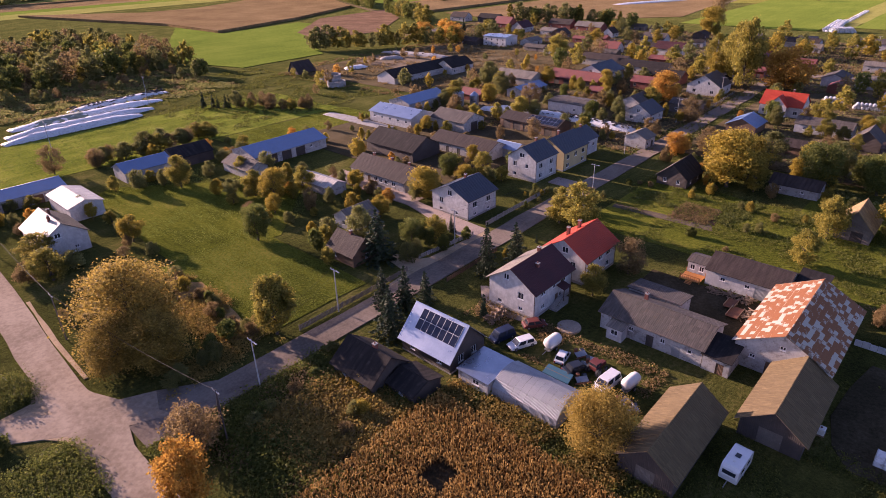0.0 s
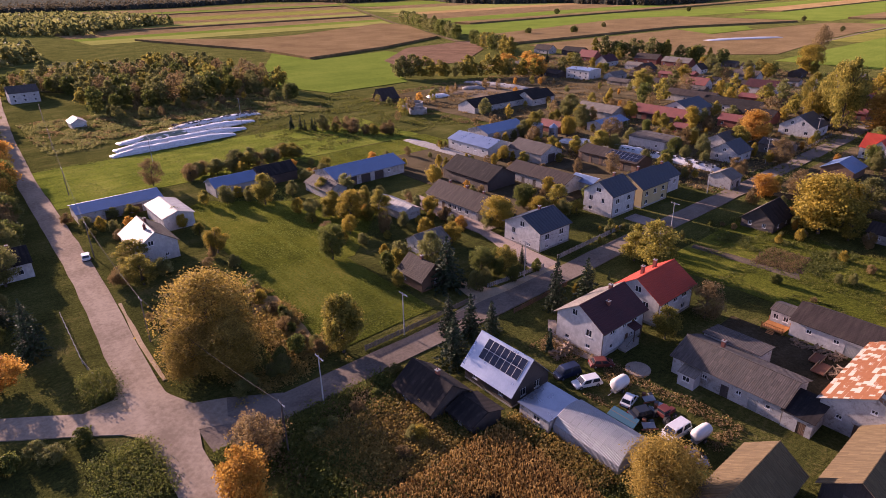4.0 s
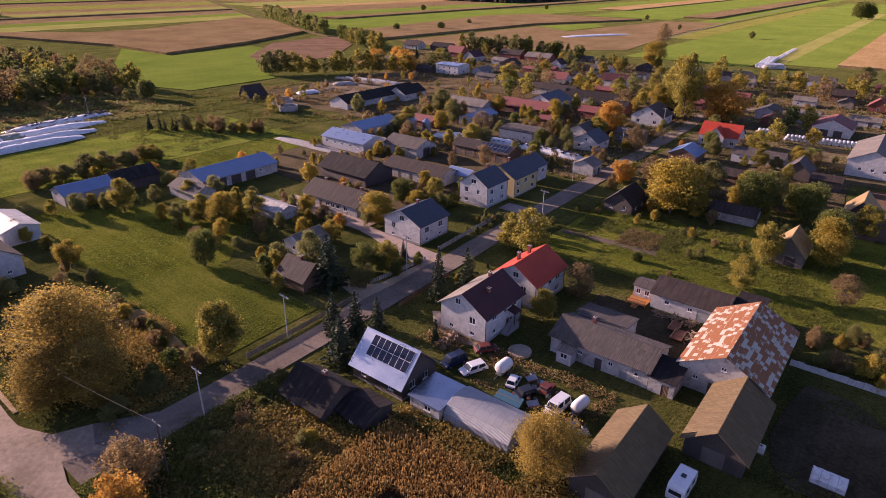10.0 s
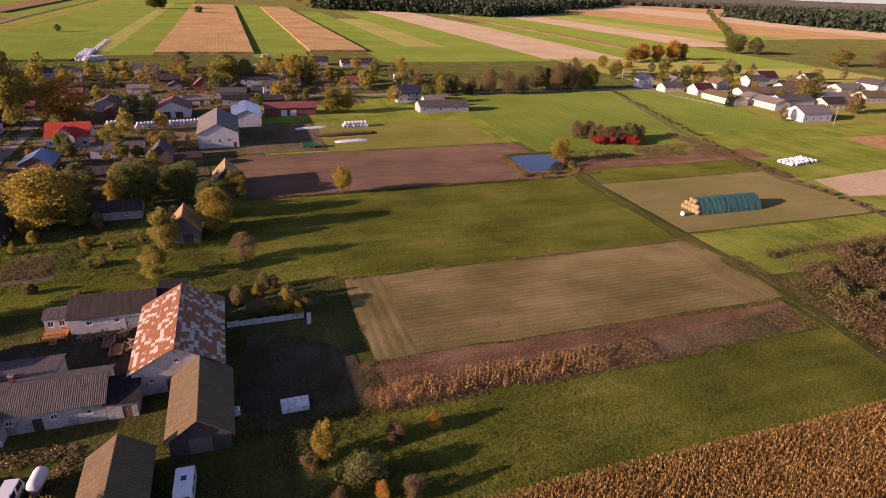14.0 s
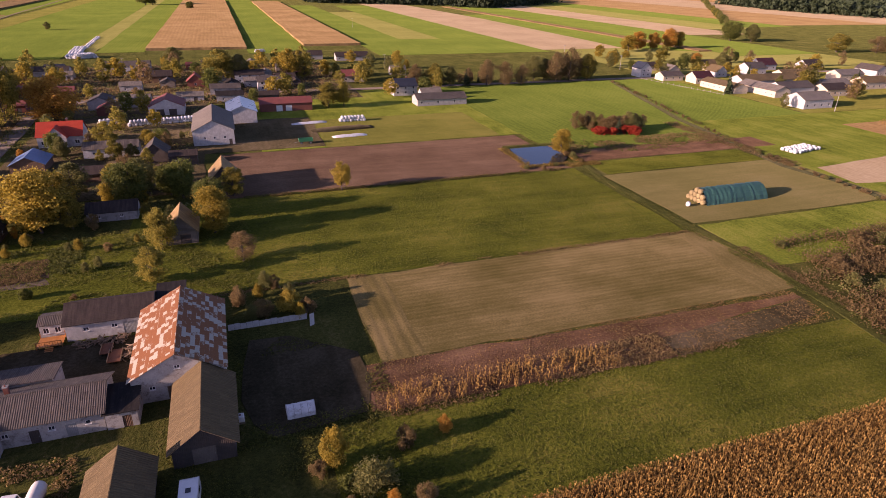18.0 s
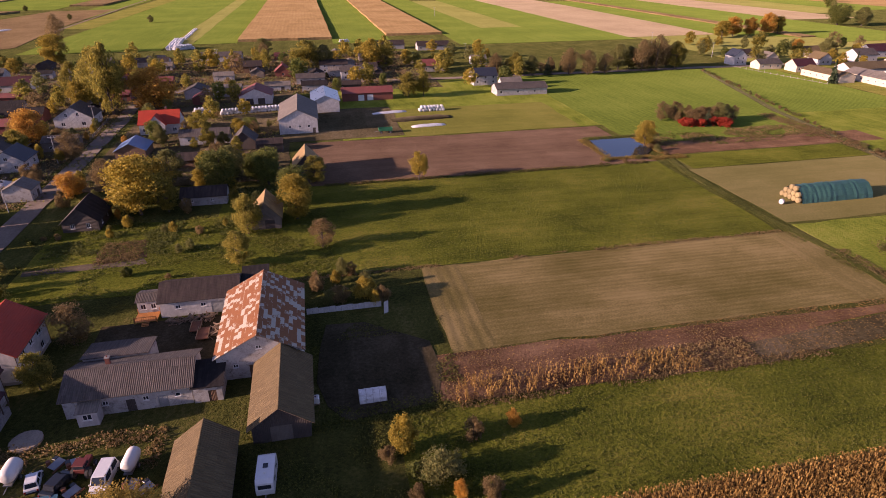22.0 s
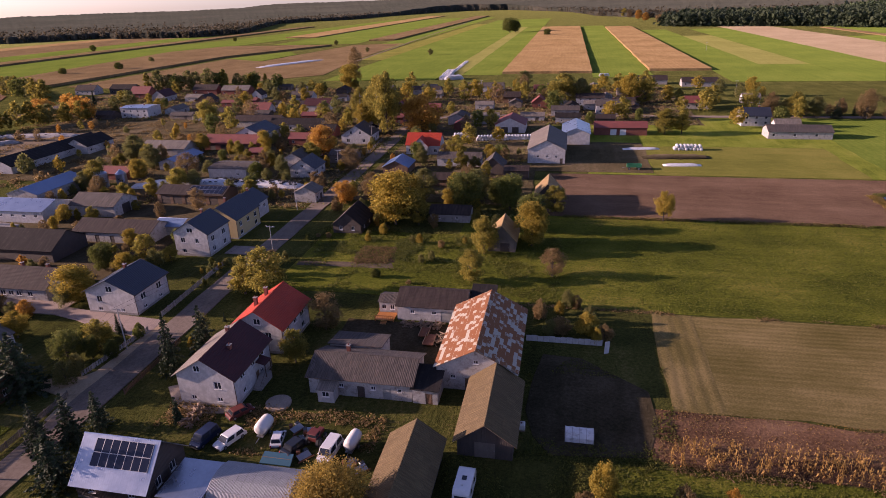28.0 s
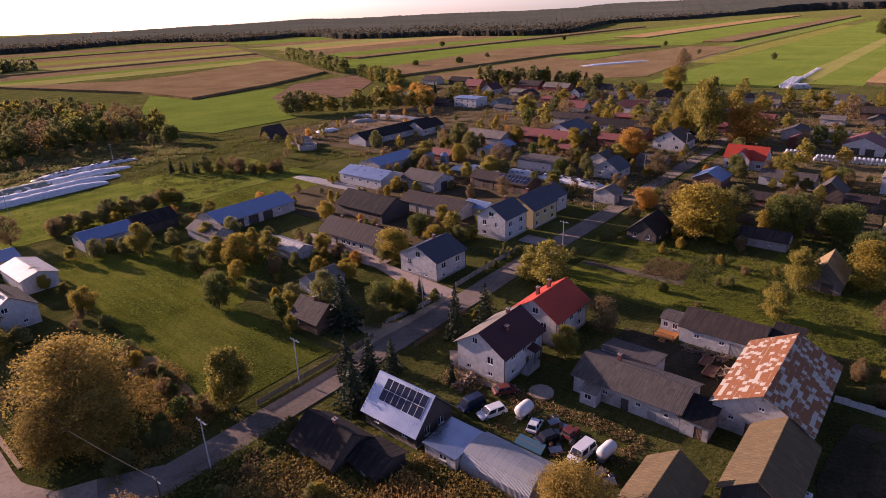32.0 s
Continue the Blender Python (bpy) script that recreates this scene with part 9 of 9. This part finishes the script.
bale_stack()
for du, dv in ((0, 0.6),):
    b = new("wrapped_bale", WHITE_BALE)
    b.matrix_world = Matrix.Translation((*uv(128 + du, -113.6 + dv), 0.7))
    tagged(b, "white wrapped bale beside the straw stack", "bale")
ground_patch("pond", [uv(193.6, -90.5), uv(193.4, -106), uv(178.5, -105.2), uv(173.4, -100.5), uv(173.2, -87)], 0.1, M["water"], label="small dark blue pond", category="pond", edge=0.3)


def round_tank(u, v, r, h):
    root = thing("concrete_tank", pose(*uv(u, v), 0), "round open concrete tank in the works yard", "tank")
    bm = bmesh.new()
    k = 24
    outer0 = [bm.verts.new((math.cos(i * math.tau / k) * r, math.sin(i * math.tau / k) * r, -0.1)) for i in range(k)]
    outer1 = [bm.verts.new((p.co.x, p.co.y, h)) for p in outer0]
    inner1 = [bm.verts.new((p.co.x * 0.93, p.co.y * 0.93, h)) for p in outer0]
    inner0 = [bm.verts.new((p.co.x * 0.93, p.co.y * 0.93, h * 0.4)) for p in outer0]
    for i in range(k):
        j = (i + 1) % k
        bm.faces.new((outer0[i], outer0[j], outer1[j], outer1[i]))
        bm.faces.new((outer1[i], outer1[j], inner1[j], inner1[i]))
        bm.faces.new((inner1[i], inner1[j], inner0[j], inner0[i]))
    bm.faces.new(inner0)
    part("ring_wall", bm, M["concrete"], root)


round_tank(182, 238, 5.2, 3.0)
round_tank(176, 226, 4.2, 2.4)


def silo(u, v, r, h):
    root = thing("silo", pose(*uv(u, v), 0), "galvanised feed silo with a conical top", "silo")
    part("shell", tube((0, 0, 0.0), (0, 0, h), r, r, 18), M["roof_zinc"], root)
    part("cone", tube((0, 0, h), (0, 0, h + 1.4), r * 1.02, 0.25, 18), M["roof_zinc"], root)
    for z in (h * 0.33, h * 0.66):
        part("band", tube((0, 0, z), (0, 0, z + 0.1), r * 1.02, r * 1.02, 18), M["steel"], root)


silo(181, 157, 2.4, 5.0)
silo(185, 152, 1.8, 4.0)


def log_pile(u, v, turn, n, L, seed, label):
    rng = random.Random(seed)
    root = thing("wood_pile", pose(*uv(u, v), 0, 0, 0, turn), label, "wood pile")
    me = bpy.data.meshes.new("log")
    bm = tube((-0.6, 0, 0), (0.6, 0, 0), 0.11, 0.09, 6)
    bm.to_mesh(me)
    bm.free()
    me.materials.append(M["timber"])
    for i in range(n):
        z = 0.1 + rng.random() ** 1.6 * 1.0
        part("log", me, None, root).matrix_local = Matrix.Translation((rng.uniform(-L / 2, L / 2), rng.uniform(-0.9, 0.9) * (1.2 - z * 0.7), z)) @ Euler((0, rng.uniform(-0.3, 0.3), rng.uniform(0, 3.1))).to_matrix().to_4x4()


log_pile(102.0, 25.0, ACROSS, 110, 8.0, 3, "tangled heap of cut branches and firewood")
log_pile(70.5, 53.0, ALONG, 70, 5.0, 4, "heap of old boards and branches in the garden")
log_pile(97, 20.5, ALONG, 30, 3.0, 5, "stacked planks by the barn")
for u, v, s, lab in ((96.5, 22.5, 1.4, "rusty low trailer bed in the farmyard"), (99, 24, 1.2, "wooden crate cart in the farmyard")):
    r = thing("hand_cart", pose(*uv(u, v), 0, 0, 0, 48), lab, "cart")
    part("bed", box(-1.3 * s, 1.3 * s, -0.7 * s, 0.7 * s, 0.55, 0.68), M["rust"], r)
    part("side_board", box(-1.3 * s, 1.3 * s, 0.66 * s, 0.7 * s, 0.68, 0.95), M["timber"], r)
    part("side_board", box(-1.3 * s, 1.3 * s, -0.7 * s, -0.66 * s, 0.68, 0.95), M["timber"], r)
    for sx in (-0.7, 0.7):
        for sy in (-1, 1):
            wheel(r, sx * s, sy * 0.6 * s, 0.3, 0.15)
for u, v, a in ((70.2, 36.5, 20), (69.8, 34.2, 75), (65.0, 33.2, 10), (64.6, 26.4, 40), (63.8, 24.8, 5)):
    r = thing("junk_pile", pose(*uv(u, v), 0, 0, 0, a), "small heap of scrap parts and sheet metal", "scrap")
    part("sheet", box(-0.9, 0.9, -0.5, 0.5, 0.3, 0.36), M["steel"], r).matrix_local = Matrix.Rotation(0.25, 4, "X")
    part("drum", tube((-0.4, 0.7, 0), (-0.4, 0.7, 0.85), 0.29, 0.29, 12), M["rust"], r)
    part("beam", box(-1.2, 1.2, -0.75, -0.6, 0, 0.16), M["rust"], r)
    part("casing", box(0.3, 1.0, 0.4, 1.0, 0, 0.5, 0.05), M["car_black"], r)
r = thing("tarpaulin_cover", pose(*uv(63.6, 36.4), 0, 0, 0, ACROSS), "blue-green tarpaulin over garden goods", "tarpaulin")
part("cover", prism([(-2.2, -0.8, 0.1), (2.2, -0.8, 0.1), (2.1, 0.8, 0.7), (-2.1, 0.8, 0.7)], (0, 0, 0.12)), M["blue_tarp"], r)
part("goods", box(-2.0, 2.0, 0.0, 0.75, 0, 0.55), M["timber"], r)
# pale dish-shaped pool cover on the lawn
ground_patch("sand_circle", [uv(75.5 + 2.0 * math.cos(a * math.tau / 16), 41.8 + 2.0 * math.sin(a * math.tau / 16)) for a in range(16)], 0.06, M["gravel"], label="round gravel patch on the lawn", category="gravel")
